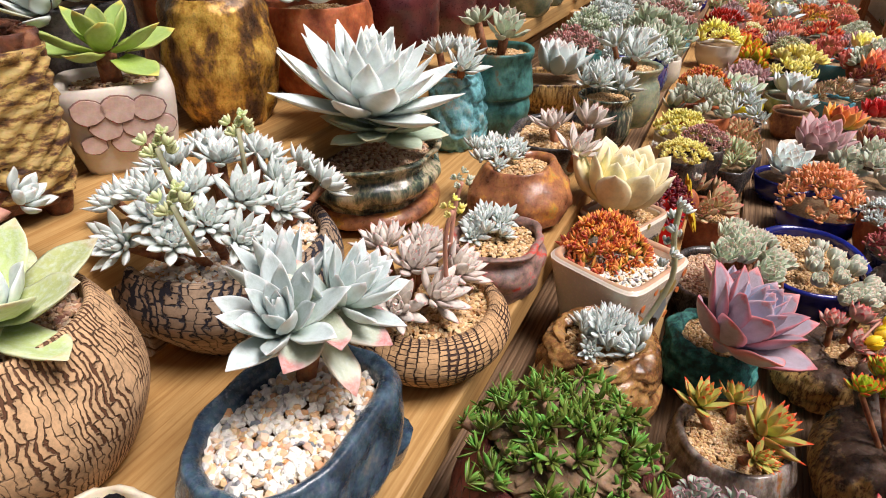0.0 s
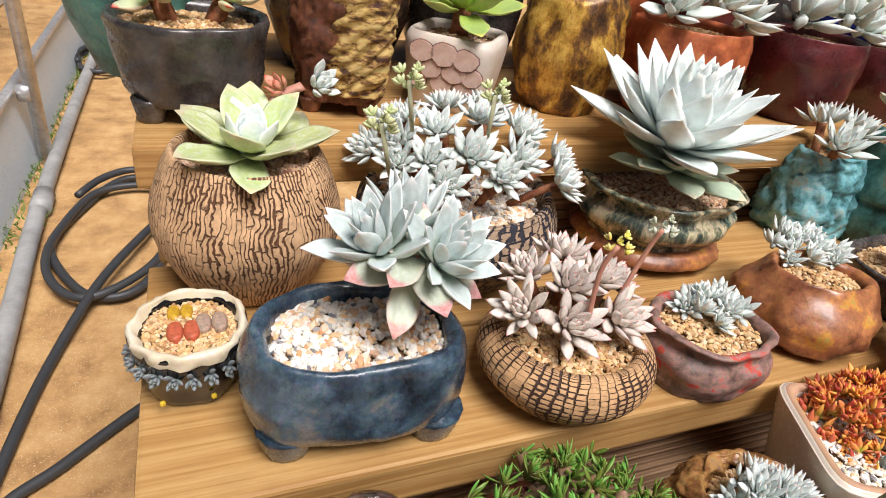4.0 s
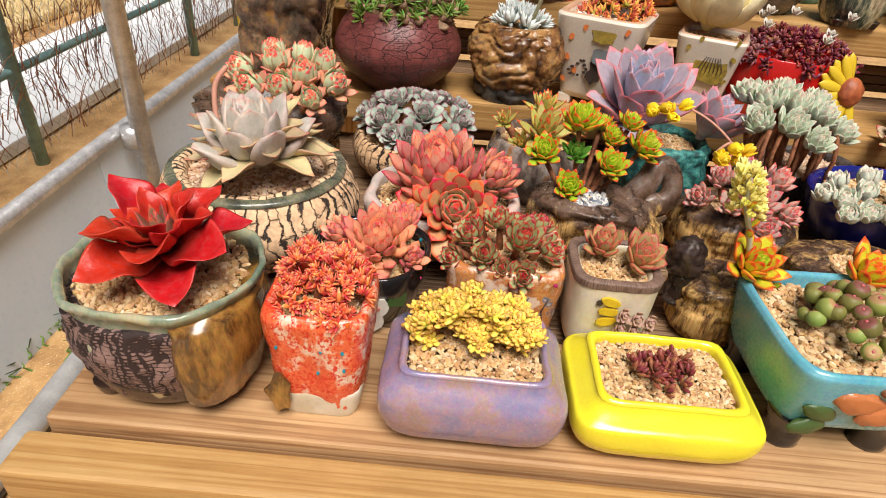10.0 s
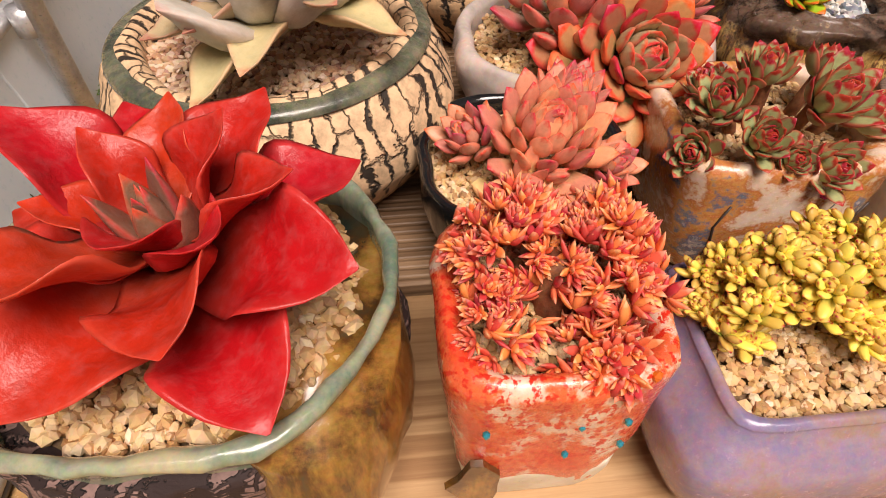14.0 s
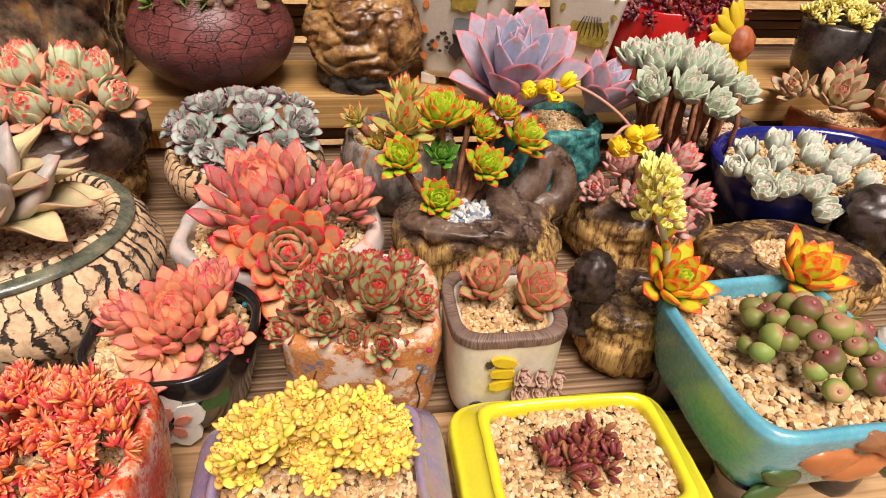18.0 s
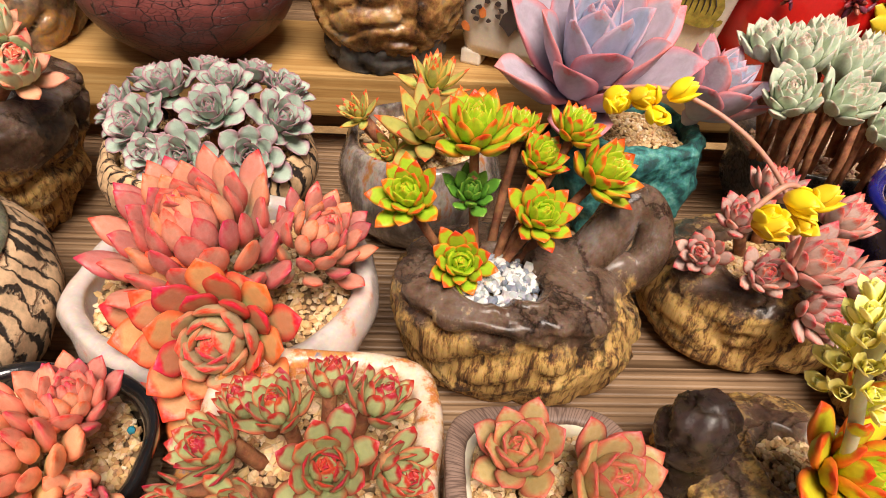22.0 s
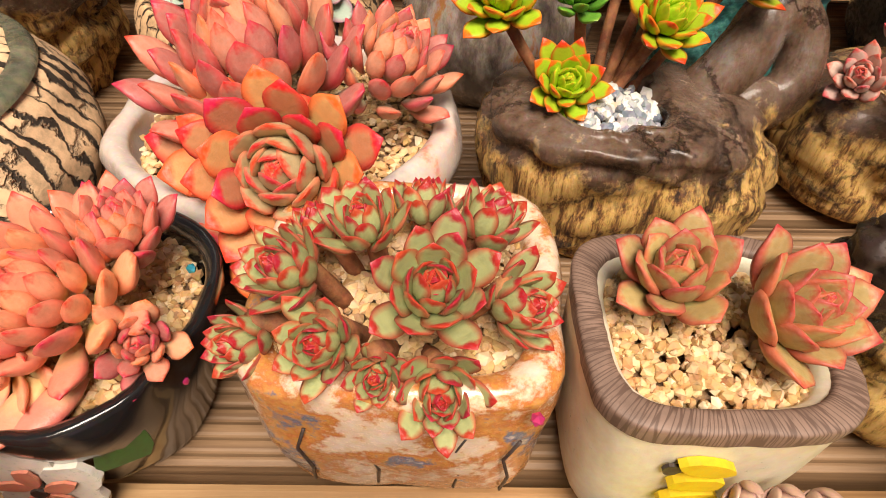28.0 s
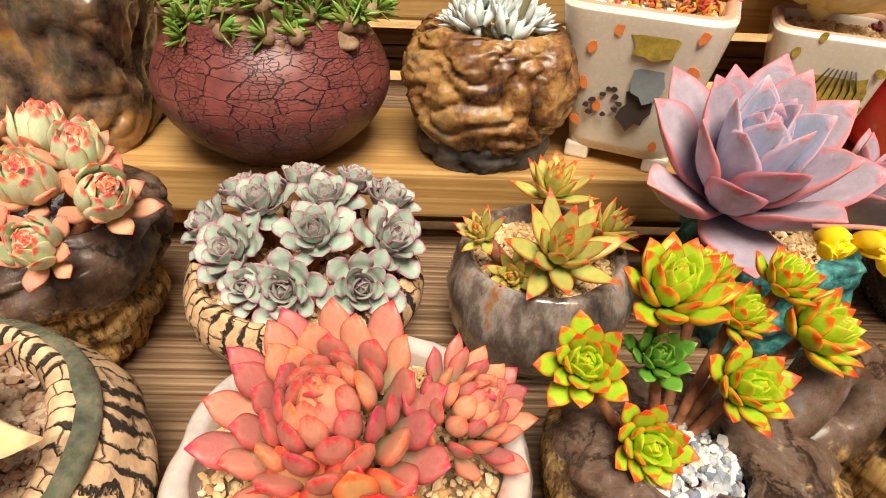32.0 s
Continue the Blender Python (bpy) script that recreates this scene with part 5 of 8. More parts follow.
part("sedum", joined(spots, "finger", 18, rng, inner=85, outer=0, heart=0.6, base=0.16, jitter=0.10), L_YFING, p, kind="stuff")
part("stem", tube([tuple(q) for q in curve3([(-0.02, 0.004, 0.055), (-0.018, 0.004, 0.085), (0.0, 0.004, 0.098), (0.024, 0.004, 0.085), (0.028, 0.004, 0.055)], 4)], 0.006, 8), S_STEM, p)
settle(p, 0.875, 0.879, (-0.0095, 0.0058, -0.0005), 1.097, 0.840)

# dark red buds in a yellow cushion pot
p = potted("potted_succulent", "small dark red knobbly succulent in a bright yellow cushion-shaped pot", 0.5200, -0.4042, Z3)
cushion(p, 0.076, 0.057, 0.058, G_YELLOW, 0.006)
gravel(p, 0.054, 0.037, 7, 0.051, M_GRIT, 0.0031, 1.2, 4)
rng = random.Random(31)
spots = []
for i in range(34):
    a = rng.uniform(0, 6.3)
    r = rng.uniform(0, 0.016)
    m = Matrix.Translation((0.004 + 1.35 * r * math.cos(a), 0.002 + r * math.sin(a), 0.056 + rng.uniform(0, 0.010))) @ Euler((rng.uniform(-0.7, 0.7), rng.uniform(-0.7, 0.7), 0)).to_matrix().to_4x4()
    spots.append((m, rng.uniform(0.0085, 0.0115)))
part("bud_mass", joined(spots, "finger", 6, rng, inner=80, outer=20, heart=0.7, base=0.2), L_WINE, p, kind="stuff")
settle(p, 0.853, 0.812, (-0.0058, -0.0066, -0.0099), 1.081, 0.976)

# olive buds in a turquoise pot
p = potted("potted_succulent", "cluster of olive-green ball-shaped buds in a turquoise pot with modelled fish", 0.6457, -0.3715, Z3, 3)
part("pot", pot_mesh([(0.024, 0.047, 0.050, 6), (0.030, 0.051, 0.055, 6), (0.052, 0.055, 0.060, 6), (0.074, 0.058, 0.063, 6), (0.079, 0.057, 0.062, 6)], 0.006, 0.012, 64, 5, rough(0.0014, 20, 6)), G_TEAL, p)
for sx in (-1, 1):
    for sy in (-1, 1):
        part("foot", loft([(0.0, 0.014, 0.013, 2.4), (0.014, 0.013, 0.012, 2.4), (0.030, 0.017, 0.016, 2.4)], 20, 4, rough(0.002, 60, 3)), G_BLACK, p, m=Matrix.Translation((sx * 0.034, sy * 0.038, 0)))
gravel(p, 0.050, 0.055, 6, 0.070, M_GRIT, 0.0040, 1.2, 5)
for fx, fz, fs, rot in ((-0.012, 0.060, 0.018, 12), (0.010, 0.050, 0.019, -10), (0.024, 0.064, 0.015, 18)):
    lump(p, "orange_fish", fx, -0.0600, fz, fs, 0.006, fs * 0.62, G_FISH, int(fs * 900), rot)
lump(p, "brown_fin", 0.008, -0.0615, 0.073, 0.013, 0.006, 0.007, G_RUSTY, 3, 6)
lump(p, "brown_fin", 0.030, -0.0600, 0.074, 0.010, 0.005, 0.006, G_RUSTY, 5, -14)
for fx, fz, rot in ((-0.032, 0.046, 24), (-0.036, 0.032, -18), (0.044, 0.048, -60), (0.046, 0.034, 50)):
    lump(p, "dark_leaf", fx, -0.0570 + 0.1 * max(0, abs(fx) - 0.034), fz, 0.013, 0.004, 0.0075, P_GREEN, int(fz * 700), rot)
rng = random.Random(41)
M_BUDTIP = plain("pink_bud_tip", (0.62, 0.14, 0.16), 0.5)
for i, (m, R) in enumerate(dome(33, 0.036, 0.034, 0.024, 0.076, rng, 0.0068, 55)):
    s = R * rng.uniform(0.85, 1.1)
    b = part("bud", loft([(-s * 0.6, s * 0.4, s * 0.4, 2), (-s * 0.2, s * 0.85, s * 0.85, 2), (s * 0.3, s, s, 2), (s * 0.8, s * 0.85, s * 0.85, 2), (s * 1.05, s * 0.45, s * 0.45, 2), (s * 1.0, s * 0.1, s * 0.1, 2)], 14, 3), L_OLIVE, p, m=m)
    part("bud_tip", loft([(s * 0.98, s * 0.17, s * 0.17, 2), (s * 1.1, s * 0.14, s * 0.14, 2), (s * 1.13, s * 0.04, s * 0.04, 2)], 8, 1), M_BUDTIP, b)
settle(p, 0.965, 1.001, (0.0030, -0.0060, 0.0060), 1.000, 1.000)

# lilac rosette in a painted white pot
p = potted("potted_echeveria", "lilac-pink rosette in a white pot with a plain painted figure", 0.765, -0.385, Z3, 10)
part("pot", pot_mesh([(0.0, 0.040, 0.036, 5), (0.01, 0.044, 0.040, 5), (0.06, 0.046, 0.042, 5), (0.068, 0.045, 0.041, 5)], 0.007, 0.012, 40, 4), G_WHITE, p)
patch(p, "painted_patch", -0.012, -0.0415, 0.036, 0.020, 0.012, P_SALMON, 0.001, 5, 16, 0.3)
patch(p, "painted_patch", 0.012, -0.0415, 0.028, 0.012, 0.010, P_IVORY, 0.001, 6, 14, 0.2)
gravel(p, 0.037, 0.033, 5, 0.06, M_GRIT, 0.003, 1.0, 6)
rosette(p, (-0.010, -0.002, 0.072), 0.036, 30, "spoon", L_LILACR, tx=10, outer=12, seed=6)

# pink rosettes in a black pot with flowers
p = potted("potted_echeveria", "peach-pink echeveria cluster in a black pot with modelled white flowers", 0.2971, -0.2987, Z3)
part("pot", pot_mesh([(0.0, 0.046, 0.044, 2.3), (0.01, 0.052, 0.050, 2.3), (0.04, 0.061, 0.058, 2.4), (0.058, 0.063, 0.060, 2.4)], 0.007, 0.010, 56, 5, rough(0.003, 25, 7)), G_BLACK, p)
gravel(p, 0.055, 0.052, 2.3, 0.050, M_GRIT, 0.0036, 1.2, 7)
for k, (fx, fz, nx) in enumerate(((-0.028, 0.030, -26), (0.004, 0.026, 4))):
    for q in range(5):
        a = q * 2 * math.pi / 5 + 0.3
        patch(p, "white_petal", fx + 0.014 * math.cos(a), -0.0575 + abs(fx) * 0.35, fz + 0.014 * math.sin(a), 0.0115, 0.0105, P_IVORY, 0.003, q + k * 7, 12, 0.15, nx)
        patch(p, "red_stamen", fx + 0.009 * math.cos(a), -0.0615 + abs(fx) * 0.35, fz + 0.009 * math.sin(a), 0.0065, 0.0036, P_SALMON, 0.0012, q, 8, 0.2, nx, -math.degrees(a))
    patch(p, "flower_eye", fx, -0.0628 + abs(fx) * 0.35, fz, 0.003, 0.003, P_DARK, 0.001, 1, 10, 0.1, nx)
patch(p, "dark_leaf", 0.034, -0.0475, 0.036, 0.012, 0.009, P_GREEN, 0.003, 3, 12, 0.2, 34)
for gx, gy, gz in ((0.054, -0.018, 0.060), (0.052, 0.016, 0.062), (0.056, -0.026, 0.046)):
    gem(p, gx, gy, gz, P_GEMP if gy < 0 else P_GEMB, 0.0022)
rosette(p, (0.008, -0.006, 0.064), 0.035, 50, "echeveria", L_PEACH, tx=24, ty=2, inner=86, outer=6, heart=0.58, base=0.48, lift=0.5, power=0.75, seed=8)
rosette(p, (0.034, -0.016, 0.058), 0.0185, 26, "echeveria", L_PINK, tx=36, ty=28, outer=16, lift=0.4, seed=9)
rosette(p, (0.022, 0.014, 0.070), 0.024, 34, "echeveria", L_PINK, tx=4, ty=14, outer=18, lift=0.4, seed=10)
rosette(p, (-0.022, 0.002, 0.062), 0.022, 26, "echeveria", L_PINK, tx=16, ty=-34, outer=14, lift=0.4, seed=11)
rosette(p, (-0.002, -0.024, 0.056), 0.024, 16, "lance", L_PEACH, tx=58, ty=-6, inner=50, outer=6, heart=0.6, seed=12, name="leaf_ring")
for fx, fy, tx in ((-0.012, -0.038, 0.3), (0.008, -0.040, -0.2), (-0.024, -0.030, 0.7), (0.020, -0.038, -0.5)):
    part("leaf", leaf_mesh("echeveria", L_PEACH), None, p, m=Matrix.Translation((fx, fy + 0.012, 0.056)) @ Euler((radians(-20), 0, math.pi + tx)).to_matrix().to_4x4() @ Matrix.Scale(0.022, 4))
settle(p, 0.790, 0.948, (0, 0, 0))

# dark edged rosettes in a painted square pot
p = potted("potted_echeveria", "green rosettes with dark red edges in a rust-painted square pot", 0.4110, -0.2954, Z3, -3)
part("pot", pot_mesh([(0.0, 0.042, 0.040, 5), (0.01, 0.046, 0.044, 5), (0.04, 0.049, 0.047, 4.5), (0.072, 0.050, 0.047, 5), (0.080, 0.049, 0.046, 5)], 0.009, 0.012, 56, 5, rough(0.002, 30, 5)), G_RUST, p)
for bx in (-0.030, -0.008, 0.018, 0.034):
    part("painted_branch", tube([(bx, -0.0440, 0.012), (bx + 0.0015, -0.0462, 0.03), (bx - 0.001, -0.0466, 0.045), (bx + 0.003, -0.0466, 0.060)], 0.0006, 5), P_DARK, p)
gravel(p, 0.040, 0.037, 5, 0.072, M_GRIT, 0.0034, 1.1, 8)
for gx, gz in ((0.017, 0.071 - 0.004), (0.044, 0.078)):
    gem(p, gx - 0.004, -0.0475, gz, P_GEMP, 0.0022)
for i, (x, y, z, R, tx, ty) in enumerate(((0.009, -0.022, 0.096, 0.0195, 26, 6), (-0.018, -0.032, 0.086, 0.0145, 38, -10), (-0.029, -0.014, 0.091, 0.0160, 22, -26), (-0.041, -0.026, 0.076, 0.0135, 36, -44), (-0.004, -0.036, 0.079, 0.0105, 46, -4), (0.012, -0.036, 0.074, 0.0155, 52, 8), (0.029, -0.017, 0.086, 0.0155, 24, 44), (-0.010, -0.004, 0.098, 0.0150, 6, -8), (0.022, 0.004, 0.092, 0.0155, -10, 22), (-0.026, 0.006, 0.084, 0.0135, -16, -26), (0.004, 0.016, 0.086, 0.0140, -30, 2))):
    rosette(p, (x, y, z - 0.010), R * 1.10, 36, "globe", L_DARKED, tx, ty, i * 40, inner=86, outer=4, heart=0.40, base=0.26, lift=0.34, seed=20 + i)
    part("stem", tube([(x * 0.5, y * 0.5, 0.054), (x, y, z)], 0.003, 7), S_STEM, p)
settle(p, 0.955, 0.842, (0, 0, 0))

# bronze rosettes in a fish-faced clay pot
p = potted("potted_echeveria", "two bronze-green rosettes in a cream clay pot with modelled flowers", 0.4929, -0.3204, Z3)
part("pot", pot_mesh([(0.008, 0.033, 0.031, 4), (0.016, 0.038, 0.036, 4), (0.045, 0.041, 0.039, 4), (0.070, 0.042, 0.040, 4), (0.074, 0.042, 0.040, 4)], 0.010, 0.010, 48, 5), G_CREAM, p)
part("base", loft([(0.0, 0.031, 0.029, 4), (0.012, 0.035, 0.033, 4)], 32, 2), G_DARKFOOT, p)
part("rim", loft([(0.0715, 0.0425, 0.0405, 4.2), (0.0762, 0.0428, 0.0408, 4.2), (0.0776, 0.0418, 0.0398, 4.2), (0.0780, 0.038, 0.036, 4.2), (0.0774, 0.0345, 0.0325, 4.2), (0.074, 0.0335, 0.0315, 4.2), (0.066, 0.0330, 0.0310, 4.2)], 96, 3, rough(0.0005, 120, 3), (False, False)), G_RIMBR, p, "scratched dark brown rim")
gravel(p, 0.033, 0.031, 4, 0.070, M_GRIT, 0.0031, 1.2, 9)
for q in range(3):
    for j in range(2):
        flower_head(p, 0.008 + 0.0125 * q, -0.0415 - 0.001 * j, 0.041 + 0.013 * j - 0.002 * q, 0.0100, 15, P_PINK, 84, 8 * q - 8, "clay_flower", "round", 80, 8)
for q in range(3):
    patch(p, "yellow_clay_leaf", -0.006, -0.0400, 0.062 - q * 0.009, 0.009, 0.0035, P_YELLOW, 0.003, q, 12, 0.1, 0, 14 - 14 * q)
patch(p, "fish_eye", -0.016, -0.0405, 0.060, 0.0030, 0.0026, P_DARK, 0.0012, 2, 12, 0.1)
patch(p, "fish_mouth", -0.022, -0.0385, 0.026, 0.005, 0.0028, P_DARK, 0.0012, 4, 12, 0.1)
rosette(p, (-0.008, 0.008, 0.084), 0.0205, 28, "fat", L_BRONZE, tx=14, ty=-14, outer=6, heart=0.45, base=0.18, lift=0.36, seed=31)
rosette(p, (0.017, 0.000, 0.082), 0.0228, 32, "fat", L_BRONZE, tx=26, ty=14, outer=4, heart=0.42, base=0.18, lift=0.36, seed=32)
settle(p, 0.811, 1.025, (0, 0, 0))


def burl_pot(p, hx, hy, h, seed, dx=0.0, dy=0.0, arm=None, gz=None, grit=None, open_x=0.55, open_y=0.55):
    """A pot carved from a dark gnarled root, its hollow off centre."""
    b = creased(0.006, 24, seed)
    part("pot", pot_mesh([(0.0, hx * 0.74, hy * 0.74, 2.4), (h * 0.15, hx * 0.90, hy * 0.90, 2.4), (h * 0.5, hx, hy, 2.3), (h * 0.80, hx * 0.93, hy * 0.92, 2.2, dx * 0.3, dy * 0.3), (h * 0.95, hx * 0.76, hy * 0.74, 2.2, dx * 0.7, dy * 0.7), (h, hx * open_x, hy * open_y, 2.3, dx, dy)], 0.006, 0.008, 96, 9, b), G_BURL, p)
    if arm:
        part("knot", tube([tuple(q) for q in curve3(arm, 6)], [0.0170 - 0.0050 * min(1, 2 * i / (6 * len(arm) - 6)) for i in range(6 * len(arm) - 5)], 14), G_BURL, p)
    gravel(p, hx * open_x - 0.006, hy * open_y - 0.006, 2.3, gz or h - 0.005, grit or M_GRIT, 0.0046 if grit else 0.0030, 1.2, seed, dx, dy)


# yellow-orange rosette with a pale yellow flower spike in a burl pot
p = potted("potted_echeveria", "yellow-orange rosette with pale yellow flower spike in a burl pot", 0.6020, -0.2887, Z3)
burl_pot(p, 0.058, 0.050, 0.062, 51, 0.006, -0.016)
part("knob", loft([(0.03, 0.014, 0.014, 2), (0.052, 0.011, 0.011, 2), (0.066, 0.017, 0.016, 2), (0.082, 0.018, 0.017, 2), (0.094, 0.009, 0.009, 2)], 40, 8, creased(0.0045, 60, 5)), G_KNOB, p, "dark glossy burl knob", Matrix.Translation((-0.052, -0.004, 0)))
rosette(p, (-0.003, -0.026, 0.080), 0.029, 30, "spoon", L_YELOR, tx=36, ty=2, young=L_LIMEIN, young_part=0.3, outer=2, heart=0.42, base=0.18, lift=0.36, seed=41)
rosette(p, (0.012, -0.038, 0.066), 0.014, 14, "spoon", L_LIME, tx=50, ty=25, seed=42)
part("flower_stalk", tube([tuple(q) for q in curve3([(-0.006, -0.029, 0.088), (-0.014, -0.029, 0.112), (-0.026, -0.030, 0.138), (-0.033, -0.031, 0.162)], 4)], 0.0022, 7), S_GREENST, p)
for q in range(5):
    part("leaf", leaf_mesh("spoon", L_YELOR), None, p, m=Matrix.Translation((-0.010 - 0.0035 * q, -0.029, 0.102 + 0.008 * q)) @ Euler((radians(40), 0, 2.4 * q)).to_matrix().to_4x4() @ Matrix.Scale(0.011, 4))
for i in range(40):
    f = i / 39
    a, w = i * 2.4, 0.0085 * (1 - 0.4 * f)
    flower_head(p, -0.024 - 0.010 * f + w * math.sin(a), -0.030 - 0.002 * f + w * math.cos(a), 0.130 + 0.036 * f, 0.0082, 9, L_PALEYEL, -60 * math.cos(a) * (1 - 0.6 * f), 60 * math.sin(a) * (1 - 0.6 * f))
settle(p, 0.791, 0.944, (0, 0, 0))

# small rosette in a wide burl pot
p = potted("potted_echeveria", "small lime and orange rosette in a wide dark burl wood pot", 0.7463, -0.2447, Z3)
burl_pot(p, 0.080, 0.056, 0.060, 61, -0.026, -0.020, open_x=0.4)
part("knob", loft([(0.02, 0.014, 0.014, 2), (0.05, 0.026, 0.024, 2), (0.080, 0.022, 0.022, 2), (0.095, 0.010, 0.010, 2)], 40, 8, creased(0.005, 50, 9)), G_KNOB, p, "dark glossy burl knob", Matrix.Translation((0.070, 0.01, 0)))
rosette(p, (-0.030, -0.034, 0.072), 0.027, 24, "spoon", L_YELOR, tx=24, outer=4, heart=0.4, base=0.15, seed=43, core=L_LIME)
settle(p, 0.915, 0.993, (-0.0159, -0.0243, 0.0019), 1.224, 1.052)

# taupe ghost rosette in a large bark-banded bowl
p = potted("potted_graptopetalum", "large grey-taupe rosette with tan recurved leaves in a bark-banded bowl", 0.1810, -0.2237, Z3)
part("pot", pot_mesh([(0.0, 0.056, 0.056, 2), (0.012, 0.072, 0.072, 2), (0.040, 0.092, 0.092, 2), (0.065, 0.095, 0.095, 2), (0.088, 0.086, 0.086, 2), (0.098, 0.077, 0.077, 2)], 0.012, 0.016, 72, 5, rough(0.003, 40, 6)), C_TAN_BIG, p)
rim = part("rim", loft([(0.0955, 0.0835, 0.0815, 2), (0.099, 0.082, 0.080, 2), (0.101, 0.076, 0.074, 2), (0.098, 0.068, 0.066, 2), (0.088, 0.066, 0.064, 2)], 64, 3, caps=(False, False)), G_RIMOL, p, "dark olive glazed rim")
gravel(p, 0.066, 0.064, 2, 0.088, M_GRIT_RED, 0.0036, 1.2, 10)
rosette(p, (0.012, -0.022, 0.118), 0.064, 24, "recurve", L_TAN, tx=4, inner=46, outer=0, heart=0.74, base=0.16, jitter=0.14, seed=51)
rosette(p, (0.010, -0.032, 0.120), 0.058, 24, "fat", L_TAUPE, tx=8, ty=-3, inner=82, outer=6, heart=0.45, base=0.18, lift=0.5, jitter=0.05, seed=52)
part("flower_stalk", tube([tuple(q) for q in curve3([(0.0, -0.03, 0.12), (-0.014, -0.04, 0.15), (-0.018, -0.03, 0.18), (-0.010, -0.02, 0.195)], 5)], 0.0022, 7), S_PINKST, p)
settle(p, 0.963, 0.860, (-0.0020, 0.0063, -0.0180), 0.995, 1.0)

# large pink echeveria in a grey-pink bowl
p = potted("potted_echeveria", "large cluster of pink-red echeveria rosettes in a pink-splashed grey bowl", 0.3525, -0.1935, Z3)
part("pot", pot_mesh([(0.0, 0.044, 0.042, 2.2), (0.010, 0.054, 0.051, 2.2), (0.032, 0.072, 0.068, 2.2), (0.055, 0.080, 0.074, 2.2), (0.069, 0.078, 0.072, 2.2)], 0.010, 0.012, 72, 5, rough(0.005, 18, 9)), G_PINKGR, p)
gravel(p, 0.068, 0.062, 2.2, 0.060, M_GRIT, 0.0032, 1.1, 11)
rosette(p, (-0.006, -0.002, 0.072), 0.053, 64, "echeveria", L_PINK, tx=20, ty=-4, inner=86, outer=8, heart=0.62, base=0.56, jitter=0.07, lift=0.62, power=0.75, seed=61)
rosette(p, (0.044, 0.004, 0.072), 0.034, 44, "echeveria", L_PINK, tx=16, ty=24, inner=86, outer=6, heart=0.60, base=0.52, lift=0.6, power=0.75, seed=62)
rosette(p, (0.013, -0.052, 0.068), 0.038, 46, "fat", L_PINKG, tx=50, ty=2, young=L_SAGEPINK, young_part=0.55, inner=84, outer=4, heart=0.42, base=0.42, lift=0.34, power=0.75, seed=63)
rosette(p, (-0.004, -0.034, 0.056), 0.042, 15, "fat", L_PINKG, tx=40, ty=-6, inner=30, outer=2, heart=0.8, base=0.3, seed=64, name="leaf_ring")
part("leaf", LEAVES[("fat", "red_green_echeveria_leaf")].copy(), None, p, "dropped red leaf", Matrix.Translation((0.003, -0.070, 0.058)) @ Euler((radians(-62), 0, radians(180))).to_matrix().to_4x4() @ Matrix.Diagonal((0.030, 0.026, 0.026, 1)))
settle(p, 0.943, 0.824, (0, 0, 0))

# lime rosettes in a burl pot
p = potted("potted_aeonium", "lime-green rosettes with orange edges in a dark burl wood pot", 0.5047, -0.1900, Z3)
burl_pot(p, 0.080, 0.062, 0.072, 71, -0.020, -0.024, [(0.020, 0.002, 0.044), (0.040, 0.006, 0.062), (0.054, 0.012, 0.078), (0.062, 0.018, 0.089), (0.074, 0.019, 0.090), (0.083, 0.014, 0.081), (0.082, 0.006, 0.068), (0.072, 0.001, 0.060), (0.060, 0.000, 0.060), (0.046, -0.004, 0.054)], grit=M_GREYPEB, open_x=0.40, open_y=0.46)
LIMES = ((-0.060, 0.002, 0.104, 0.0190, 36, -14), (-0.035, -0.015, 0.079, 0.0180, 46, -4), (0.001, -0.004, 0.099, 0.0185, 36, 8), (0.030, 0.012, 0.113, 0.0205, 26, 30), (-0.031, 0.010, 0.132, 0.0225, 16, -4), (0.001, 0.016, 0.118, 0.0150, 26, 16), (0.016, 0.019, 0.132, 0.0150, 10, 14), (-0.006, 0.034, 0.122, 0.0150, 0, 4))
for i, (x, y, z, R, tx, ty) in enumerate(LIMES):
    rosette(p, (x, y, z), R * 1.12, 36, "spoon", L_LIME, tx, ty, i * 33, young=L_LIMEIN, young_part=0.5, inner=86, outer=2, heart=0.44, base=0.22, lift=0.36, seed=70 + i)
    part("stem", tube([tuple(q) for q in curve3([(-0.018 + x * 0.2, -0.008 + y * 0.2, 0.060), (-0.01 + x * 0.6, -0.004 + y * 0.6, 0.5 * z + 0.028), (x, y, z - 0.003)], 4)], 0.0024, 7), S_STEM, p)
rosette(p, (-0.031, 0.006, 0.104), 0.0175, 26, "spoon", L_GREEN, 30, -4, inner=84, outer=10, heart=0.4, lift=0.36, seed=79, label="plain dark green rosette")
settle(p, 0.830, 1.041, (0, 0, 0))

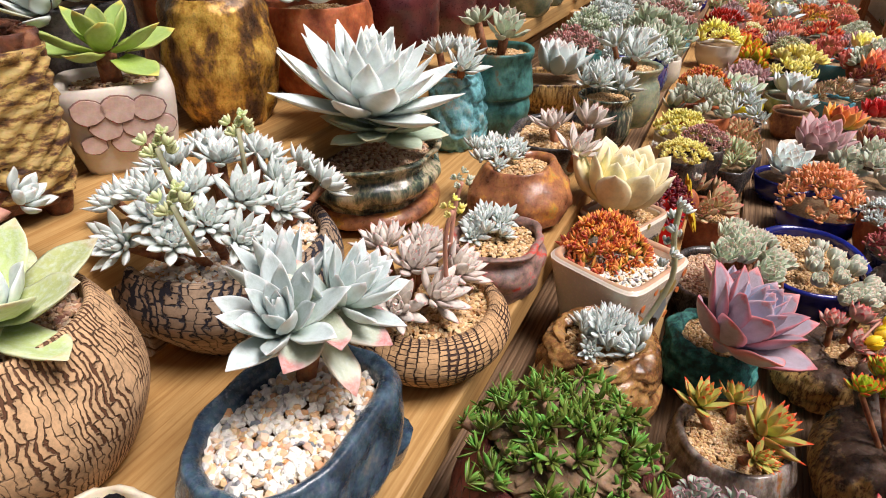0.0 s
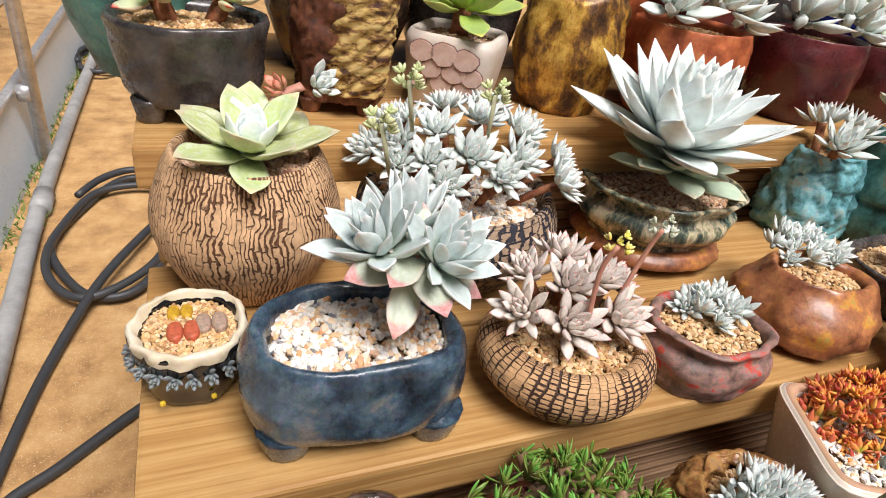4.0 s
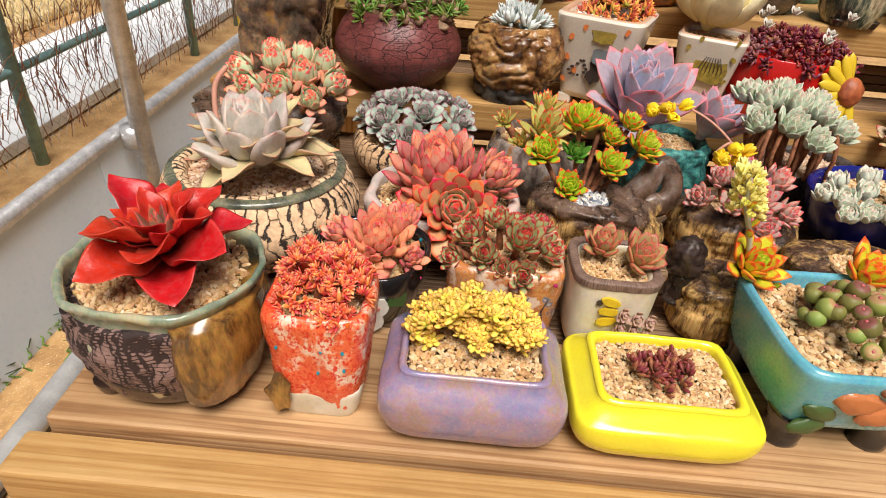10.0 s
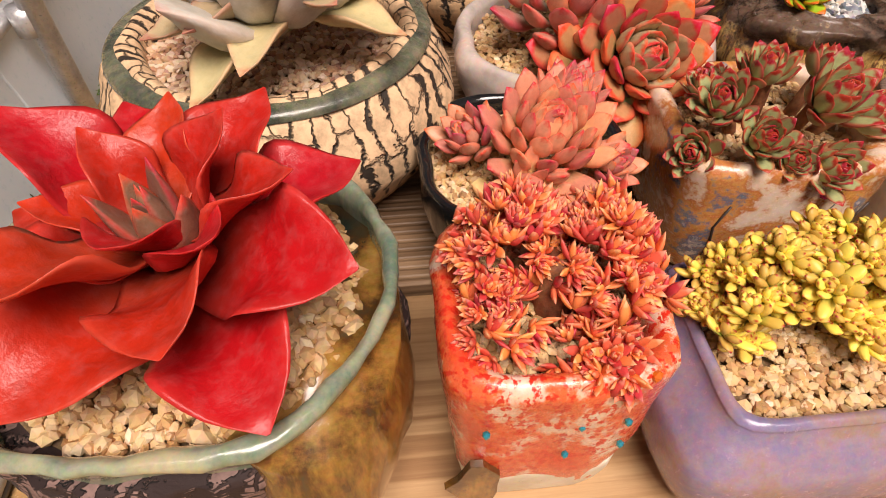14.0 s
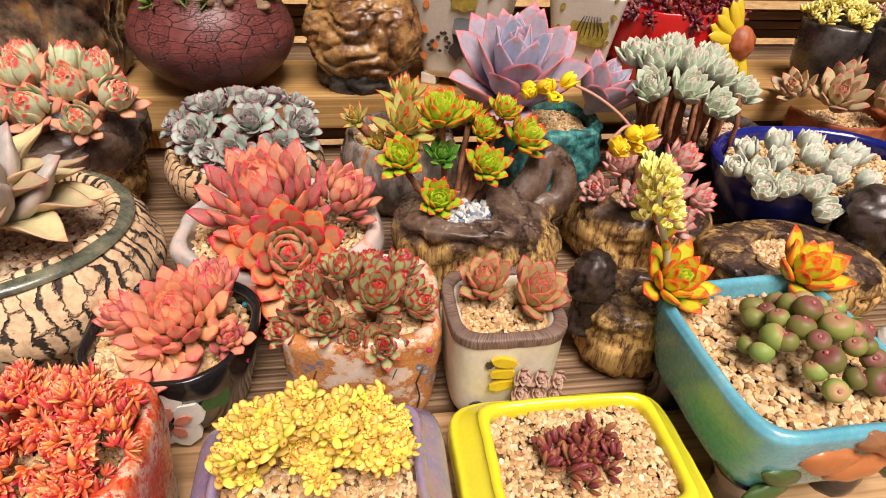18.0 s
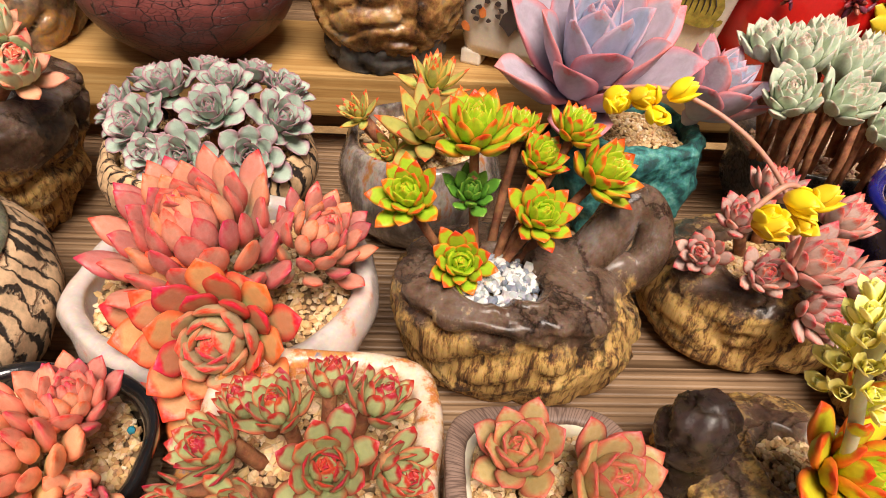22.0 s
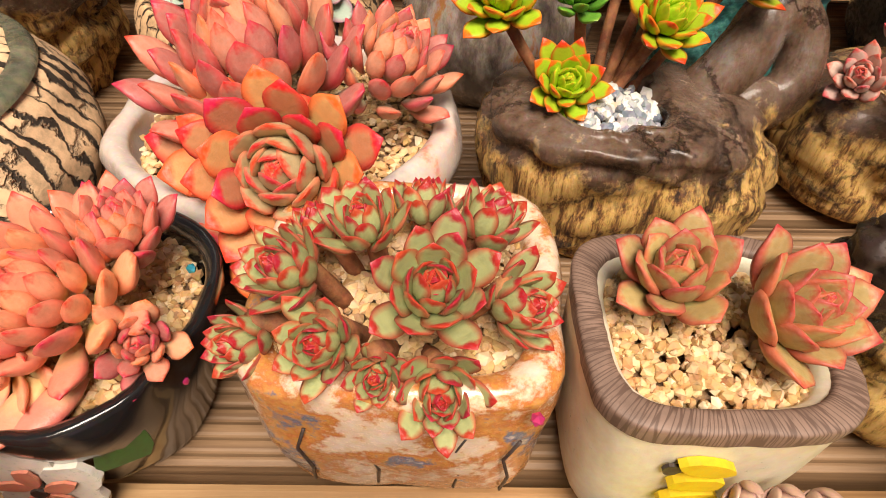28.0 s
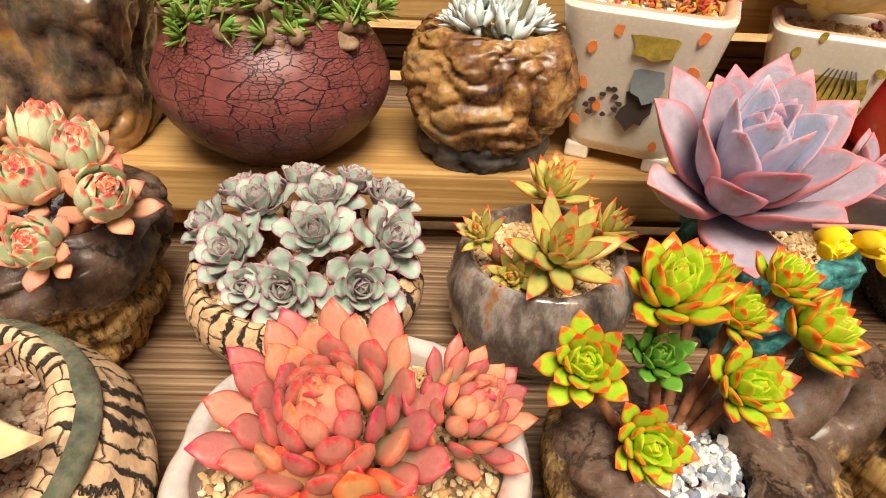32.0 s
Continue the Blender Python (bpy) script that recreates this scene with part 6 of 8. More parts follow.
# mauve rosettes with yellow bells in a burl pot
p = potted("potted_echeveria", "mauve-pink rosettes with arching yellow bell flowers in a burl wood pot", 0.6540, -0.1630, Z3)
burl_pot(p, 0.068, 0.056, 0.066, 81, -0.012, -0.016)
for i, (x, y, z, R, tx, ty) in enumerate(((-0.009, -0.040, 0.080, 0.0270, 34, 4), (0.014, -0.017, 0.090, 0.0225, 18, 22), (-0.004, -0.055, 0.062, 0.0230, 52, 8), (-0.006, 0.010, 0.090, 0.0200, -6, 2), (-0.050, -0.020, 0.070, 0.0175, 30, -40), (-0.032, -0.012, 0.086, 0.0190, 14, -22), (0.020, -0.042, 0.072, 0.0190, 40, 36), (-0.028, -0.040, 0.074, 0.0180, 40, -20))):
    rosette(p, (x, y, z), R, 30, "echeveria", L_MAUVE, tx, ty, i * 50, outer=10, base=0.22, heart=0.42, lift=0.36, seed=90 + i)
    part("stem", tube([(x * 0.5, y * 0.5, 0.050), (x, y, z)], 0.0035, 7), S_STEM, p)
for k, pts in enumerate(([(-0.016, -0.040, 0.085), (-0.034, -0.034, 0.122), (-0.060, -0.022, 0.146), (-0.090, -0.004, 0.156), (-0.116, 0.012, 0.148)], [(-0.020, -0.046, 0.085), (-0.036, -0.060, 0.120), (-0.054, -0.070, 0.144), (-0.068, -0.076, 0.152), (-0.080, -0.080, 0.142)])):
    arc = curve3(pts, 6)
    part("flower_stalk", tube([tuple(q) for q in arc], 0.0012, 7), S_PINKST, p)
    for j in range(7):
        q = arc[-1 - j * (2 if k else 1)]
        flower_head(p, q[0] + 0.004 * math.sin(j * 2), q[1] - 0.004, q[2] - 0.002 - 0.004 * (j % 3), 0.0150, 8, L_YELFL, 50 + 40 * math.sin(j * 3), 50 * math.cos(j * 2.2), "bell_flower", "spoon", 85, 40)
settle(p, 0.962, 0.943, (0, 0, 0))

# white-green rosettes in a cobalt bowl
p = potted("potted_echeveria", "cluster of white-green round rosettes in a glossy cobalt-blue bowl", 0.8300, -0.1460, Z3)
part("pot", pot_mesh([(0.0, 0.060, 0.046, 2.4), (0.02, 0.080, 0.060, 2.3), (0.05, 0.098, 0.072, 2.2), (0.064, 0.102, 0.076, 2.2), (0.072, 0.104, 0.078, 2.2)], 0.009, 0.012, 56, 5, rough(0.004, 14, 11)), G_COBALT, p)
gravel(p, 0.092, 0.066, 2.2, 0.062, M_GRIT, 0.0036, 0.9, 12)
for i, (x, y, z, R) in enumerate(((-0.112, -0.025, 0.085, 0.021), (-0.093, -0.037, 0.085, 0.022), (-0.060, -0.022, 0.090, 0.021), (-0.020, -0.021, 0.092, 0.021), (-0.098, -0.062, 0.078, 0.022), (-0.072, -0.060, 0.080, 0.022), (-0.046, -0.068, 0.080, 0.023), (-0.010, -0.048, 0.085, 0.022), (-0.040, -0.086, 0.065, 0.021), (0.020, -0.02, 0.088, 0.022), (0.026, -0.056, 0.08, 0.021), (-0.04, 0.016, 0.092, 0.022), (0.0, 0.014, 0.092, 0.022), (0.055, 0.0, 0.082, 0.022), (-0.08, 0.01, 0.088, 0.02))):
    rosette(p, (x + 0.02, y + 0.01, z), R * 1.38, 34, "round", L_WHITGRN, -y * 500, (x + 0.03) * 420, i * 37, inner=90, outer=40, heart=0.42, seed=600 + i)
settle(p, 0.950, 1.000, (-0.0364, -0.0177, 0.0182), 0.714, 0.716)

# pale rosettes in a stump
p = potted("potted_echeveria", "pale green rosettes with red tips in a dark driftwood stump", 0.1503, -0.0687, Z3)
part("pot", pot_mesh([(0.0, 0.060, 0.052, 2.6), (0.02, 0.070, 0.060, 2.6), (0.05, 0.076, 0.064, 2.6), (0.078, 0.082, 0.066, 2.6), (0.086, 0.076, 0.060, 2.6)], 0.018, 0.010, 96, 9, creased(0.008, 26, 13)), G_BURL, p)
gravel(p, 0.052, 0.040, 2.4, 0.080, M_GREYPEB, 0.0042, 1.0, 13)
for i, (x, y, z, R, tx, ty) in enumerate(((0.064, -0.052, 0.116, 0.0190, 44, 14), (0.082, -0.010, 0.122, 0.0220, 26, 38), (0.046, -0.014, 0.130, 0.0220, 26, 6), (0.068, 0.004, 0.140, 0.0200, 10, 16), (-0.018, -0.042, 0.120, 0.0230, 44, -18), (-0.034, -0.011, 0.130, 0.0225, 26, -34), (-0.003, 0.020, 0.142, 0.0210, -4, -10), (0.034, 0.024, 0.140, 0.0210, -8, 10), (0.022, -0.044, 0.124, 0.0220, 42, -2), (0.008, -0.012, 0.142, 0.0210, 20, -8))):
    R = R * 1.5
    rosette(p, (x, y, z), R * 1.08, 36, "globe", L_PALE, tx, ty, i * 70, inner=90, outer=40, heart=0.45, base=0.32, lift=0.5, seed=110 + i)
    rosette(p, (x, y, z - 0.003), R * 1.06, 8, "spoon", L_PALEPINK, tx, ty, i * 50, inner=26, outer=8, heart=0.85, base=0.3, seed=130 + i, name="leaf_ring")
    part("stem", tube([(x * 0.5, y * 0.5, 0.078), (x, y, z)], 0.005, 7), S_STEM, p)
settle(p, 0.970, 1.089, (0.0113, -0.0220, 0.0194), 0.742, 0.799)

# grey rosettes in a bark-striped bowl
p = potted("potted_echeveria", "cluster of grey-green rosettes with purple frilled edges in a bark-striped bowl", 0.3108, -0.0668, Z3)
part("pot", pot_mesh([(0.0, 0.044, 0.044, 2), (0.012, 0.056, 0.055, 2), (0.035, 0.074, 0.072, 2), (0.052, 0.077, 0.075, 2), (0.064, 0.072, 0.070, 2)], 0.008, 0.010, 64, 5, rough(0.002, 40, 8)), C_BARK, p)
gravel(p, 0.062, 0.060, 2, 0.056, M_GRIT, 0.0032, 1.0, 14)
for i, (x, y, z, R, tx, ty) in enumerate(((-0.001, -0.040, 0.074, 0.0200, 50, -4), (0.036, -0.034, 0.072, 0.0205, 48, 18), (-0.032, -0.018, 0.080, 0.0205, 32, -24), (0.048, -0.005, 0.080, 0.0210, 22, 34), (0.011, -0.012, 0.088, 0.0195, 28, 2), (-0.052, 0.008, 0.078, 0.0175, 14, -42), (-0.022, 0.012, 0.091, 0.0195, 12, -14), (0.013, 0.014, 0.093, 0.0180, 10, 4), (0.046, 0.026, 0.086, 0.0180, -2, 30), (-0.040, 0.034, 0.084, 0.0175, -16, -24), (-0.004, 0.038, 0.090, 0.0180, -18, -2), (0.026, 0.040, 0.088, 0.0180, -20, 12), (-0.020, -0.038, 0.074, 0.0150, 46, -18))):
    rosette(p, (x, y, z - 0.004), R * 1.22, 26, "frill", L_GREYROS, tx, ty, i * 61, inner=84, outer=-2, heart=0.34, base=0.24, lift=0.26, seed=150 + i)
    part("stem", tube([(x * 0.4, y * 0.4, 0.05), (x, y, z)], 0.0035, 6), S_STEM, p)
settle(p, 0.915, 0.951, (0, 0, 0))

# pointed green-orange rosettes in a grey glazed pot
p = potted("potted_echeveria", "pointed green rosettes with orange tips in a grey glazed jar", 0.4520, -0.0650, Z3)
part("pot", pot_mesh([(0.0, 0.040, 0.040, 2), (0.02, 0.052, 0.052, 2), (0.045, 0.057, 0.057, 2), (0.064, 0.052, 0.052, 2), (0.070, 0.050, 0.050, 2)], 0.007, 0.010, 48, 5, rough(0.003, 30, 10)), G_GREYGL, p)
gravel(p, 0.042, 0.042, 2, 0.062, M_GRIT, 0.0028, 1.2, 15)
for i, (x, y, z, R, tx, ty) in enumerate(((0.002, -0.020, 0.078, 0.041, 30, 2), (-0.038, -0.014, 0.088, 0.0185, 24, -26), (0.008, 0.034, 0.086, 0.030, 8, 2), (0.034, 0.004, 0.080, 0.024, 14, 36), (-0.018, -0.022, 0.066, 0.022, 44, -30))):
    rosette(p, (x, y, z), R, 24, "lance", L_AGAV, tx, ty, i * 45, inner=84, outer=0, heart=0.45, base=0.14, lift=0.34, seed=170 + i)
    part("stem", tube([(x * 0.4, y * 0.4, 0.055), (x, y, z)], 0.0045, 7), S_STEM, p)
settle(p, 1.000, 1.000, (0, 0, 0))

# big purple rosette on a teal pumice pot
p = potted("potted_echeveria", "large blue-purple rosettes with pink edges in a teal pumice pot", 0.6042, -0.0396, Z3)
part("pot", pot_mesh([(0.0, 0.046, 0.044, 2.4), (0.03, 0.052, 0.050, 2.4), (0.06, 0.052, 0.050, 2.4), (0.072, 0.048, 0.046, 2.4)], 0.01, 0.01, 48, 6, rough(0.007, 60, 14)), G_MOSS, p)
gravel(p, 0.038, 0.036, 2.3, 0.064, M_GRIT, 0.003, 0.8, 16)
rosette(p, (-0.032, 0.026, 0.098), 0.086, 32, "broad", L_PURPLE, tx=22, ty=-4, lift=0.34, young=L_PURPIN, young_part=0.5, inner=84, outer=4, heart=0.45, base=0.12, seed=181)
rosette(p, (0.062, 0.028, 0.088), 0.056, 24, "broad", L_PURPLE, tx=10, ty=22, young=L_PURPIN, young_part=0.45, inner=80, outer=12, heart=0.45, base=0.12, seed=182)
settle(p, 0.999, 1.000, (-0.0165, -0.0300, -0.0111), 0.904, 1.080)

# stemmed pale rosettes
p = potted("potted_graptoveria", "pale green rosettes on bare brown stems in a low brown dish", 0.7670, -0.0300, Z3)
part("pot", pot_mesh([(0.0, 0.060, 0.040, 2.6), (0.02, 0.072, 0.048, 2.6), (0.046, 0.078, 0.054, 2.6)], 0.008, 0.008, 48, 4, rough(0.006, 20, 16)), G_DARK, p)
gravel(p, 0.068, 0.045, 2.5, 0.040, M_GRIT_RED, 0.0034, 1.0, 17)
for i, (x, y, z, R) in enumerate(((-0.040, 0.040, 0.118, 0.029), (0.004, 0.036, 0.115, 0.028), (-0.060, -0.001, 0.105, 0.026), (-0.016, -0.005, 0.105, 0.026), (0.036, 0.020, 0.110, 0.026), (0.015, -0.029, 0.095, 0.023), (0.064, 0.000, 0.100, 0.023), (-0.010, 0.060, 0.125, 0.027), (0.040, 0.054, 0.118, 0.026), (-0.056, 0.066, 0.120, 0.026))):
    rosette(p, (x, y, z - 0.012), R * 1.36, 38, "round", L_GREYGRN, 26 - 400 * y, 380 * x, i * 40, inner=86, outer=16, heart=0.42, lift=0.34, seed=190 + i)
    part("stem", tube([(x * 0.75, y * 0.5, 0.036), (x * 0.9, y * 0.8, 0.075), (x, y, z)], 0.0060, 8), S_STEM, p)
for i in range(20):
    x, y = 0.062 * math.sin(i * 2.4), 0.030 * math.cos(i * 1.7) - 0.008
    part("root", tube([(x * 0.95, y, 0.036), (x + 0.003 * math.sin(i), y, 0.065), (x * 0.9, y + 0.008, 0.098)], 0.0034, 7), S_STEM, p)
settle(p, 0.950, 1.150, (-0.0394, -0.0484, 0.0327), 0.691, 0.844)

# tan rosettes in a red-textured pot
p = potted("potted_echeveria", "tan-green rosettes in a rough orange-red clay pot", 0.965, 0.000, Z3)
part("pot", pot_mesh([(0.0, 0.040, 0.040, 2.2), (0.03, 0.050, 0.050, 2.2), (0.055, 0.054, 0.052, 2.2)], 0.007, 0.010, 40, 4, rough(0.005, 80, 18)), G_TERRA, p)
gravel(p, 0.045, 0.043, 2.2, 0.047, M_GRIT, 0.003, 0.8, 18)
for i, (x, y, z, R, tx, ty) in enumerate(((-0.03, -0.02, 0.078, 0.038, 26, -18), (0.026, -0.022, 0.074, 0.034, 34, 20), (0.0, 0.02, 0.088, 0.036, -8, 0), (-0.066, 0.0, 0.08, 0.03, 10, -40))):
    rosette(p, (x, y, z), R, 26, "spoon", L_TANROS, tx, ty, i * 60, outer=12, seed=210 + i)

# ---- things on the second level ----
def stem_rosettes(p, rows, shape, mat, n=22, root=0.06, r=0.004, stem=None, seed=300, grow=1.0, **how):
    for i, (x, y, z, R, tx, ty) in enumerate(rows):
        rosette(p, (x, y, z), R * grow, n, shape, mat, tx, ty, i * 57, seed=seed + i, **how)
        part("stem", tube([(x * 0.5, y * 0.5, root), (x, y, z)], r, 7), stem or S_STEM, p)


p = potted("potted_echeveria", "thick-stemmed pale rosettes in a glossy dark stump-shaped pot", 0.1292, 0.0746, Z2)
part("pot", pot_mesh([(0.0, 0.045, 0.044, 4.5), (0.02, 0.050, 0.048, 4.5), (0.055, 0.051, 0.049, 4.5), (0.082, 0.055, 0.052, 4.5), (0.090, 0.053, 0.050, 4.5)], 0.010, 0.010, 110, 11, creased(0.0060, 26, 21)), G_STUMP, p)
gravel(p, 0.043, 0.040, 4, 0.083, M_GRIT, 0.0030, 1.2, 21)
for x, y, h, lean in ((-0.016, -0.010, 0.032, -0.004), (0.016, -0.010, 0.036, 0.008)):
    part("trunk", loft([(0.080, 0.012, 0.012, 2), (0.080 + h * 0.5, 0.011, 0.011, 2, lean / 2, 0), (0.080 + h, 0.013, 0.012, 2, lean, 0)], 20, 5, rough(0.002, 160, 3)), S_TRUNK, p, m=Matrix.Translation((x, y, 0)))
rosette(p, (-0.024, -0.012, 0.124), 0.033, 14, "lance", L_PALE, 26, -8, inner=76, outer=18, heart=0.5, base=0.15, seed=301)
rosette(p, (0.012, 0.002, 0.128), 0.029, 14, "lance", L_SILVER, 20, -6, inner=76, outer=18, heart=0.5, base=0.15, seed=302)
rosette(p, (0.034, 0.002, 0.126), 0.026, 14, "lance", L_PALE, 10, 30, inner=76, outer=12, heart=0.5, base=0.15, seed=303)
rosette(p, (0.036, -0.014, 0.108), 0.025, 12, "lance", L_PALE, 44, 20, inner=76, outer=12, heart=0.5, base=0.15, seed=304)
settle(p, 1.011, 1.211, (0.0108, -0.0070, 0.0301), 0.826, 0.874)

p = potted("potted_succulent", "dense green needle-leaved tufts in a round crackled maroon jar", 0.2758, 0.0563, Z2)
part("jar", pot_mesh([(0.0, 0.036, 0.036, 2), (0.006, 0.044, 0.044, 2), (0.028, 0.067, 0.067, 2), (0.052, 0.077, 0.077, 2), (0.074, 0.071, 0.071, 2), (0.090, 0.060, 0.060, 2), (0.096, 0.056, 0.056, 2)], 0.007, 0.010, 72, 5), C_MAROON, p)
gravel(p, 0.050, 0.050, 2, 0.088, M_GRIT_RED, 0.003, 0.6, 22)
rng = random.Random(81)
S_CAUDEX = glaze("grey_brown_caudex", [(0.3, (0.19, 0.105, 0.055)), (0.7, (0.38, 0.25, 0.145))], 70, 0.8, 0.8)
part("caudex", loft([(0.080, 0.046, 0.044, 2), (0.092, 0.050, 0.046, 2), (0.104, 0.040, 0.036, 2), (0.112, 0.01, 0.01, 2)], 64, 10, rough(0.022, 70, 5)), S_CAUDEX, p, "knobbly grey-brown caudex")
tufts = [(Matrix.Translation((rng.uniform(-0.008, 0.008), rng.uniform(-0.008, 0.008), rng.uniform(-0.004, 0.008))) @ m, r) for m, r in dome(130, 0.064, 0.060, 0.026, 0.092, rng, 0.0130, 74, 0.35) if rng.random() < 0.88]
for m, r in tufts[::2]:
    q = m.translation
    part("branch", tube([(q.x * 0.5, q.y * 0.5, 0.088), (q.x * 0.9, q.y * 0.9, q.z - 0.003), tuple(q)], 0.0042, 7), S_CAUDEX, p)
part("tuft_mass", joined(tufts, "needle", 15, rng, inner=86, outer=4, heart=0.45, base=0.05, jitter=0.22), L_NEEDLE, p, kind="stuff")
settle(p, 1.032, 0.995, (0.0040, 0.0060, -0.0150), 1.100, 1.150)

p = potted("potted_echeveria", "silver rosettes with a flower stalk in a gnarled brown pot", 0.4250, 0.0609, Z2)
part("pot", pot_mesh([(0.016, 0.046, 0.044, 2.2), (0.03, 0.056, 0.053, 2.2), (0.055, 0.062, 0.058, 2.2), (0.078, 0.058, 0.054, 2.2), (0.092, 0.048, 0.046, 2.2)], 0.011, 0.010, 110, 11, creased(0.0065, 40, 24)), G_ROCKJ, p)
part("base", loft([(0.0, 0.046, 0.043, 2.2), (0.012, 0.050, 0.047, 2.2), (0.026, 0.050, 0.046, 2.2)], 72, 6, creased(0.005, 44, 4)), G_BASALT, p, "rough dark grey base")
gravel(p, 0.037, 0.035, 2.2, 0.084, M_GRIT, 0.003, 0.9, 23)
rng = random.Random(82)
cluster(p, dome(12, 0.028, 0.026, 0.012, 0.092, rng, 0.0165, 50), "star", 24, L_SILVER, inner=85, outer=8, heart=0.4)
part("flower_stalk", tube([tuple(q) for q in curve3([(0.012, -0.02, 0.10), (0.02, -0.035, 0.14), (0.012, -0.03, 0.175), (0.016, -0.03, 0.195)], 4)], 0.0022, 7), S_GREENST, p)
for i in range(9):
    flower_head(p, 0.015 + 0.005 * math.sin(i * 2.2), -0.030 + 0.004 * math.cos(i * 2.2), 0.150 + 0.0055 * i, 0.008, 6, L_SILVER, 40 * math.sin(i), 40 * math.cos(i), "bud", "finger")
settle(p, 0.952, 0.960, (-0.0016, -0.0052, -0.0323), 1.092, 1.301)


def leaf_decor(p, spots, y, mat, s=0.0035):
    for i, (x, z) in enumerate(spots):
        patch(p, "painted_leaf", x, y(z), z, s * 0.8, s * 1.2, mat, 0.0008, i, 8, 0.15, 0, 25 * (i % 5 - 2))


for k, (x, y, rz, h, col) in enumerate(((0.533, 0.071, -24, 0.108, 0), (0.675, 0.089, -24, 0.098, 1))):
    p = potted("potted_sedum" if k == 0 else "potted_echeveria", ("orange-red sedum in a tall tapered cream pot with painted leaves" if k == 0 else "cream-yellow rosette in a tapered cream pot with ochre painted motif"), x, y, Z2, rz)
    s = 1.0 if k == 0 else 0.92
    part("pot", pot_mesh([(0.010, 0.034 * s, 0.034 * s, 7), (h * 0.5, 0.041 * s, 0.041 * s, 7), (h - 0.006, 0.049 * s, 0.049 * s, 7), (h, 0.049 * s, 0.049 * s, 7)], 0.008, 0.012, 56, 4), G_WHITE, p)
    for sx in (-1, 1):
        for sy in (-1, 1):
            part("foot", box_mesh(0.016, 0.016, 0.012, 0.002), G_WHITE, p, m=Matrix.Translation((sx * 0.026 * s, sy * 0.026 * s, 0)))
    part("rim", loft([(h - 0.001, 0.0488 * s, 0.0488 * s, 7), (h + 0.0035, 0.046 * s, 0.046 * s, 7), (h + 0.001, 0.041 * s, 0.041 * s, 7), (h - 0.008, 0.0405 * s, 0.0405 * s, 7)], 56, 2, caps=(False, False)), plain("bare_clay_rim", (0.55, 0.33, 0.20), 0.6), p, "bare brown clay rim")
    yy = lambda z, s=s, h=h: -(0.034 + 0.015 * z / h) * s - 0.0004
    leaf_decor(p, [(-0.030, 0.032), (-0.028, 0.060), (-0.026, 0.085), (-0.012, 0.098), (0.030, 0.048), (0.034, 0.078), (-0.018, 0.045), (0.022, 0.022), (0.034, 0.100)], yy, P_LEAFOR if k == 0 else P_OCHRE)
    if k == 0:
        patch(p, "ochre_patch", 0.010, yy(0.092), 0.092, 0.014, 0.009, P_OCHRE, 0.001, 3, 16, 0.25)
        patch(p, "grey_patch", 0.012, yy(0.066), 0.066, 0.010, 0.014, P_GREY, 0.001, 4, 14, 0.3)
        patch(p, "dark_patch", 0.006, yy(0.046), 0.046, 0.009, 0.012, P_DARK, 0.001, 5, 14, 0.35)
        for i in range(14):
            patch(p, "painted_fleck", -0.022 + 0.0016 * i + 0.004 * math.sin(i * 5), yy(0.05), 0.040 + 0.0045 * (i % 7), 0.0022, 0.0018, P_DARK, 0.0007, i, 7, 0.3)
    else:
        patch(p, "ochre_patch", 0.008, yy(0.062), 0.062, 0.024, 0.020, P_OCHRE, 0.001, 7, 20, 0.12)
        for i in range(7):
            part("painted_line", tube([(-0.008 + 0.005 * i, yy(0.05) - 0.0014, 0.046), (-0.006 + 0.005 * i, yy(0.062) - 0.0014, 0.062), (0.0 + 0.003 * i, yy(0.076) - 0.0014, 0.077)], 0.0006, 4), P_DARK, p)
    gravel(p, 0.040 * s, 0.040 * s, 6, h - 0.008, M_PEBBLE if k == 0 else M_GRIT, 0.0034, 1.0, 24 + k)
    if k == 0:
        rng = random.Random(83)
        part("sedum", joined(dome(100, 0.042, 0.040, 0.034, h - 0.002, rng, 0.0108, 75), "star", 16, rng, inner=80, outer=0, heart=0.6, base=0.1), L_SEDUM, p, kind="stuff")
    else:
        rosette(p, (0.0, -0.002, h + 0.004), 0.074, 30, "round", L_CREAM, 8, 4, inner=84, outer=16, heart=0.5, base=0.22, seed=320)
    settle(p, *((1.083, 1.015, (0.0070, 0.0200, -0.0310), 1.086, 1.2) if k == 0 else (0.915, 0.939, (-0.0121, 0.0080, -0.0079), 1.091, 1.1)))

p = potted("potted_sedum", "dark red bean-leaved sedum in a bright red pot with yellow petals", 0.7700, 0.0750, Z2)
part("pot", pot_mesh([(0.0, 0.050, 0.044, 2.4), (0.02, 0.064, 0.054, 2.3), (0.05, 0.072, 0.060, 2.2), (0.078, 0.068, 0.056, 2.2)], 0.008, 0.010, 56, 5, rough(0.003, 14, 27)), G_RED, p)
rng = random.Random(84)
part("bean_leaf_mass", joined(dome(110, 0.085, 0.060, 0.034, 0.072, rng, 0.0105, 80), "finger", 10, rng, inner=70, outer=-20, heart=0.7, base=0.2), L_BEAN, p, kind="stuff")
for i in range(7):
    flower_head(p, rng.uniform(-0.08, 0.08), rng.uniform(-0.06, 0.02), 0.10 + rng.uniform(0, 0.025), 0.012, 9, P_IVORY, 20, 0, "white_flower", "petal", 70, 10)
face = Vector((0.10, -0.95, 0.28)).to_track_quat("Z", "Y").to_matrix().to_4x4()
at = Matrix.Translation((0.058, -0.056, 0.054)) @ face
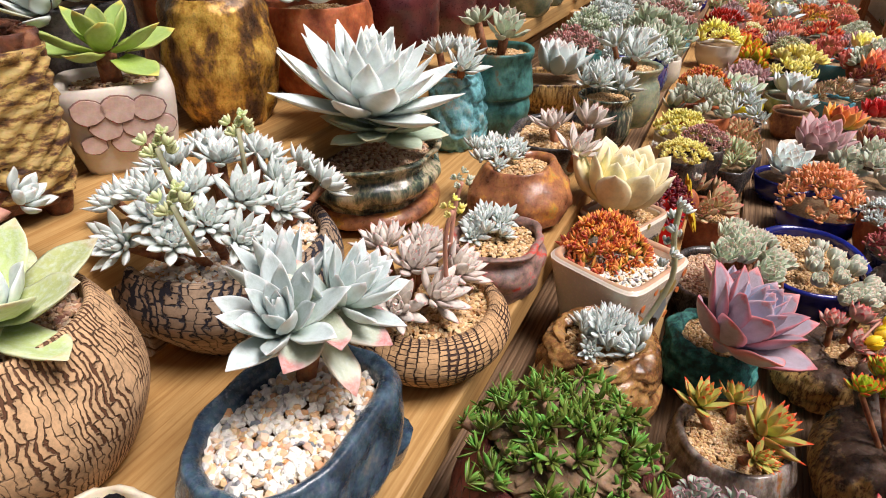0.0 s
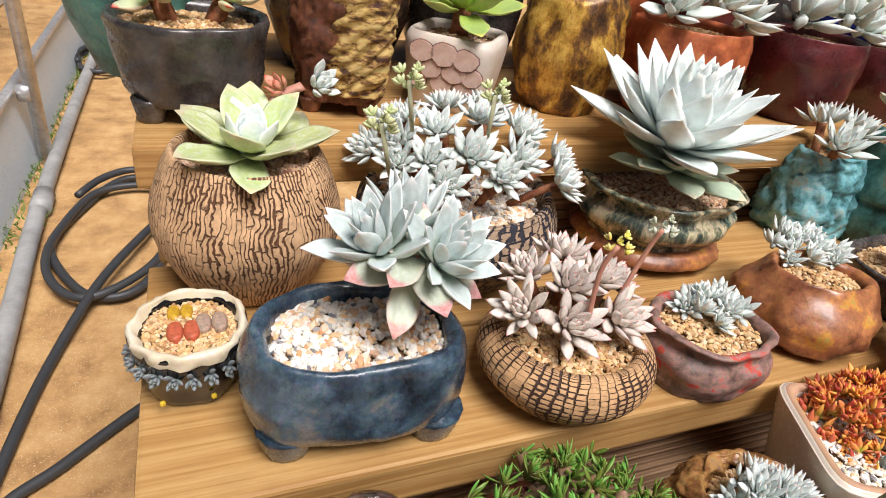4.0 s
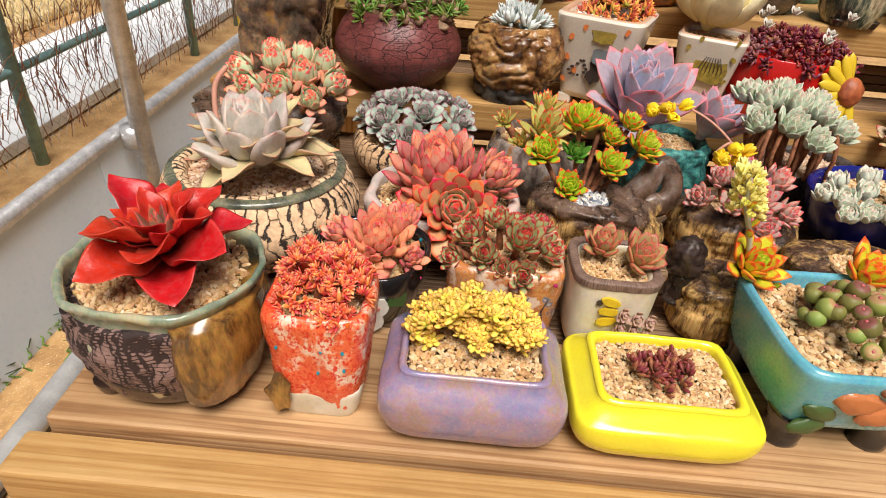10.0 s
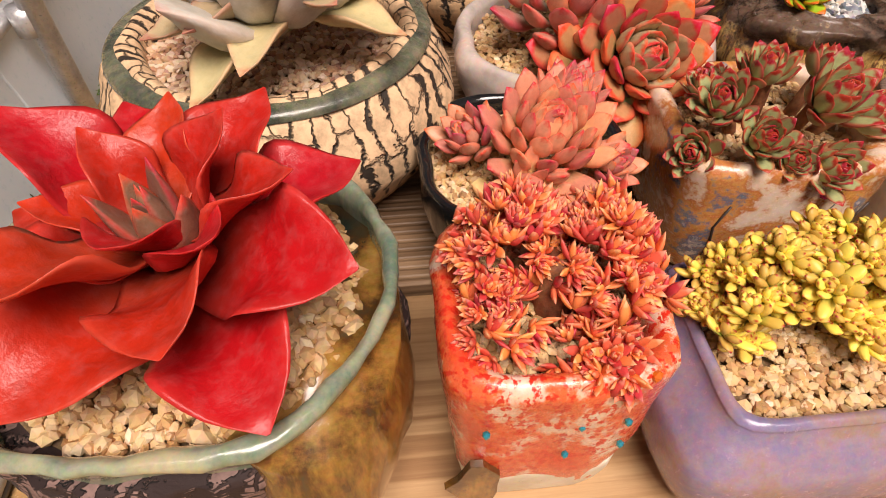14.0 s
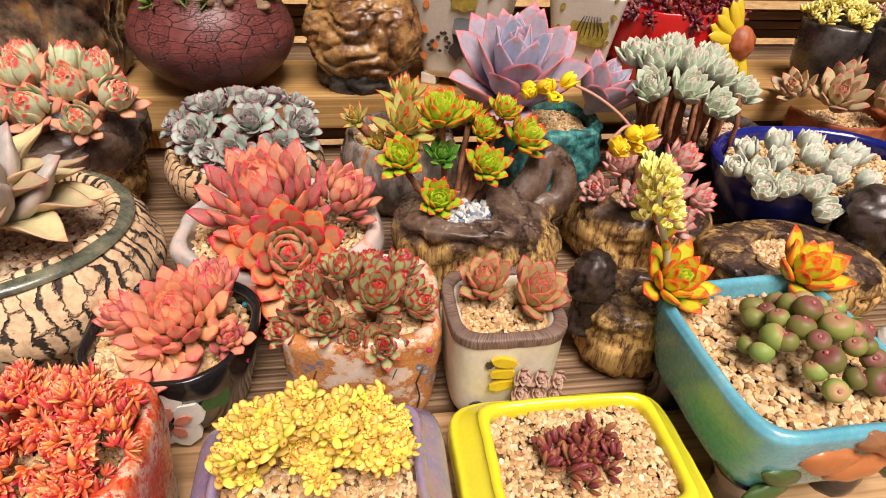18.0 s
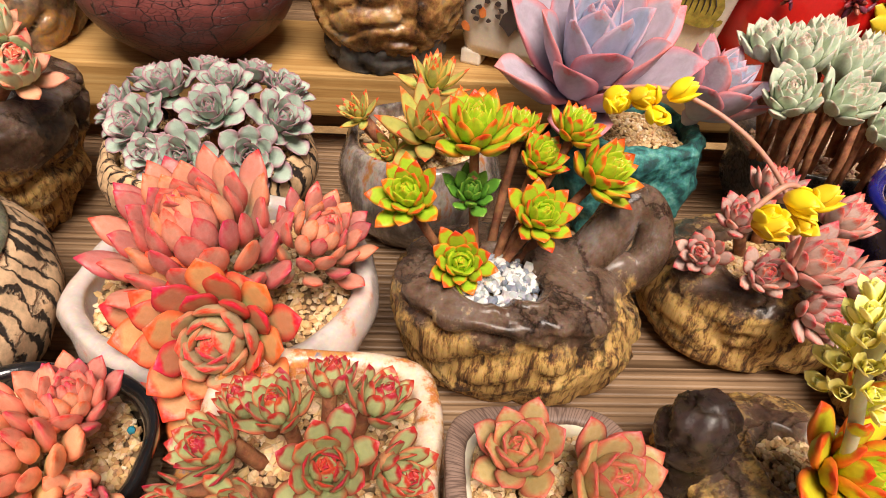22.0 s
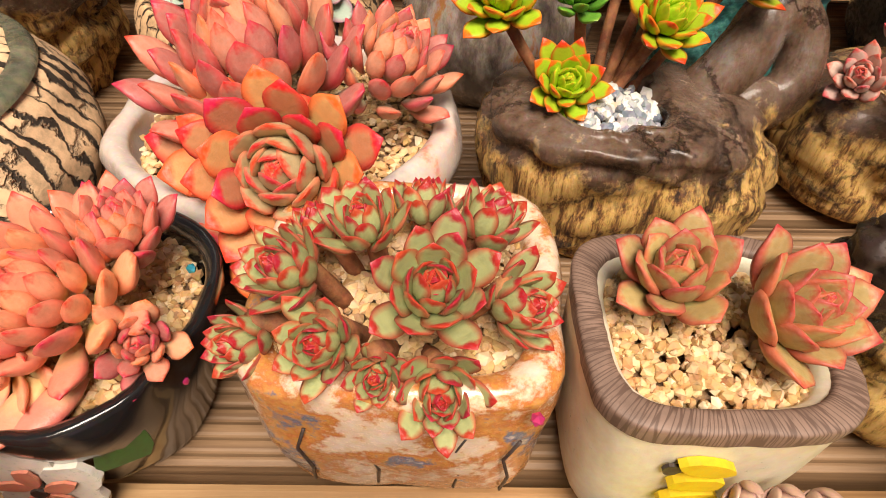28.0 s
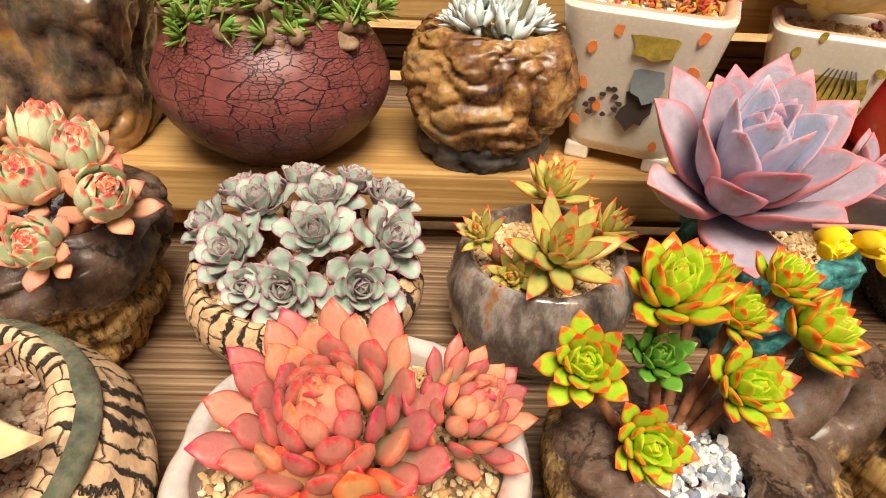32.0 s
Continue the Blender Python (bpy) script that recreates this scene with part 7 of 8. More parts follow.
part("clay_sunflower_heart", loft([(0, 0.017, 0.018, 2), (0.010, 0.015, 0.016, 2), (0.016, 0.004, 0.004, 2)], 24, 3, rough(0.003, 150, 2)), G_TERRA, p, "brown clay flower heart", at)
for i in range(14):
    part("clay_petal", leaf_mesh("finger", P_YELLOW), None, p, m=at @ Matrix.Rotation(radians(10 + i * 14), 4, "Z") @ Matrix.Translation((0, 0.010, 0.002 + 0.003 * (i % 2))) @ Matrix.Diagonal((0.030, 0.036, 0.02, 1)))
settle(p, 0.950, 1.000)

# ---- things on the third level, front row ----
p = potted("potted_lithops", "three living stones in a dark bowl edged with grey flowers", 0.0754, 0.2426, Z1)
part("pot", pot_mesh([(0.0, 0.026, 0.026, 2.4), (0.008, 0.031, 0.031, 2.3), (0.03, 0.036, 0.036, 2.2), (0.044, 0.038, 0.038, 2.1)], 0.006, 0.008, 44, 4, rough(0.003, 60, 28)), G_BLACK, p)
part("rim", loft([(0.040, 0.0385, 0.0385, 2.1), (0.047, 0.039, 0.039, 2.1), (0.049, 0.035, 0.035, 2.1), (0.044, 0.032, 0.032, 2.1)], 56, 3, rough(0.003, 90, 3), (False, False)), G_CREAM, p, "rough cream rim")
for i in range(11):
    a = radians(180 + i * 18)
    flower_head(p, 0.0365 * math.cos(a), 0.0365 * math.sin(a), 0.030, 0.009, 9, P_GREY, 85 * -math.sin(a), 85 * math.cos(a), "clay_flower", "finger", 85, 15)
gravel(p, 0.031, 0.031, 2.1, 0.041, M_GRIT, 0.0026, 1.2, 28)
for x, y, s, c in ((-0.006, 0.014, 0.0085, (0.62, 0.36, 0.02)), (-0.004, -0.008, 0.0105, (0.58, 0.13, 0.06)), (0.014, -0.002, 0.0105, (0.46, 0.32, 0.24))):
    for q in (-1, 1):
        part("stone_leaf", loft([(0, s * 0.5, s * 0.9, 2), (s * 0.4, s * 0.52, s * 0.95, 2.2), (s * 0.62, s * 0.42, s * 0.8, 2.2), (s * 0.66, s * 0.1, s * 0.2, 2)], 16, 3), plain("living_stone_leaf", c, 0.5, scale=300, amount=0.4), p, m=Matrix.Translation((x + q * s * 0.5, y, 0.042)))
for gx in (-0.020, 0.012):
    gem(p, gx, -0.034, 0.012, P_YELLOW, 0.0022)
settle(p, 0.932, 1.034)

p = potted("potted_dudleya", "blue-grey dudleya rosette in a wide blue-black glazed pot on stub feet", 0.1730, 0.1936, Z1, -4)
part("pot", pot_mesh([(0.010, 0.062, 0.040, 2.8), (0.018, 0.069, 0.047, 2.6), (0.036, 0.072, 0.050, 2.5), (0.054, 0.071, 0.051, 2.5), (0.064, 0.066, 0.048, 2.4)], 0.010, 0.012, 64, 6, rough(0.006, 20, 29)), G_BLUE, p)
feet(p, [(-0.046, -0.026), (0.048, -0.026), (-0.046, 0.026), (0.048, 0.026)], 0.017, 0.020, G_BLUE)
gravel(p, 0.056, 0.038, 2.4, 0.057, M_PEBBLE, 0.0044, 1.2, 29)
rosette(p, (0.020, -0.016, 0.097), 0.050, 12, "broad", L_BLUEOLD, 22, 4, inner=8, outer=-32, heart=0.8, base=0.12, seed=331)
rosette(p, (0.034, -0.024, 0.103), 0.044, 26, "blade", L_BLUEROS, 28, 18, inner=86, outer=6, heart=0.42, base=0.14, jitter=0.1, seed=330)
rosette(p, (-0.002, -0.010, 0.103), 0.046, 22, "blade", L_BLUEROS, 14, -22, inner=82, outer=4, heart=0.46, base=0.14, jitter=0.1, seed=332)
rosette(p, (0.022, 0.010, 0.104), 0.046, 14, "blade", L_BLUEROS, -14, 4, inner=80, outer=14, heart=0.55, base=0.14, jitter=0.1, seed=333)
part("stem", tube([(0.018, 0.0, 0.052), (0.020, -0.014, 0.098)], 0.007, 9), S_STEM, p)
settle(p, 0.982, 1.091, (0.0122, 0.0148, 0.0105), 0.891, 1.052)

p = potted("potted_dudleya", "silver-pink rosettes with pink flower stalks in a small round crackled bowl", 0.3265, 0.1829, Z1)
part("pot", pot_mesh([(0.0, 0.034, 0.034, 2), (0.008, 0.046, 0.045, 2), (0.026, 0.059, 0.056, 2), (0.040, 0.058, 0.055, 2), (0.050, 0.050, 0.048, 2)], 0.007, 0.010, 60, 5), C_TAN, p)
gravel(p, 0.043, 0.041, 2, 0.043, M_GRIT, 0.003, 0.9, 30)
stem_rosettes(p, ((-0.018, -0.036, 0.064, 0.026, 44, -6), (0.022, -0.036, 0.064, 0.026, 42, 16), (-0.046, -0.018, 0.066, 0.024, 20, -40), (-0.008, -0.012, 0.080, 0.024, 18, -6), (0.018, -0.008, 0.080, 0.024, 14, 10), (0.036, -0.004, 0.072, 0.022, 10, 34), (0.004, 0.020, 0.084, 0.024, -14, 4), (-0.028, 0.012, 0.076, 0.022, -8, -24)), "star", L_SILPINK, 26, 0.042, seed=340, grow=1.2, inner=84, outer=4, heart=0.45)
for k, (x, y, h) in enumerate(((0.033, -0.029, 0.126), (-0.011, -0.041, 0.124))):
    part("flower_stalk", tube([tuple(q) for q in curve3([(x * 0.6, y, 0.06), (x, y, h - 0.01), (x + 0.004, y - 0.004, h + 0.014)], 4)], 0.0018, 7), S_PINKST, p)
    for j in range(7):
        flower_head(p, x + 0.004 + 0.006 * math.sin(j * 2.3), y - 0.004 + 0.006 * math.cos(j * 2.3), h + 0.008 + 0.002 * j, 0.006, 6, L_WHITGRN if k == 0 else L_PALEYEL, 50 * math.cos(j * 2), 50 * math.sin(j * 2), "bud", "finger")
settle(p, 1.106, 1.009, (0.0049, 0.0247, 0.0074), 0.980, 0.911)

p = potted("potted_echeveria", "silver rosettes in a grey clay pot splashed with red", 0.4534, 0.1753, Z1)
part("pot", pot_mesh([(0.0, 0.043, 0.037, 3), (0.010, 0.045, 0.039, 3), (0.030, 0.047, 0.041, 2.6), (0.042, 0.040, 0.036, 2.4), (0.052, 0.045, 0.040, 2.3)], 0.007, 0.010, 56, 5, rough(0.004, 40, 31)), G_REDGR, p)
gravel(p, 0.037, 0.032, 2.2, 0.045, M_GRIT, 0.003, 0.9, 31)
rng = random.Random(85)
cluster(p, dome(10, 0.026, 0.024, 0.012, 0.054, rng, 0.0175, 45), "star", 24, L_SILVER, inner=85, outer=8, heart=0.4)
settle(p, 1.088, 0.855, (0.0105, 0.0107, -0.0066), 0.928, 0.964)

p = potted("potted_echeveria", "small silver rosettes in a bulging rusty-brown glazed pot", 0.5935, 0.1968, Z1)
part("pot", pot_mesh([(0.0, 0.044, 0.042, 2.4), (0.012, 0.057, 0.050, 2.4), (0.032, 0.060, 0.053, 2.3), (0.052, 0.048, 0.044, 2.2), (0.062, 0.040, 0.038, 2.2)], 0.008, 0.010, 60, 5, rough(0.008, 22, 32)), G_RUSTY, p)
gravel(p, 0.032, 0.030, 2.2, 0.055, M_GRIT, 0.003, 0.8, 32)
rng = random.Random(86)
cluster(p, dome(14, 0.032, 0.028, 0.012, 0.064, rng, 0.0165, 45), "star", 22, L_SILVER, inner=85, outer=10, heart=0.4)
settle(p, 1.037, 0.996, (0.0135, 0.0366, 0.0016), 1.127, 0.927)

p = potted("potted_echeveria", "silver-pink rosettes in a low dark slate-glazed bowl", 0.7534, 0.2055, Z1)
part("pot", pot_mesh([(0.0, 0.044, 0.034, 2.4), (0.02, 0.060, 0.046, 2.4), (0.046, 0.070, 0.052, 2.3)], 0.007, 0.008, 48, 4, rough(0.004, 20, 33)), G_DARK, p)
gravel(p, 0.060, 0.043, 2.3, 0.040, M_GRIT, 0.0032, 0.9, 33)
stem_rosettes(p, ((-0.034, -0.016, 0.056, 0.029, 24, -10), (0.034, -0.010, 0.060, 0.033, 20, 18), (0.006, 0.018, 0.062, 0.028, -14, 0)), "lance", L_SILPINK, 22, 0.030, seed=350, inner=84, outer=6, heart=0.36)
settle(p, 1.076, 1.013, (-0.0344, -0.0298, -0.0158), 1.373, 1.255)

p = potted("potted_dudleya", "white-silver rosettes in a dark mottled glazed jar", 0.8680, 0.1601, Z1)
part("pot", pot_mesh([(0.0, 0.040, 0.040, 2), (0.02, 0.052, 0.050, 2), (0.05, 0.056, 0.054, 2), (0.066, 0.050, 0.048, 2), (0.078, 0.056, 0.054, 2)], 0.007, 0.010, 52, 5, rough(0.003, 30, 34)), G_LAYER, p)
feet(p, [(-0.03, -0.026), (0.03, -0.026), (0, 0.036)], 0.011, 0.010, G_DARKFOOT)
gravel(p, 0.047, 0.045, 2, 0.070, M_GRIT, 0.003, 0.7, 34)
rng = random.Random(87)
cluster(p, dome(9, 0.042, 0.036, 0.018, 0.080, rng, 0.030, 45), "lance", 20, L_SILVER, inner=84, outer=6, heart=0.4)
settle(p, 0.750, 0.921, (-0.0021, 0.0053, 0.0134), 0.891, 0.920)

p = potted("potted_echeveria", "grey-green rosettes in an olive-green glazed jar", 0.985, 0.150, Z1)
part("pot", pot_mesh([(0.0, 0.040, 0.040, 2), (0.03, 0.052, 0.052, 2), (0.06, 0.050, 0.050, 2), (0.074, 0.044, 0.044, 2), (0.09, 0.050, 0.050, 2)], 0.007, 0.010, 48, 5), G_OLIVE, p)
gravel(p, 0.041, 0.041, 2, 0.082, M_GRIT, 0.003, 0.7, 35)
stem_rosettes(p, ((-0.02, -0.01, 0.11, 0.044, 14, -12), (0.03, 0.0, 0.115, 0.042, 6, 24), (0.0, 0.03, 0.12, 0.04, -20, 0)), "lance", L_SILVER, 20, 0.08, seed=360, outer=8)

# ---- third level, back row ----
p = potted("potted_agave", "large pale green broad-leaved agave in a round pale tan crackled pot", 0.1228, 0.3613, Z1)
part("pot", pot_mesh([(0.0, 0.044, 0.044, 2), (0.012, 0.055, 0.055, 2), (0.038, 0.068, 0.068, 2), (0.058, 0.069, 0.069, 2), (0.080, 0.061, 0.061, 2), (0.092, 0.054, 0.054, 2)], 0.006, 0.012, 72, 5), C_FINE, p)
gravel(p, 0.047, 0.047, 2, 0.084, M_GRIT_RED, 0.0034, 1.0, 36)
rosette(p, (0.002, -0.006, 0.098), 0.058, 11, "broad", L_GRASS, 8, 0, 20, inner=44, outer=-8, heart=0.8, base=0.12, jitter=0.12, seed=371)
rosette(p, (0.002, -0.006, 0.102), 0.042, 9, "broad", L_WHITE, 8, 2, inner=84, outer=40, heart=0.55, base=0.14, seed=372)
part("branch", tube([tuple(q) for q in curve3([(0.01, 0.01, 0.09), (0.02, 0.022, 0.13), (0.040, 0.024, 0.146)], 4)], 0.004, 7), S_PINKST, p)
rosette(p, (0.050, 0.026, 0.146), 0.019, 18, "spoon", L_SILVER, 40, 40, seed=373)
rosette(p, (0.026, 0.024, 0.142), 0.016, 10, "spoon", L_PALEPINK, 10, -40, seed=374)
settle(p, 1.054, 1.250, (-0.0023, -0.0008, 0.0279), 1.227, 0.883)

p = potted("potted_dudleya", "spreading bush of silver rosettes in a dark grey-black crackled bowl", 0.3060, 0.3585, Z1)
part("pot", pot_mesh([(0.0, 0.052, 0.052, 2), (0.012, 0.062, 0.062, 2), (0.036, 0.078, 0.078, 2), (0.054, 0.079, 0.079, 2), (0.070, 0.072, 0.072, 2)], 0.007, 0.012, 72, 5), C_GREY, p)
gravel(p, 0.063, 0.063, 2, 0.062, M_PEBBLE, 0.0038, 1.1, 37)
rng = random.Random(88)
bush = ((-0.034, -0.044, 0.100, 0.0175, 56, -8), (-0.060, -0.012, 0.106, 0.0170, 34, -30), (-0.006, -0.024, 0.118, 0.0210, 36, 4), (-0.026, 0.002, 0.130, 0.0185, 14, -12), (-0.072, 0.022, 0.100, 0.0180, 4, -54), (0.066, -0.040, 0.096, 0.0190, 40, 44), (0.038, -0.020, 0.110, 0.0205, 28, 24), (-0.038, -0.022, 0.113, 0.0165, 40, -16), (-0.056, 0.000, 0.122, 0.0165, 18, -28), (0.012, 0.008, 0.138, 0.0185, 8, 4), (0.045, 0.000, 0.128, 0.0190, 10, 24), (-0.046, 0.020, 0.133, 0.0160, -6, -24), (-0.010, 0.030, 0.140, 0.018, -16, -4), (0.028, 0.034, 0.138, 0.018, -18, 12), (0.064, 0.026, 0.120, 0.018, -8, 36), (0.078, -0.010, 0.104, 0.017, 16, 50), (-0.050, 0.046, 0.120, 0.017, -30, -26), (0.0, 0.056, 0.128, 0.017, -36, 0), (0.044, 0.056, 0.122, 0.017, -36, 18), (0.014, -0.040, 0.104, 0.0175, 50, 8))
stem_rosettes(p, bush, "star", L_SILVER, 28, 0.06, 0.0035, seed=380, grow=1.45, inner=84, outer=2, heart=0.42)
for k, (x, y, z) in enumerate(((-0.060, -0.020, 0.186), (-0.088, -0.056, 0.165), (0.008, -0.018, 0.174))):
    part("flower_stalk", tube([(x * 0.9, y, z - 0.045), (x, y, z)], 0.0017, 7), S_GREENST, p)
    for j in range(7):
        flower_head(p, x + 0.006 * math.sin(j * 2.3), y + 0.006 * math.cos(j * 2.3), z - 0.008 + 0.0026 * j, 0.0085, 8, L_BUDGRN, 40 * math.cos(j * 2), 40 * math.sin(j * 2), "bud", "finger")
settle(p, 1.169, 1.145, (-0.0049, -0.0090, 0.0208), 1.084, 0.870)

p = potted("potted_agave", "large white-silver agave in a waisted dark streaked glazed pot", 0.5350, 0.3594, Z1)
part("pot", pot_mesh([(0.0, 0.058, 0.054, 2.1), (0.006, 0.069, 0.063, 2.1), (0.014, 0.074, 0.068, 2.1), (0.022, 0.066, 0.060, 2.1), (0.028, 0.065, 0.059, 2.1), (0.040, 0.077, 0.070, 2.1), (0.052, 0.079, 0.072, 2.2), (0.062, 0.070, 0.064, 2.3), (0.074, 0.080, 0.072, 2.4)], 0.008, 0.012, 72, 4, rough(0.005, 26, 38)), G_LAYER, p)
part("base_band", loft([(0.002, 0.060, 0.056, 2.1), (0.012, 0.0775, 0.0735, 2.1), (0.024, 0.0700, 0.0660, 2.1)], 56, 4, rough(0.004, 30, 4)), G_RUSTY, p, "rusty brown base ring")
gravel(p, 0.068, 0.060, 2.3, 0.064, M_GRIT_RED, 0.0034, 0.7, 38)
rosette(p, (-0.006, -0.028, 0.088), 0.058, 14, "broad", L_WHITEOLD, 6, 0, inner=12, outer=-12, heart=0.85, base=0.2, seed=391)
rosette(p, (-0.002, -0.012, 0.110), 0.106, 46, "agave", L_WHITE, 12, 0, inner=84, outer=2, heart=0.62, base=0.16, jitter=0.05, seed=390)
rosette(p, (-0.002, -0.012, 0.112), 0.088, 22, "agave", L_WHITE, 12, 0, 50, inner=88, outer=46, heart=0.55, base=0.10, jitter=0.05, seed=392)
settle(p, 1.060, 1.041, (-0.0057, 0.0105, 0.0130), 1.169, 0.960)

p = potted("potted_dudleya", "silver rosettes growing from a lumpy turquoise rock-shaped pot", 0.7813, 0.3675, Z1)
part("pot", pot_mesh([(0.0, 0.056, 0.048, 2.6), (0.03, 0.062, 0.052, 2.6), (0.07, 0.052, 0.046, 2.5), (0.10, 0.042, 0.038, 2.4)], 0.010, 0.010, 90, 9, creased(0.007, 36, 39)), G_TURQ, p)
gravel(p, 0.030, 0.027, 2.3, 0.092, M_GRIT, 0.003, 0.7, 39)
stem_rosettes(p, ((-0.010, -0.014, 0.112, 0.030, 24, -16), (0.024, 0.0, 0.118, 0.030, 8, 20), (0.0, 0.018, 0.122, 0.028, -16, 0)), "lance", L_SILVER, 26, 0.085, seed=400, outer=4)
settle(p, 0.909, 0.999, (-0.0162, -0.0105, -0.0308), 1.267, 1.332)

p = potted("potted_agave", "grey-green rosettes in a tall green-brown patina jar", 0.8649, 0.3323, Z1)
part("pot", pot_mesh([(0.0, 0.056, 0.056, 2.1), (0.04, 0.066, 0.066, 2.1), (0.06, 0.062, 0.062, 2.1), (0.068, 0.068, 0.068, 2.1), (0.11, 0.062, 0.062, 2.1), (0.13, 0.066, 0.066, 2.2)], 0.008, 0.012, 60, 4, rough(0.004, 24, 40)), G_PATINA, p)
gravel(p, 0.055, 0.055, 2.1, 0.12, M_GRIT, 0.0034, 0.6, 40)
stem_rosettes(p, ((-0.02, -0.02, 0.155, 0.050, 16, -10), (0.05, 0.0, 0.160, 0.042, 6, 24), (0.01, 0.04, 0.165, 0.04, -20, 0)), "broad", L_GREYGRN, 20, 0.11, 0.008, seed=410, outer=4)
settle(p, 0.860, 0.941)

# ---- top level ----
p = potted("potted_echeveria", "rosettes with pink outer leaves in a footed dark slate pot", 0.0888, 0.4712, Z0)
part("pot", pot_mesh([(0.014, 0.050, 0.046, 2.6), (0.03, 0.056, 0.052, 2.6), (0.06, 0.062, 0.056, 2.5), (0.074, 0.064, 0.058, 2.5)], 0.008, 0.010, 60, 6, rough(0.006, 24, 41)), G_DARK, p)
feet(p, [(-0.034, -0.03), (0.036, -0.03), (0, 0.036)], 0.013, 0.018, G_DARK)
gravel(p, 0.054, 0.048, 2.4, 0.066, M_GRIT, 0.0034, 0.9, 41)
stem_rosettes(p, ((-0.022, -0.006, 0.088, 0.036, 20, -16), (0.030, 0.004, 0.088, 0.034, 14, 16)), "spoon", L_PALE, 16, 0.06, 0.008, seed=420, inner=80, outer=-4, heart=0.4)
settle(p, 0.994, 1.058)

p = potted("potted_succulent", "grey-leaved succulent in a tall rough brown pot with ochre ridges", 0.2208, 0.4856, Z0, -14)
part("pot", pot_mesh([(0.012, 0.046, 0.042, 4), (0.04, 0.051, 0.046, 4), (0.09, 0.056, 0.050, 4), (0.13, 0.058, 0.052, 4)], 0.008, 0.012, 96, 12, creased(0.005, 50, 42)), G_TOWER, p)
feet(p, [(-0.03, -0.026), (0.03, -0.026), (-0.03, 0.026), (0.03, 0.026)], 0.012, 0.014, G_TOWER)
part("netted_panel", loft([(0.022, 0.033, 0.040, 3, 0.016, -0.012), (0.07, 0.037, 0.042, 3, 0.018, -0.012), (0.124, 0.039, 0.043, 3, 0.019, -0.013)], 80, 16, lambda x, y, z, v: 0.0026 * math.sin((z * 0.85 - x * 0.5) * 560 + 5 * noise.noise(Vector((x, y, z)) * 40)) + 0.002 * noise.noise(Vector((x, y, z)) * 120)), G_NET, p, "ochre panel with a net of pits")
gravel(p, 0.046, 0.040, 4, 0.12, M_GRIT, 0.0034, 0.7, 42)
stem_rosettes(p, ((-0.01, -0.01, 0.150, 0.055, 10, -8), (0.03, 0.01, 0.150, 0.045, 6, 20)), "needle", L_GREYGRN, 20, 0.12, seed=430, outer=-20)
settle(p, 0.851, 0.994)

p = potted("potted_agave", "green agave in a small ivory pot with rose petal pattern", 0.3452, 0.5003, Z0, -38)
part("pot", pot_mesh([(0.0, 0.036, 0.036, 5), (0.03, 0.042, 0.042, 5), (0.07, 0.046, 0.046, 5), (0.082, 0.044, 0.044, 5)], 0.008, 0.010, 52, 5), G_SCALE, p)
for i, (x, z, s) in enumerate(((-0.022, 0.066, 0.012), (0.0, 0.066, 0.013), (0.022, 0.064, 0.012), (-0.012, 0.050, 0.012), (0.012, 0.048, 0.012), (0.030, 0.046, 0.010), (0.0, 0.034, 0.011), (0.022, 0.032, 0.010), (-0.024, 0.034, 0.009))):
    patch(p, "petal_outline", x, -0.0420 - 0.004 * (z - 0.03) / 0.04, z, s * 1.09, s * 1.05, G_REDGR, 0.0016, i, 14, 0.08)
    patch(p, "clay_petal", x, -0.0425 - 0.004 * (z - 0.03) / 0.04, z, s, s * 0.95, G_ROSE, 0.0022, i, 14, 0.08)
gravel(p, 0.035, 0.035, 4, 0.074, M_GRIT_RED, 0.0034, 0.8, 43)
rosette(p, (0, 0, 0.104), 0.062, 13, "broad", leaf_mat("green_yellow_leaf", (0.30, 0.42, 0.05), (0.34, 0.46, 0.12), (0.60, 0.52, 0.10), (0.50, 0.52, 0.14), 0.4, powder=0.05), 6, 0, inner=66, outer=-22, heart=0.7, jitter=0.1, seed=440)
part("stem", tube([(0, 0, 0.07), (0, 0, 0.11)], 0.009, 8), S_STEM, p)
settle(p, 1.029, 0.889)

p = potted("potted_agave", "silver rosette in a large brown and gold bulging pot", 0.4757, 0.4977, Z0)
part("pot", pot_mesh([(0.0, 0.044, 0.044, 2.1), (0.03, 0.056, 0.056, 2.1), (0.08, 0.062, 0.062, 2.1), (0.13, 0.058, 0.058, 2.1), (0.15, 0.050, 0.050, 2.1)], 0.008, 0.012, 64, 6, rough(0.007, 26, 44)), G_GOLD, p)
gravel(p, 0.040, 0.040, 2, 0.14, M_GRIT, 0.0034, 0.6, 44)
stem_rosettes(p, ((0, 0, 0.17, 0.06, 6, 0),), "broad", L_GREYGRN, 22, 0.13, 0.008, seed=450, outer=-4)
settle(p, 0.904, 0.823)

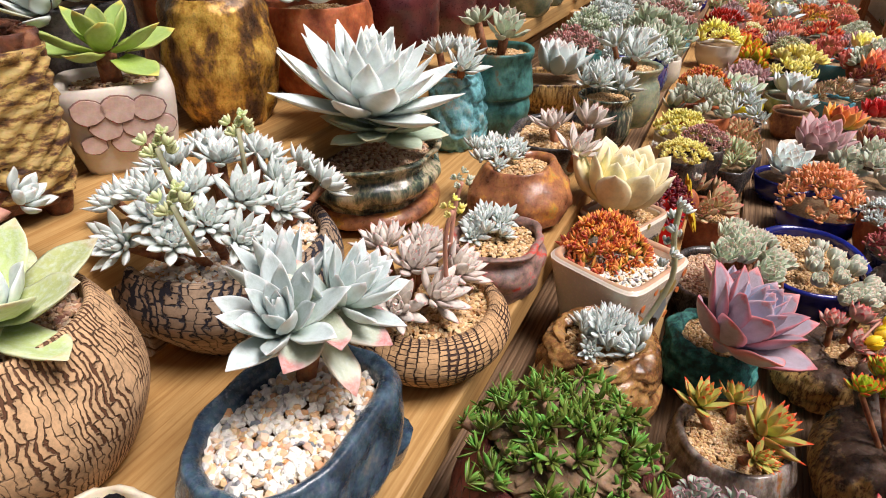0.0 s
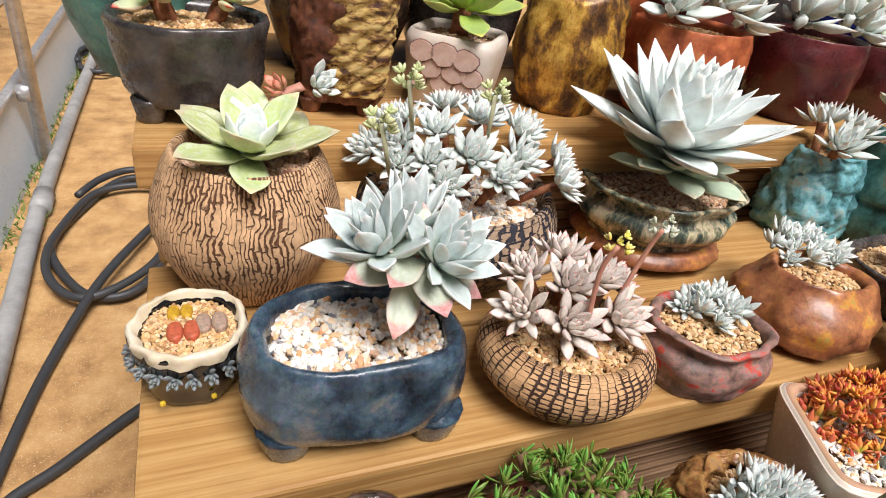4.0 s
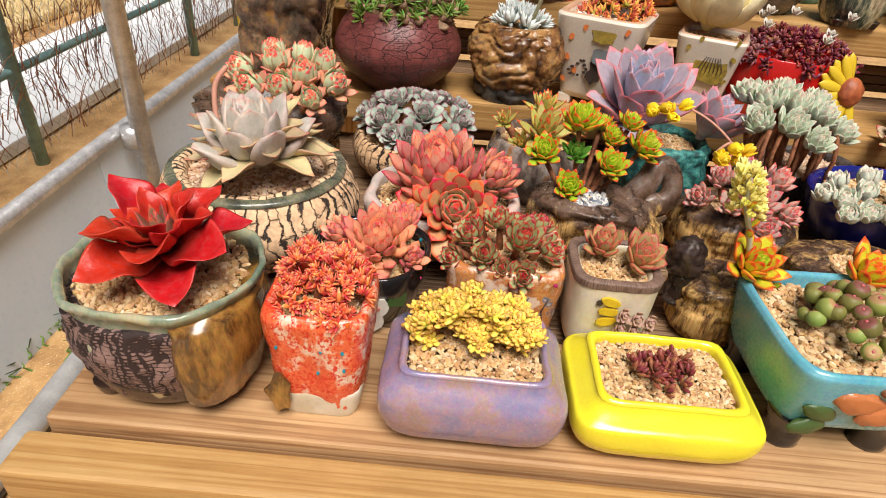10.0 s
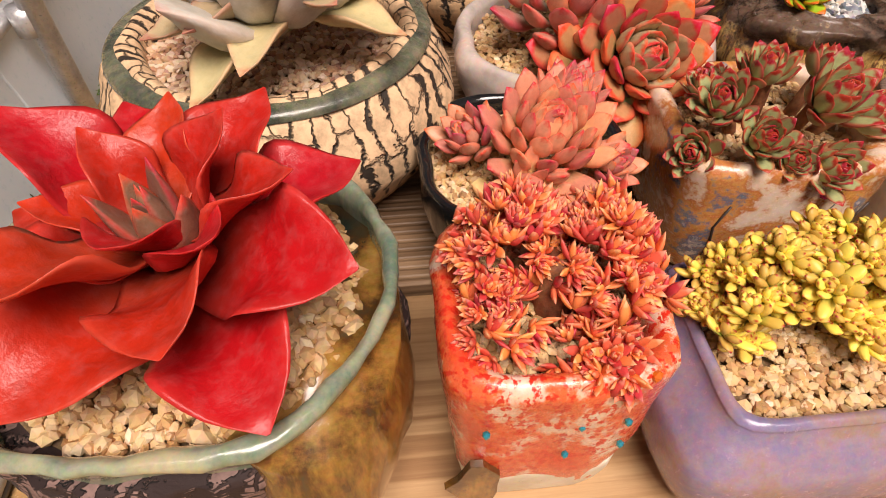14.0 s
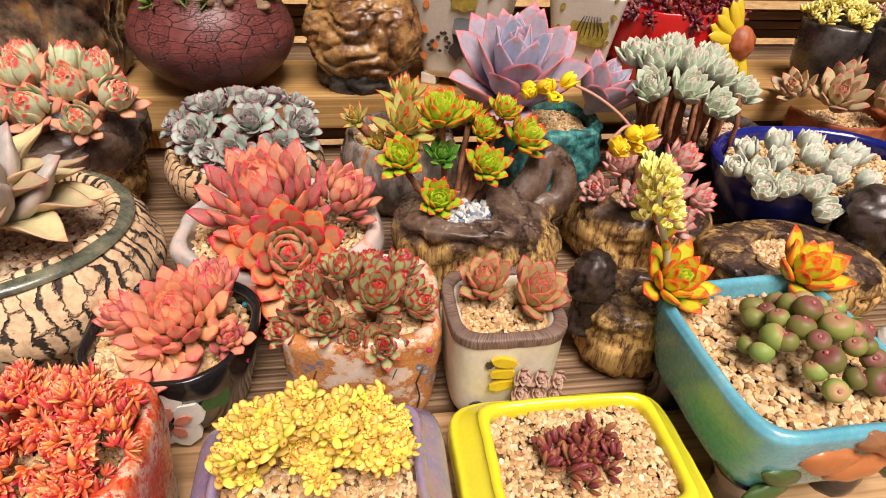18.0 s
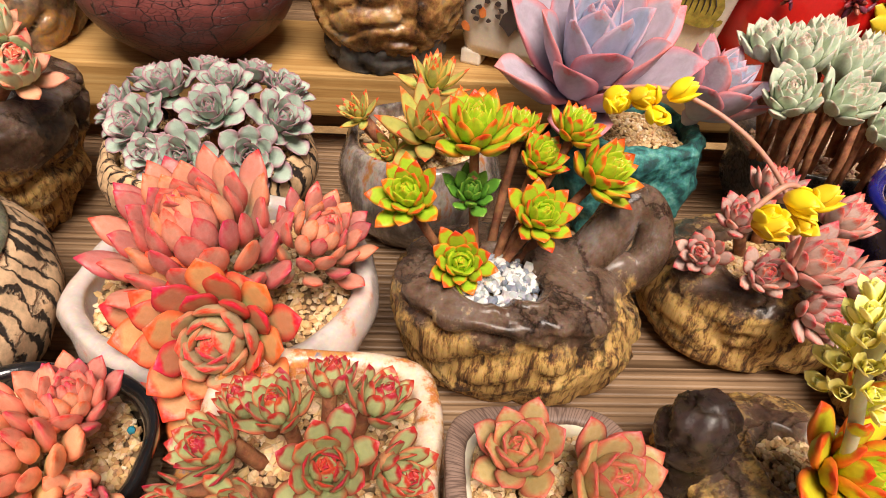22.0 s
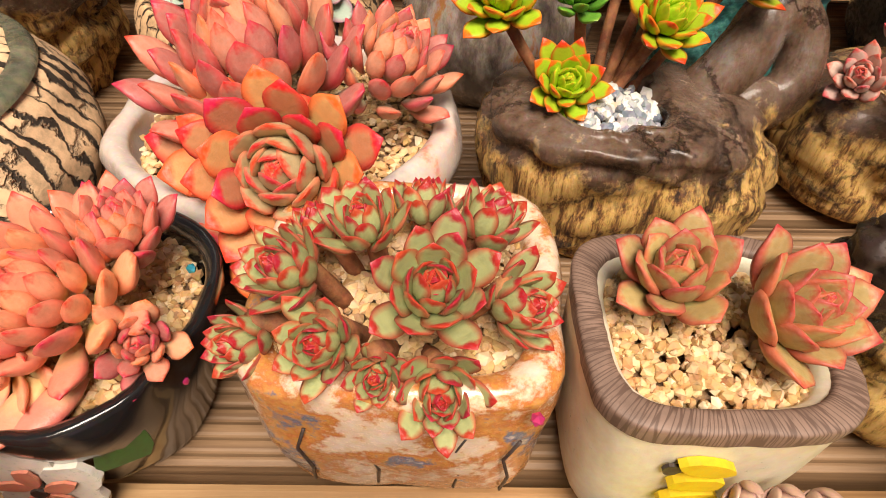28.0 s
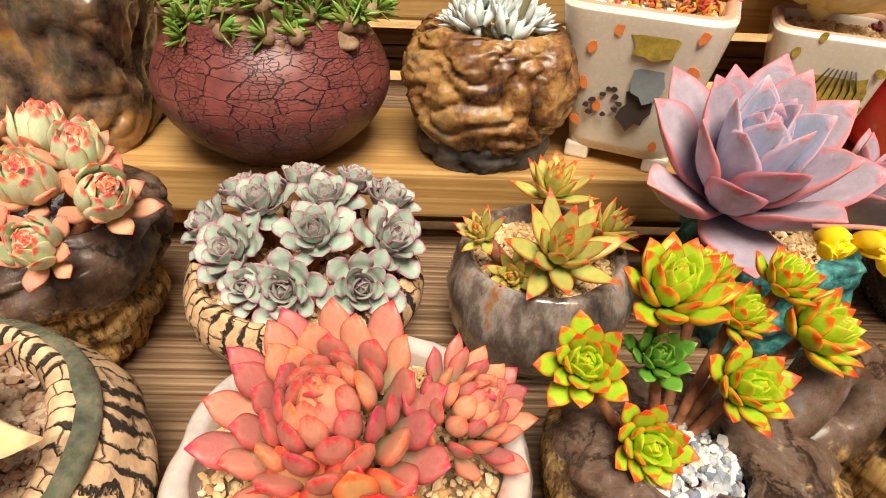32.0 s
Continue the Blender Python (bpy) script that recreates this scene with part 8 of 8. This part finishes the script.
for k, (x, y, lab, mat, lm, hh) in enumerate(((0.619, 0.475, "silver-green rosettes in an orange cracked clay jar", G_TERRA, L_SILVER, 0.10), (0.815, 0.475, "silver rosettes in a wine-red glazed pot", G_WINE, L_SILVER, 0.10), (0.985, 0.485, "grey-green agave in a wine-red glazed pot", G_WINE, L_GREYGRN, 0.09), (1.14, 0.475, "silver rosettes in a wine-red glazed pot", G_WINE, L_SILVER, 0.10))):
    p = potted("potted_echeveria", lab, x, y, Z0)
    part("pot", pot_mesh([(0.0, 0.050, 0.050, 2.2), (0.03, 0.062, 0.060, 2.2), (hh * 0.75, 0.068, 0.064, 2.2), (hh, 0.064, 0.060, 2.2)], 0.008, 0.012, 56, 5, rough(0.004, 24, 45 + k)), mat, p)
    gravel(p, 0.054, 0.050, 2.2, hh - 0.01, M_GRIT, 0.0034, 0.6, 45 + k)
    rng = random.Random(90 + k)
    cluster(p, dome(6, 0.055, 0.045, 0.03, hh + 0.012, rng, 0.046, 45), "lance", 18, lm, inner=84, outer=0, heart=0.4)

p = potted("potted_succulent", "yellow ribbed pot with small green rosettes standing below the upper boards", 0.094, 0.112, Z2)
part("pot", pot_mesh([(0.0, 0.030, 0.030, 2), (0.03, 0.038, 0.038, 2), (0.07, 0.040, 0.040, 2), (0.08, 0.038, 0.038, 2)], 0.006, 0.01, 40, 4, lambda x, y, z, v: 0.0016 * math.sin(math.atan2(y, x) * 14)), P_YELLOW, p)
gravel(p, 0.031, 0.031, 2, 0.072, M_GRIT, 0.003, 0.6, 60)
stem_rosettes(p, ((0, 0, 0.088, 0.026, 10, -10),), "spoon", L_GREEN, 16, 0.07, seed=460)

# ---- the far run of the stand ----
FAR_POTS = [G_RUSTY, G_DARK, G_BURL, G_TERRA, G_WHITE, G_OLIVE, G_COBALT, G_PATINA, G_CREAM, G_GREYGL, G_TEAL, G_REDGR]
SILVERS = [L_SILVER, L_SILPINK, L_GREYGRN, L_SILVER, L_MAUVE]
PLAIN_LABEL = {G_RUSTY: "rusty brown", G_DARK: "dark slate", G_BURL: "dark wooden", G_TERRA: "orange clay", G_WHITE: "cream", G_OLIVE: "sage-green", G_COBALT: "cobalt-blue", G_PATINA: "green patina", G_CREAM: "cream clay", G_GREYGL: "grey glazed", G_TEAL: "turquoise", G_REDGR: "red-splashed grey"}
LEAF_LABEL = {L_WHITGRN: "white-green", L_GREYGRN: "grey-green", L_PALE: "pale green red-tipped", L_LILACR: "lilac-pink", L_PEACH: "peach-pink", L_MAUVE: "mauve", L_TANROS: "tan-green", L_YELOR: "yellow-orange", L_PALEYEL: "pale yellow", L_SEDUM: "orange", L_PINK: "pink-red", L_LIME: "lime", L_RED: "deep red", L_SILVER: "silver", L_SILPINK: "silver-pink"}


def far_pot(x, y, z, rng, leaves, tall=1.0, lm=None, pm=None, R=None, style=None):
    lm, pm = lm or rng.choice(leaves), pm or rng.choice(FAR_POTS)
    R, h = R or rng.uniform(0.046, 0.064), rng.uniform(0.045, 0.075) * tall
    sq = rng.choice([2, 2, 2.3, 5])
    p = potted("potted_succulent", LEAF_LABEL[lm] + " rosettes in a " + PLAIN_LABEL[pm] + " pot", x, y, z, rng.uniform(-30, 30), "pots on the far run of the stand")
    part("pot", pot_mesh([(0.0, R * 0.7, R * 0.7, sq), (h * 0.5, R * 0.98, R * 0.98, sq), (h, R, R, sq)], 0.007, 0.008, 28, 3, rough(0.003, 30, int(x * 90))), pm, p)
    part("soil", loft([(h - 0.016, R * 0.82, R * 0.82, sq), (h - 0.006, R * 0.86, R * 0.86, sq)], 20, 1), M_SOIL, p)
    style = rng.random() if style is None else style
    if style < 0.30:
        n, rr, sh, k = 1, R * rng.uniform(1.0, 1.3), rng.choice(["echeveria", "spoon", "broad"]), 34
    elif style < 0.72:
        n, rr, sh, k = rng.randint(11, 17), R * 0.52, rng.choice(["round", "spoon", "star"]), 16
    else:
        n, rr, sh, k = 52, R * 0.29, "finger", 11
    spots = dome(n, R * 1.08, R * 1.04, R * rng.uniform(0.4, 0.9), h + 0.006, rng, rr, 48, 0.25) if n > 1 else [(tilted((0, 0, h + 0.010), rng.uniform(0, 15), rng.uniform(-10, 10)), rr)]
    part("foliage", joined(spots, sh, k, rng, inner=84, outer=12, heart=0.45), lm, p, kind="stuff")


# the plants that stand out: x, y, level, leaves, pot, radius, habit (0 one rosette, 0.5 cluster, 0.9 fingers)
MARKED = [(1.247, 0.040, Z2, L_WHITGRN, G_TERRA, 0.055, 0.5), (1.46, 0.050, Z2, L_SEDUM, G_RUSTY, 0.05, 0.9), (1.08, 0.060, Z2, L_PALEYEL, G_CREAM, 0.045, 0.9), (1.02, 0.02, Z2, L_MAUVE, G_DARK, 0.035, 0.9), (0.955, 0.045, Z2, L_PALEYEL, G_DARK, 0.036, 0.9),
          (1.93, 0.045, Z2, L_PALEYEL, G_WHITE, 0.06, 0.5), (2.2, 0.045, Z2, L_RED, G_RUSTY, 0.05, 0.5),
          (1.68, -0.030, Z3, L_GREYGRN, G_YELLOW, 0.066, 0.1), (2.10, -0.02, Z3, L_YELOR, G_BURL, 0.085, 0.5), (1.45, -0.030, Z3, L_SILVER, G_GREYGL, 0.06, 0.5), (1.16, -0.015, Z3, L_PALE, G_DARK, 0.055, 0.5), (1.30, -0.035, Z3, L_TANROS, G_GREYGL, 0.05, 0.5),
          (1.60, -0.160, Z3, L_SILVER, G_RUSTY, 0.050, 0.1), (1.35, -0.190, Z3, L_LILACR, G_WHITE, 0.066, 0.1), (1.07, -0.180, Z3, L_PEACH, G_COBALT, 0.065, 0.9), (1.20, -0.130, Z3, L_SILVER, G_COBALT, 0.05, 0.1),
          (1.40, -0.290, Z3, L_WINE, G_DARK, 0.045, 0.1), (1.57, -0.315, Z3, L_RED, G_WHITE, 0.05, 0.1), (1.50, -0.240, Z3, L_SEDUM, G_WHITE, 0.05, 0.1), (2.06, -0.176, Z3, L_PALEYEL, G_DARK, 0.06, 0.5), (1.22, -0.255, Z3, L_WHITGRN, G_WHITE, 0.055, 0.5),
          (2.25, -0.28, Z3, L_PEACH, G_TEAL, 0.06, 0.5), (1.9, -0.34, Z3, L_WINE, G_WHITE, 0.05, 0.5), (1.80, -0.26, Z3, L_TANROS, G_TEAL, 0.05, 0.5),
          (0.98, 0.215, Z1, L_WHITE, G_PATINA, 0.05, 0.5), (1.22, 0.250, Z1, L_SILVER, G_GREYGL, 0.07, 0.1)]
PLAIN_LABEL.update({G_STUMP: "dark stump-shaped", G_WINE: "wine-red"})
LEAF_LABEL.update({L_WINE: "dark red", L_WHITE: "white"})
PLAIN_LABEL.update({G_YELLOW: "yellow"})
rng = random.Random(2024)
for x, y, z, lm, pm, R, style in MARKED[:-2]:
    far_pot(x, y, z, rng, None, 1.0, lm, pm, R, style)
WARM = [L_SEDUM, L_YELOR, L_PEACH, L_PALEYEL, L_CORAL, L_PINK, L_WHITGRN, L_PALE, L_GREYGRN, L_TANROS, L_SILVER, L_LILACR, L_MAUVE, L_CREAM, L_YELOR, L_PALE]
LEAF_LABEL.update({L_CORAL: "coral", L_CREAM: "cream"})
for x, y, lm, pm, R in ((0.06, 0.60, L_SILPINK, G_PATINA, 0.085), (0.245, 0.62, L_GREYGRN, G_STUMP, 0.080), (0.40, 0.635, L_SILVER, G_DARK, 0.075), (0.55, 0.60, L_SILPINK, G_TERRA, 0.07), (0.71, 0.60, L_GREYGRN, G_WINE, 0.075), (0.87, 0.61, L_SILVER, G_DARK, 0.07)):
    far_pot(x, y, Z0, rng, None, 2.6, lm, pm, R, 0.5)
for y, z, leaves, x0, step in ((-0.385, Z3, WARM, 0.93, 0.125), (-0.265, Z3, WARM, 0.90, 0.12), (-0.15, Z3, WARM, 1.06, 0.12), (-0.035, Z3, WARM, 1.09, 0.12), (0.040, Z2, WARM, 0.985, 0.125), (0.165, Z1, SILVERS + [L_PALE], 1.10, 0.13), (0.285, Z1, SILVERS, 1.0, 0.135), (0.42, Z0, SILVERS, 1.27, 0.14), (0.57, Z0, SILVERS, 0.98, 0.16)):
    x = x0
    while x < 3.75:
        gx, gy = x + rng.uniform(-0.015, 0.015), y + rng.uniform(-0.012, 0.012)
        if all(math.hypot(gx - m[0], gy - m[1]) > 0.060 + m[5] * 0.75 for m in MARKED[:-2]):
            far_pot(gx, gy, z, rng, leaves, 1.0 if y < 0.5 else 1.6)
        x += step * (1 + 0.10 * (x > 2.2)) * rng.uniform(0.95, 1.1)

# ---- far end: white sheet wall, low table, foam box, grass ----
M_WHITESHEET = glaze("white_sheeting", [(0.3, (0.70, 0.72, 0.73)), (0.7, (0.82, 0.83, 0.84))], 2, 0.5, 0.2, 30)
fw = thing("sheet_wall", "low wall of white plastic sheeting under a steel rail", "wall", 0, 0, 0, kind="structure")
for i in range(4):
    part("sheet_panel", box_mesh(0.02, 2.99, 0.62, 0.002), M_WHITESHEET, fw, m=Matrix.Translation((10.6, -5.0 + 3.0 * i, 0)))
part("top_rail", tube([(10.58, -6.5, 0.64), (10.58, 5.5, 0.64)], 0.03, 8), M_PIPE, fw)
part("upper_rail", tube([(10.58, -6.5, 1.05), (10.58, 5.5, 1.05)], 0.025, 8), M_PIPE, fw)
for i in range(5):
    part("post", tube([(10.55, -5.5 + 2.4 * i, 0), (10.55, -5.5 + 2.4 * i, 2.2)], 0.03, 8), M_PIPE, fw)
W_TABLE = wood("red_brown_timber", [(0.0, (0.22, 0.08, 0.03)), (1.0, (0.36, 0.15, 0.06))], 2)
W_TOP = wood("worn_plywood", [(0.0, (0.46, 0.30, 0.17)), (1.0, (0.60, 0.42, 0.26))])
tb = thing("low_table", "low table with a worn plywood top and red-brown legs", "table", 6.9, -1.5, 0)
part("tabletop", box_mesh(3.9, 1.1, 0.04, 0.004), W_TOP, tb, m=Matrix.Translation((0.45, 0, 0.575)))
part("apron", box_mesh(3.7, 0.04, 0.07, 0.003), W_TABLE, tb, m=Matrix.Translation((0.45, 0.50, 0.50)))
for x in (-1.35, 0.02, 2.06):
    for y in (0.47, -0.47):
        part("leg", box_mesh(0.07, 0.07, 0.575, 0.004), W_TABLE, tb, m=Matrix.Translation((x, y, 0)))
part("stretcher", box_mesh(3.4, 0.05, 0.06, 0.004), W_TABLE, tb, m=Matrix.Translation((0.36, 0.36, 0.10)))
fb = thing("foam_box", "white foam box standing under the table", "box", 7.9, -1.35, 0)
bm = box_mesh(0.62, 0.75, 0.44, 0.012)
part("box_body", bm, plain("white_foam", (0.80, 0.80, 0.78), 0.7), fb)
part("box_lid", box_mesh(0.645, 0.775, 0.05, 0.012), plain("white_foam_lid", (0.82, 0.82, 0.80), 0.7), fb, m=Matrix.Translation((0, 0, 0.442)))
rg = random.Random(77)
lawn = new("grass_patch", scatter_strips([(rg.uniform(4.7, 9.5), rg.uniform(-2.6, -0.75), 0) for _ in range(4000)], rg, 0.006, 0.12, 0.4, 3))
lawn.data.materials.append(M_WEED)
tagged(lawn, "short green grass growing beside the stand", "grass", kind="stuff")
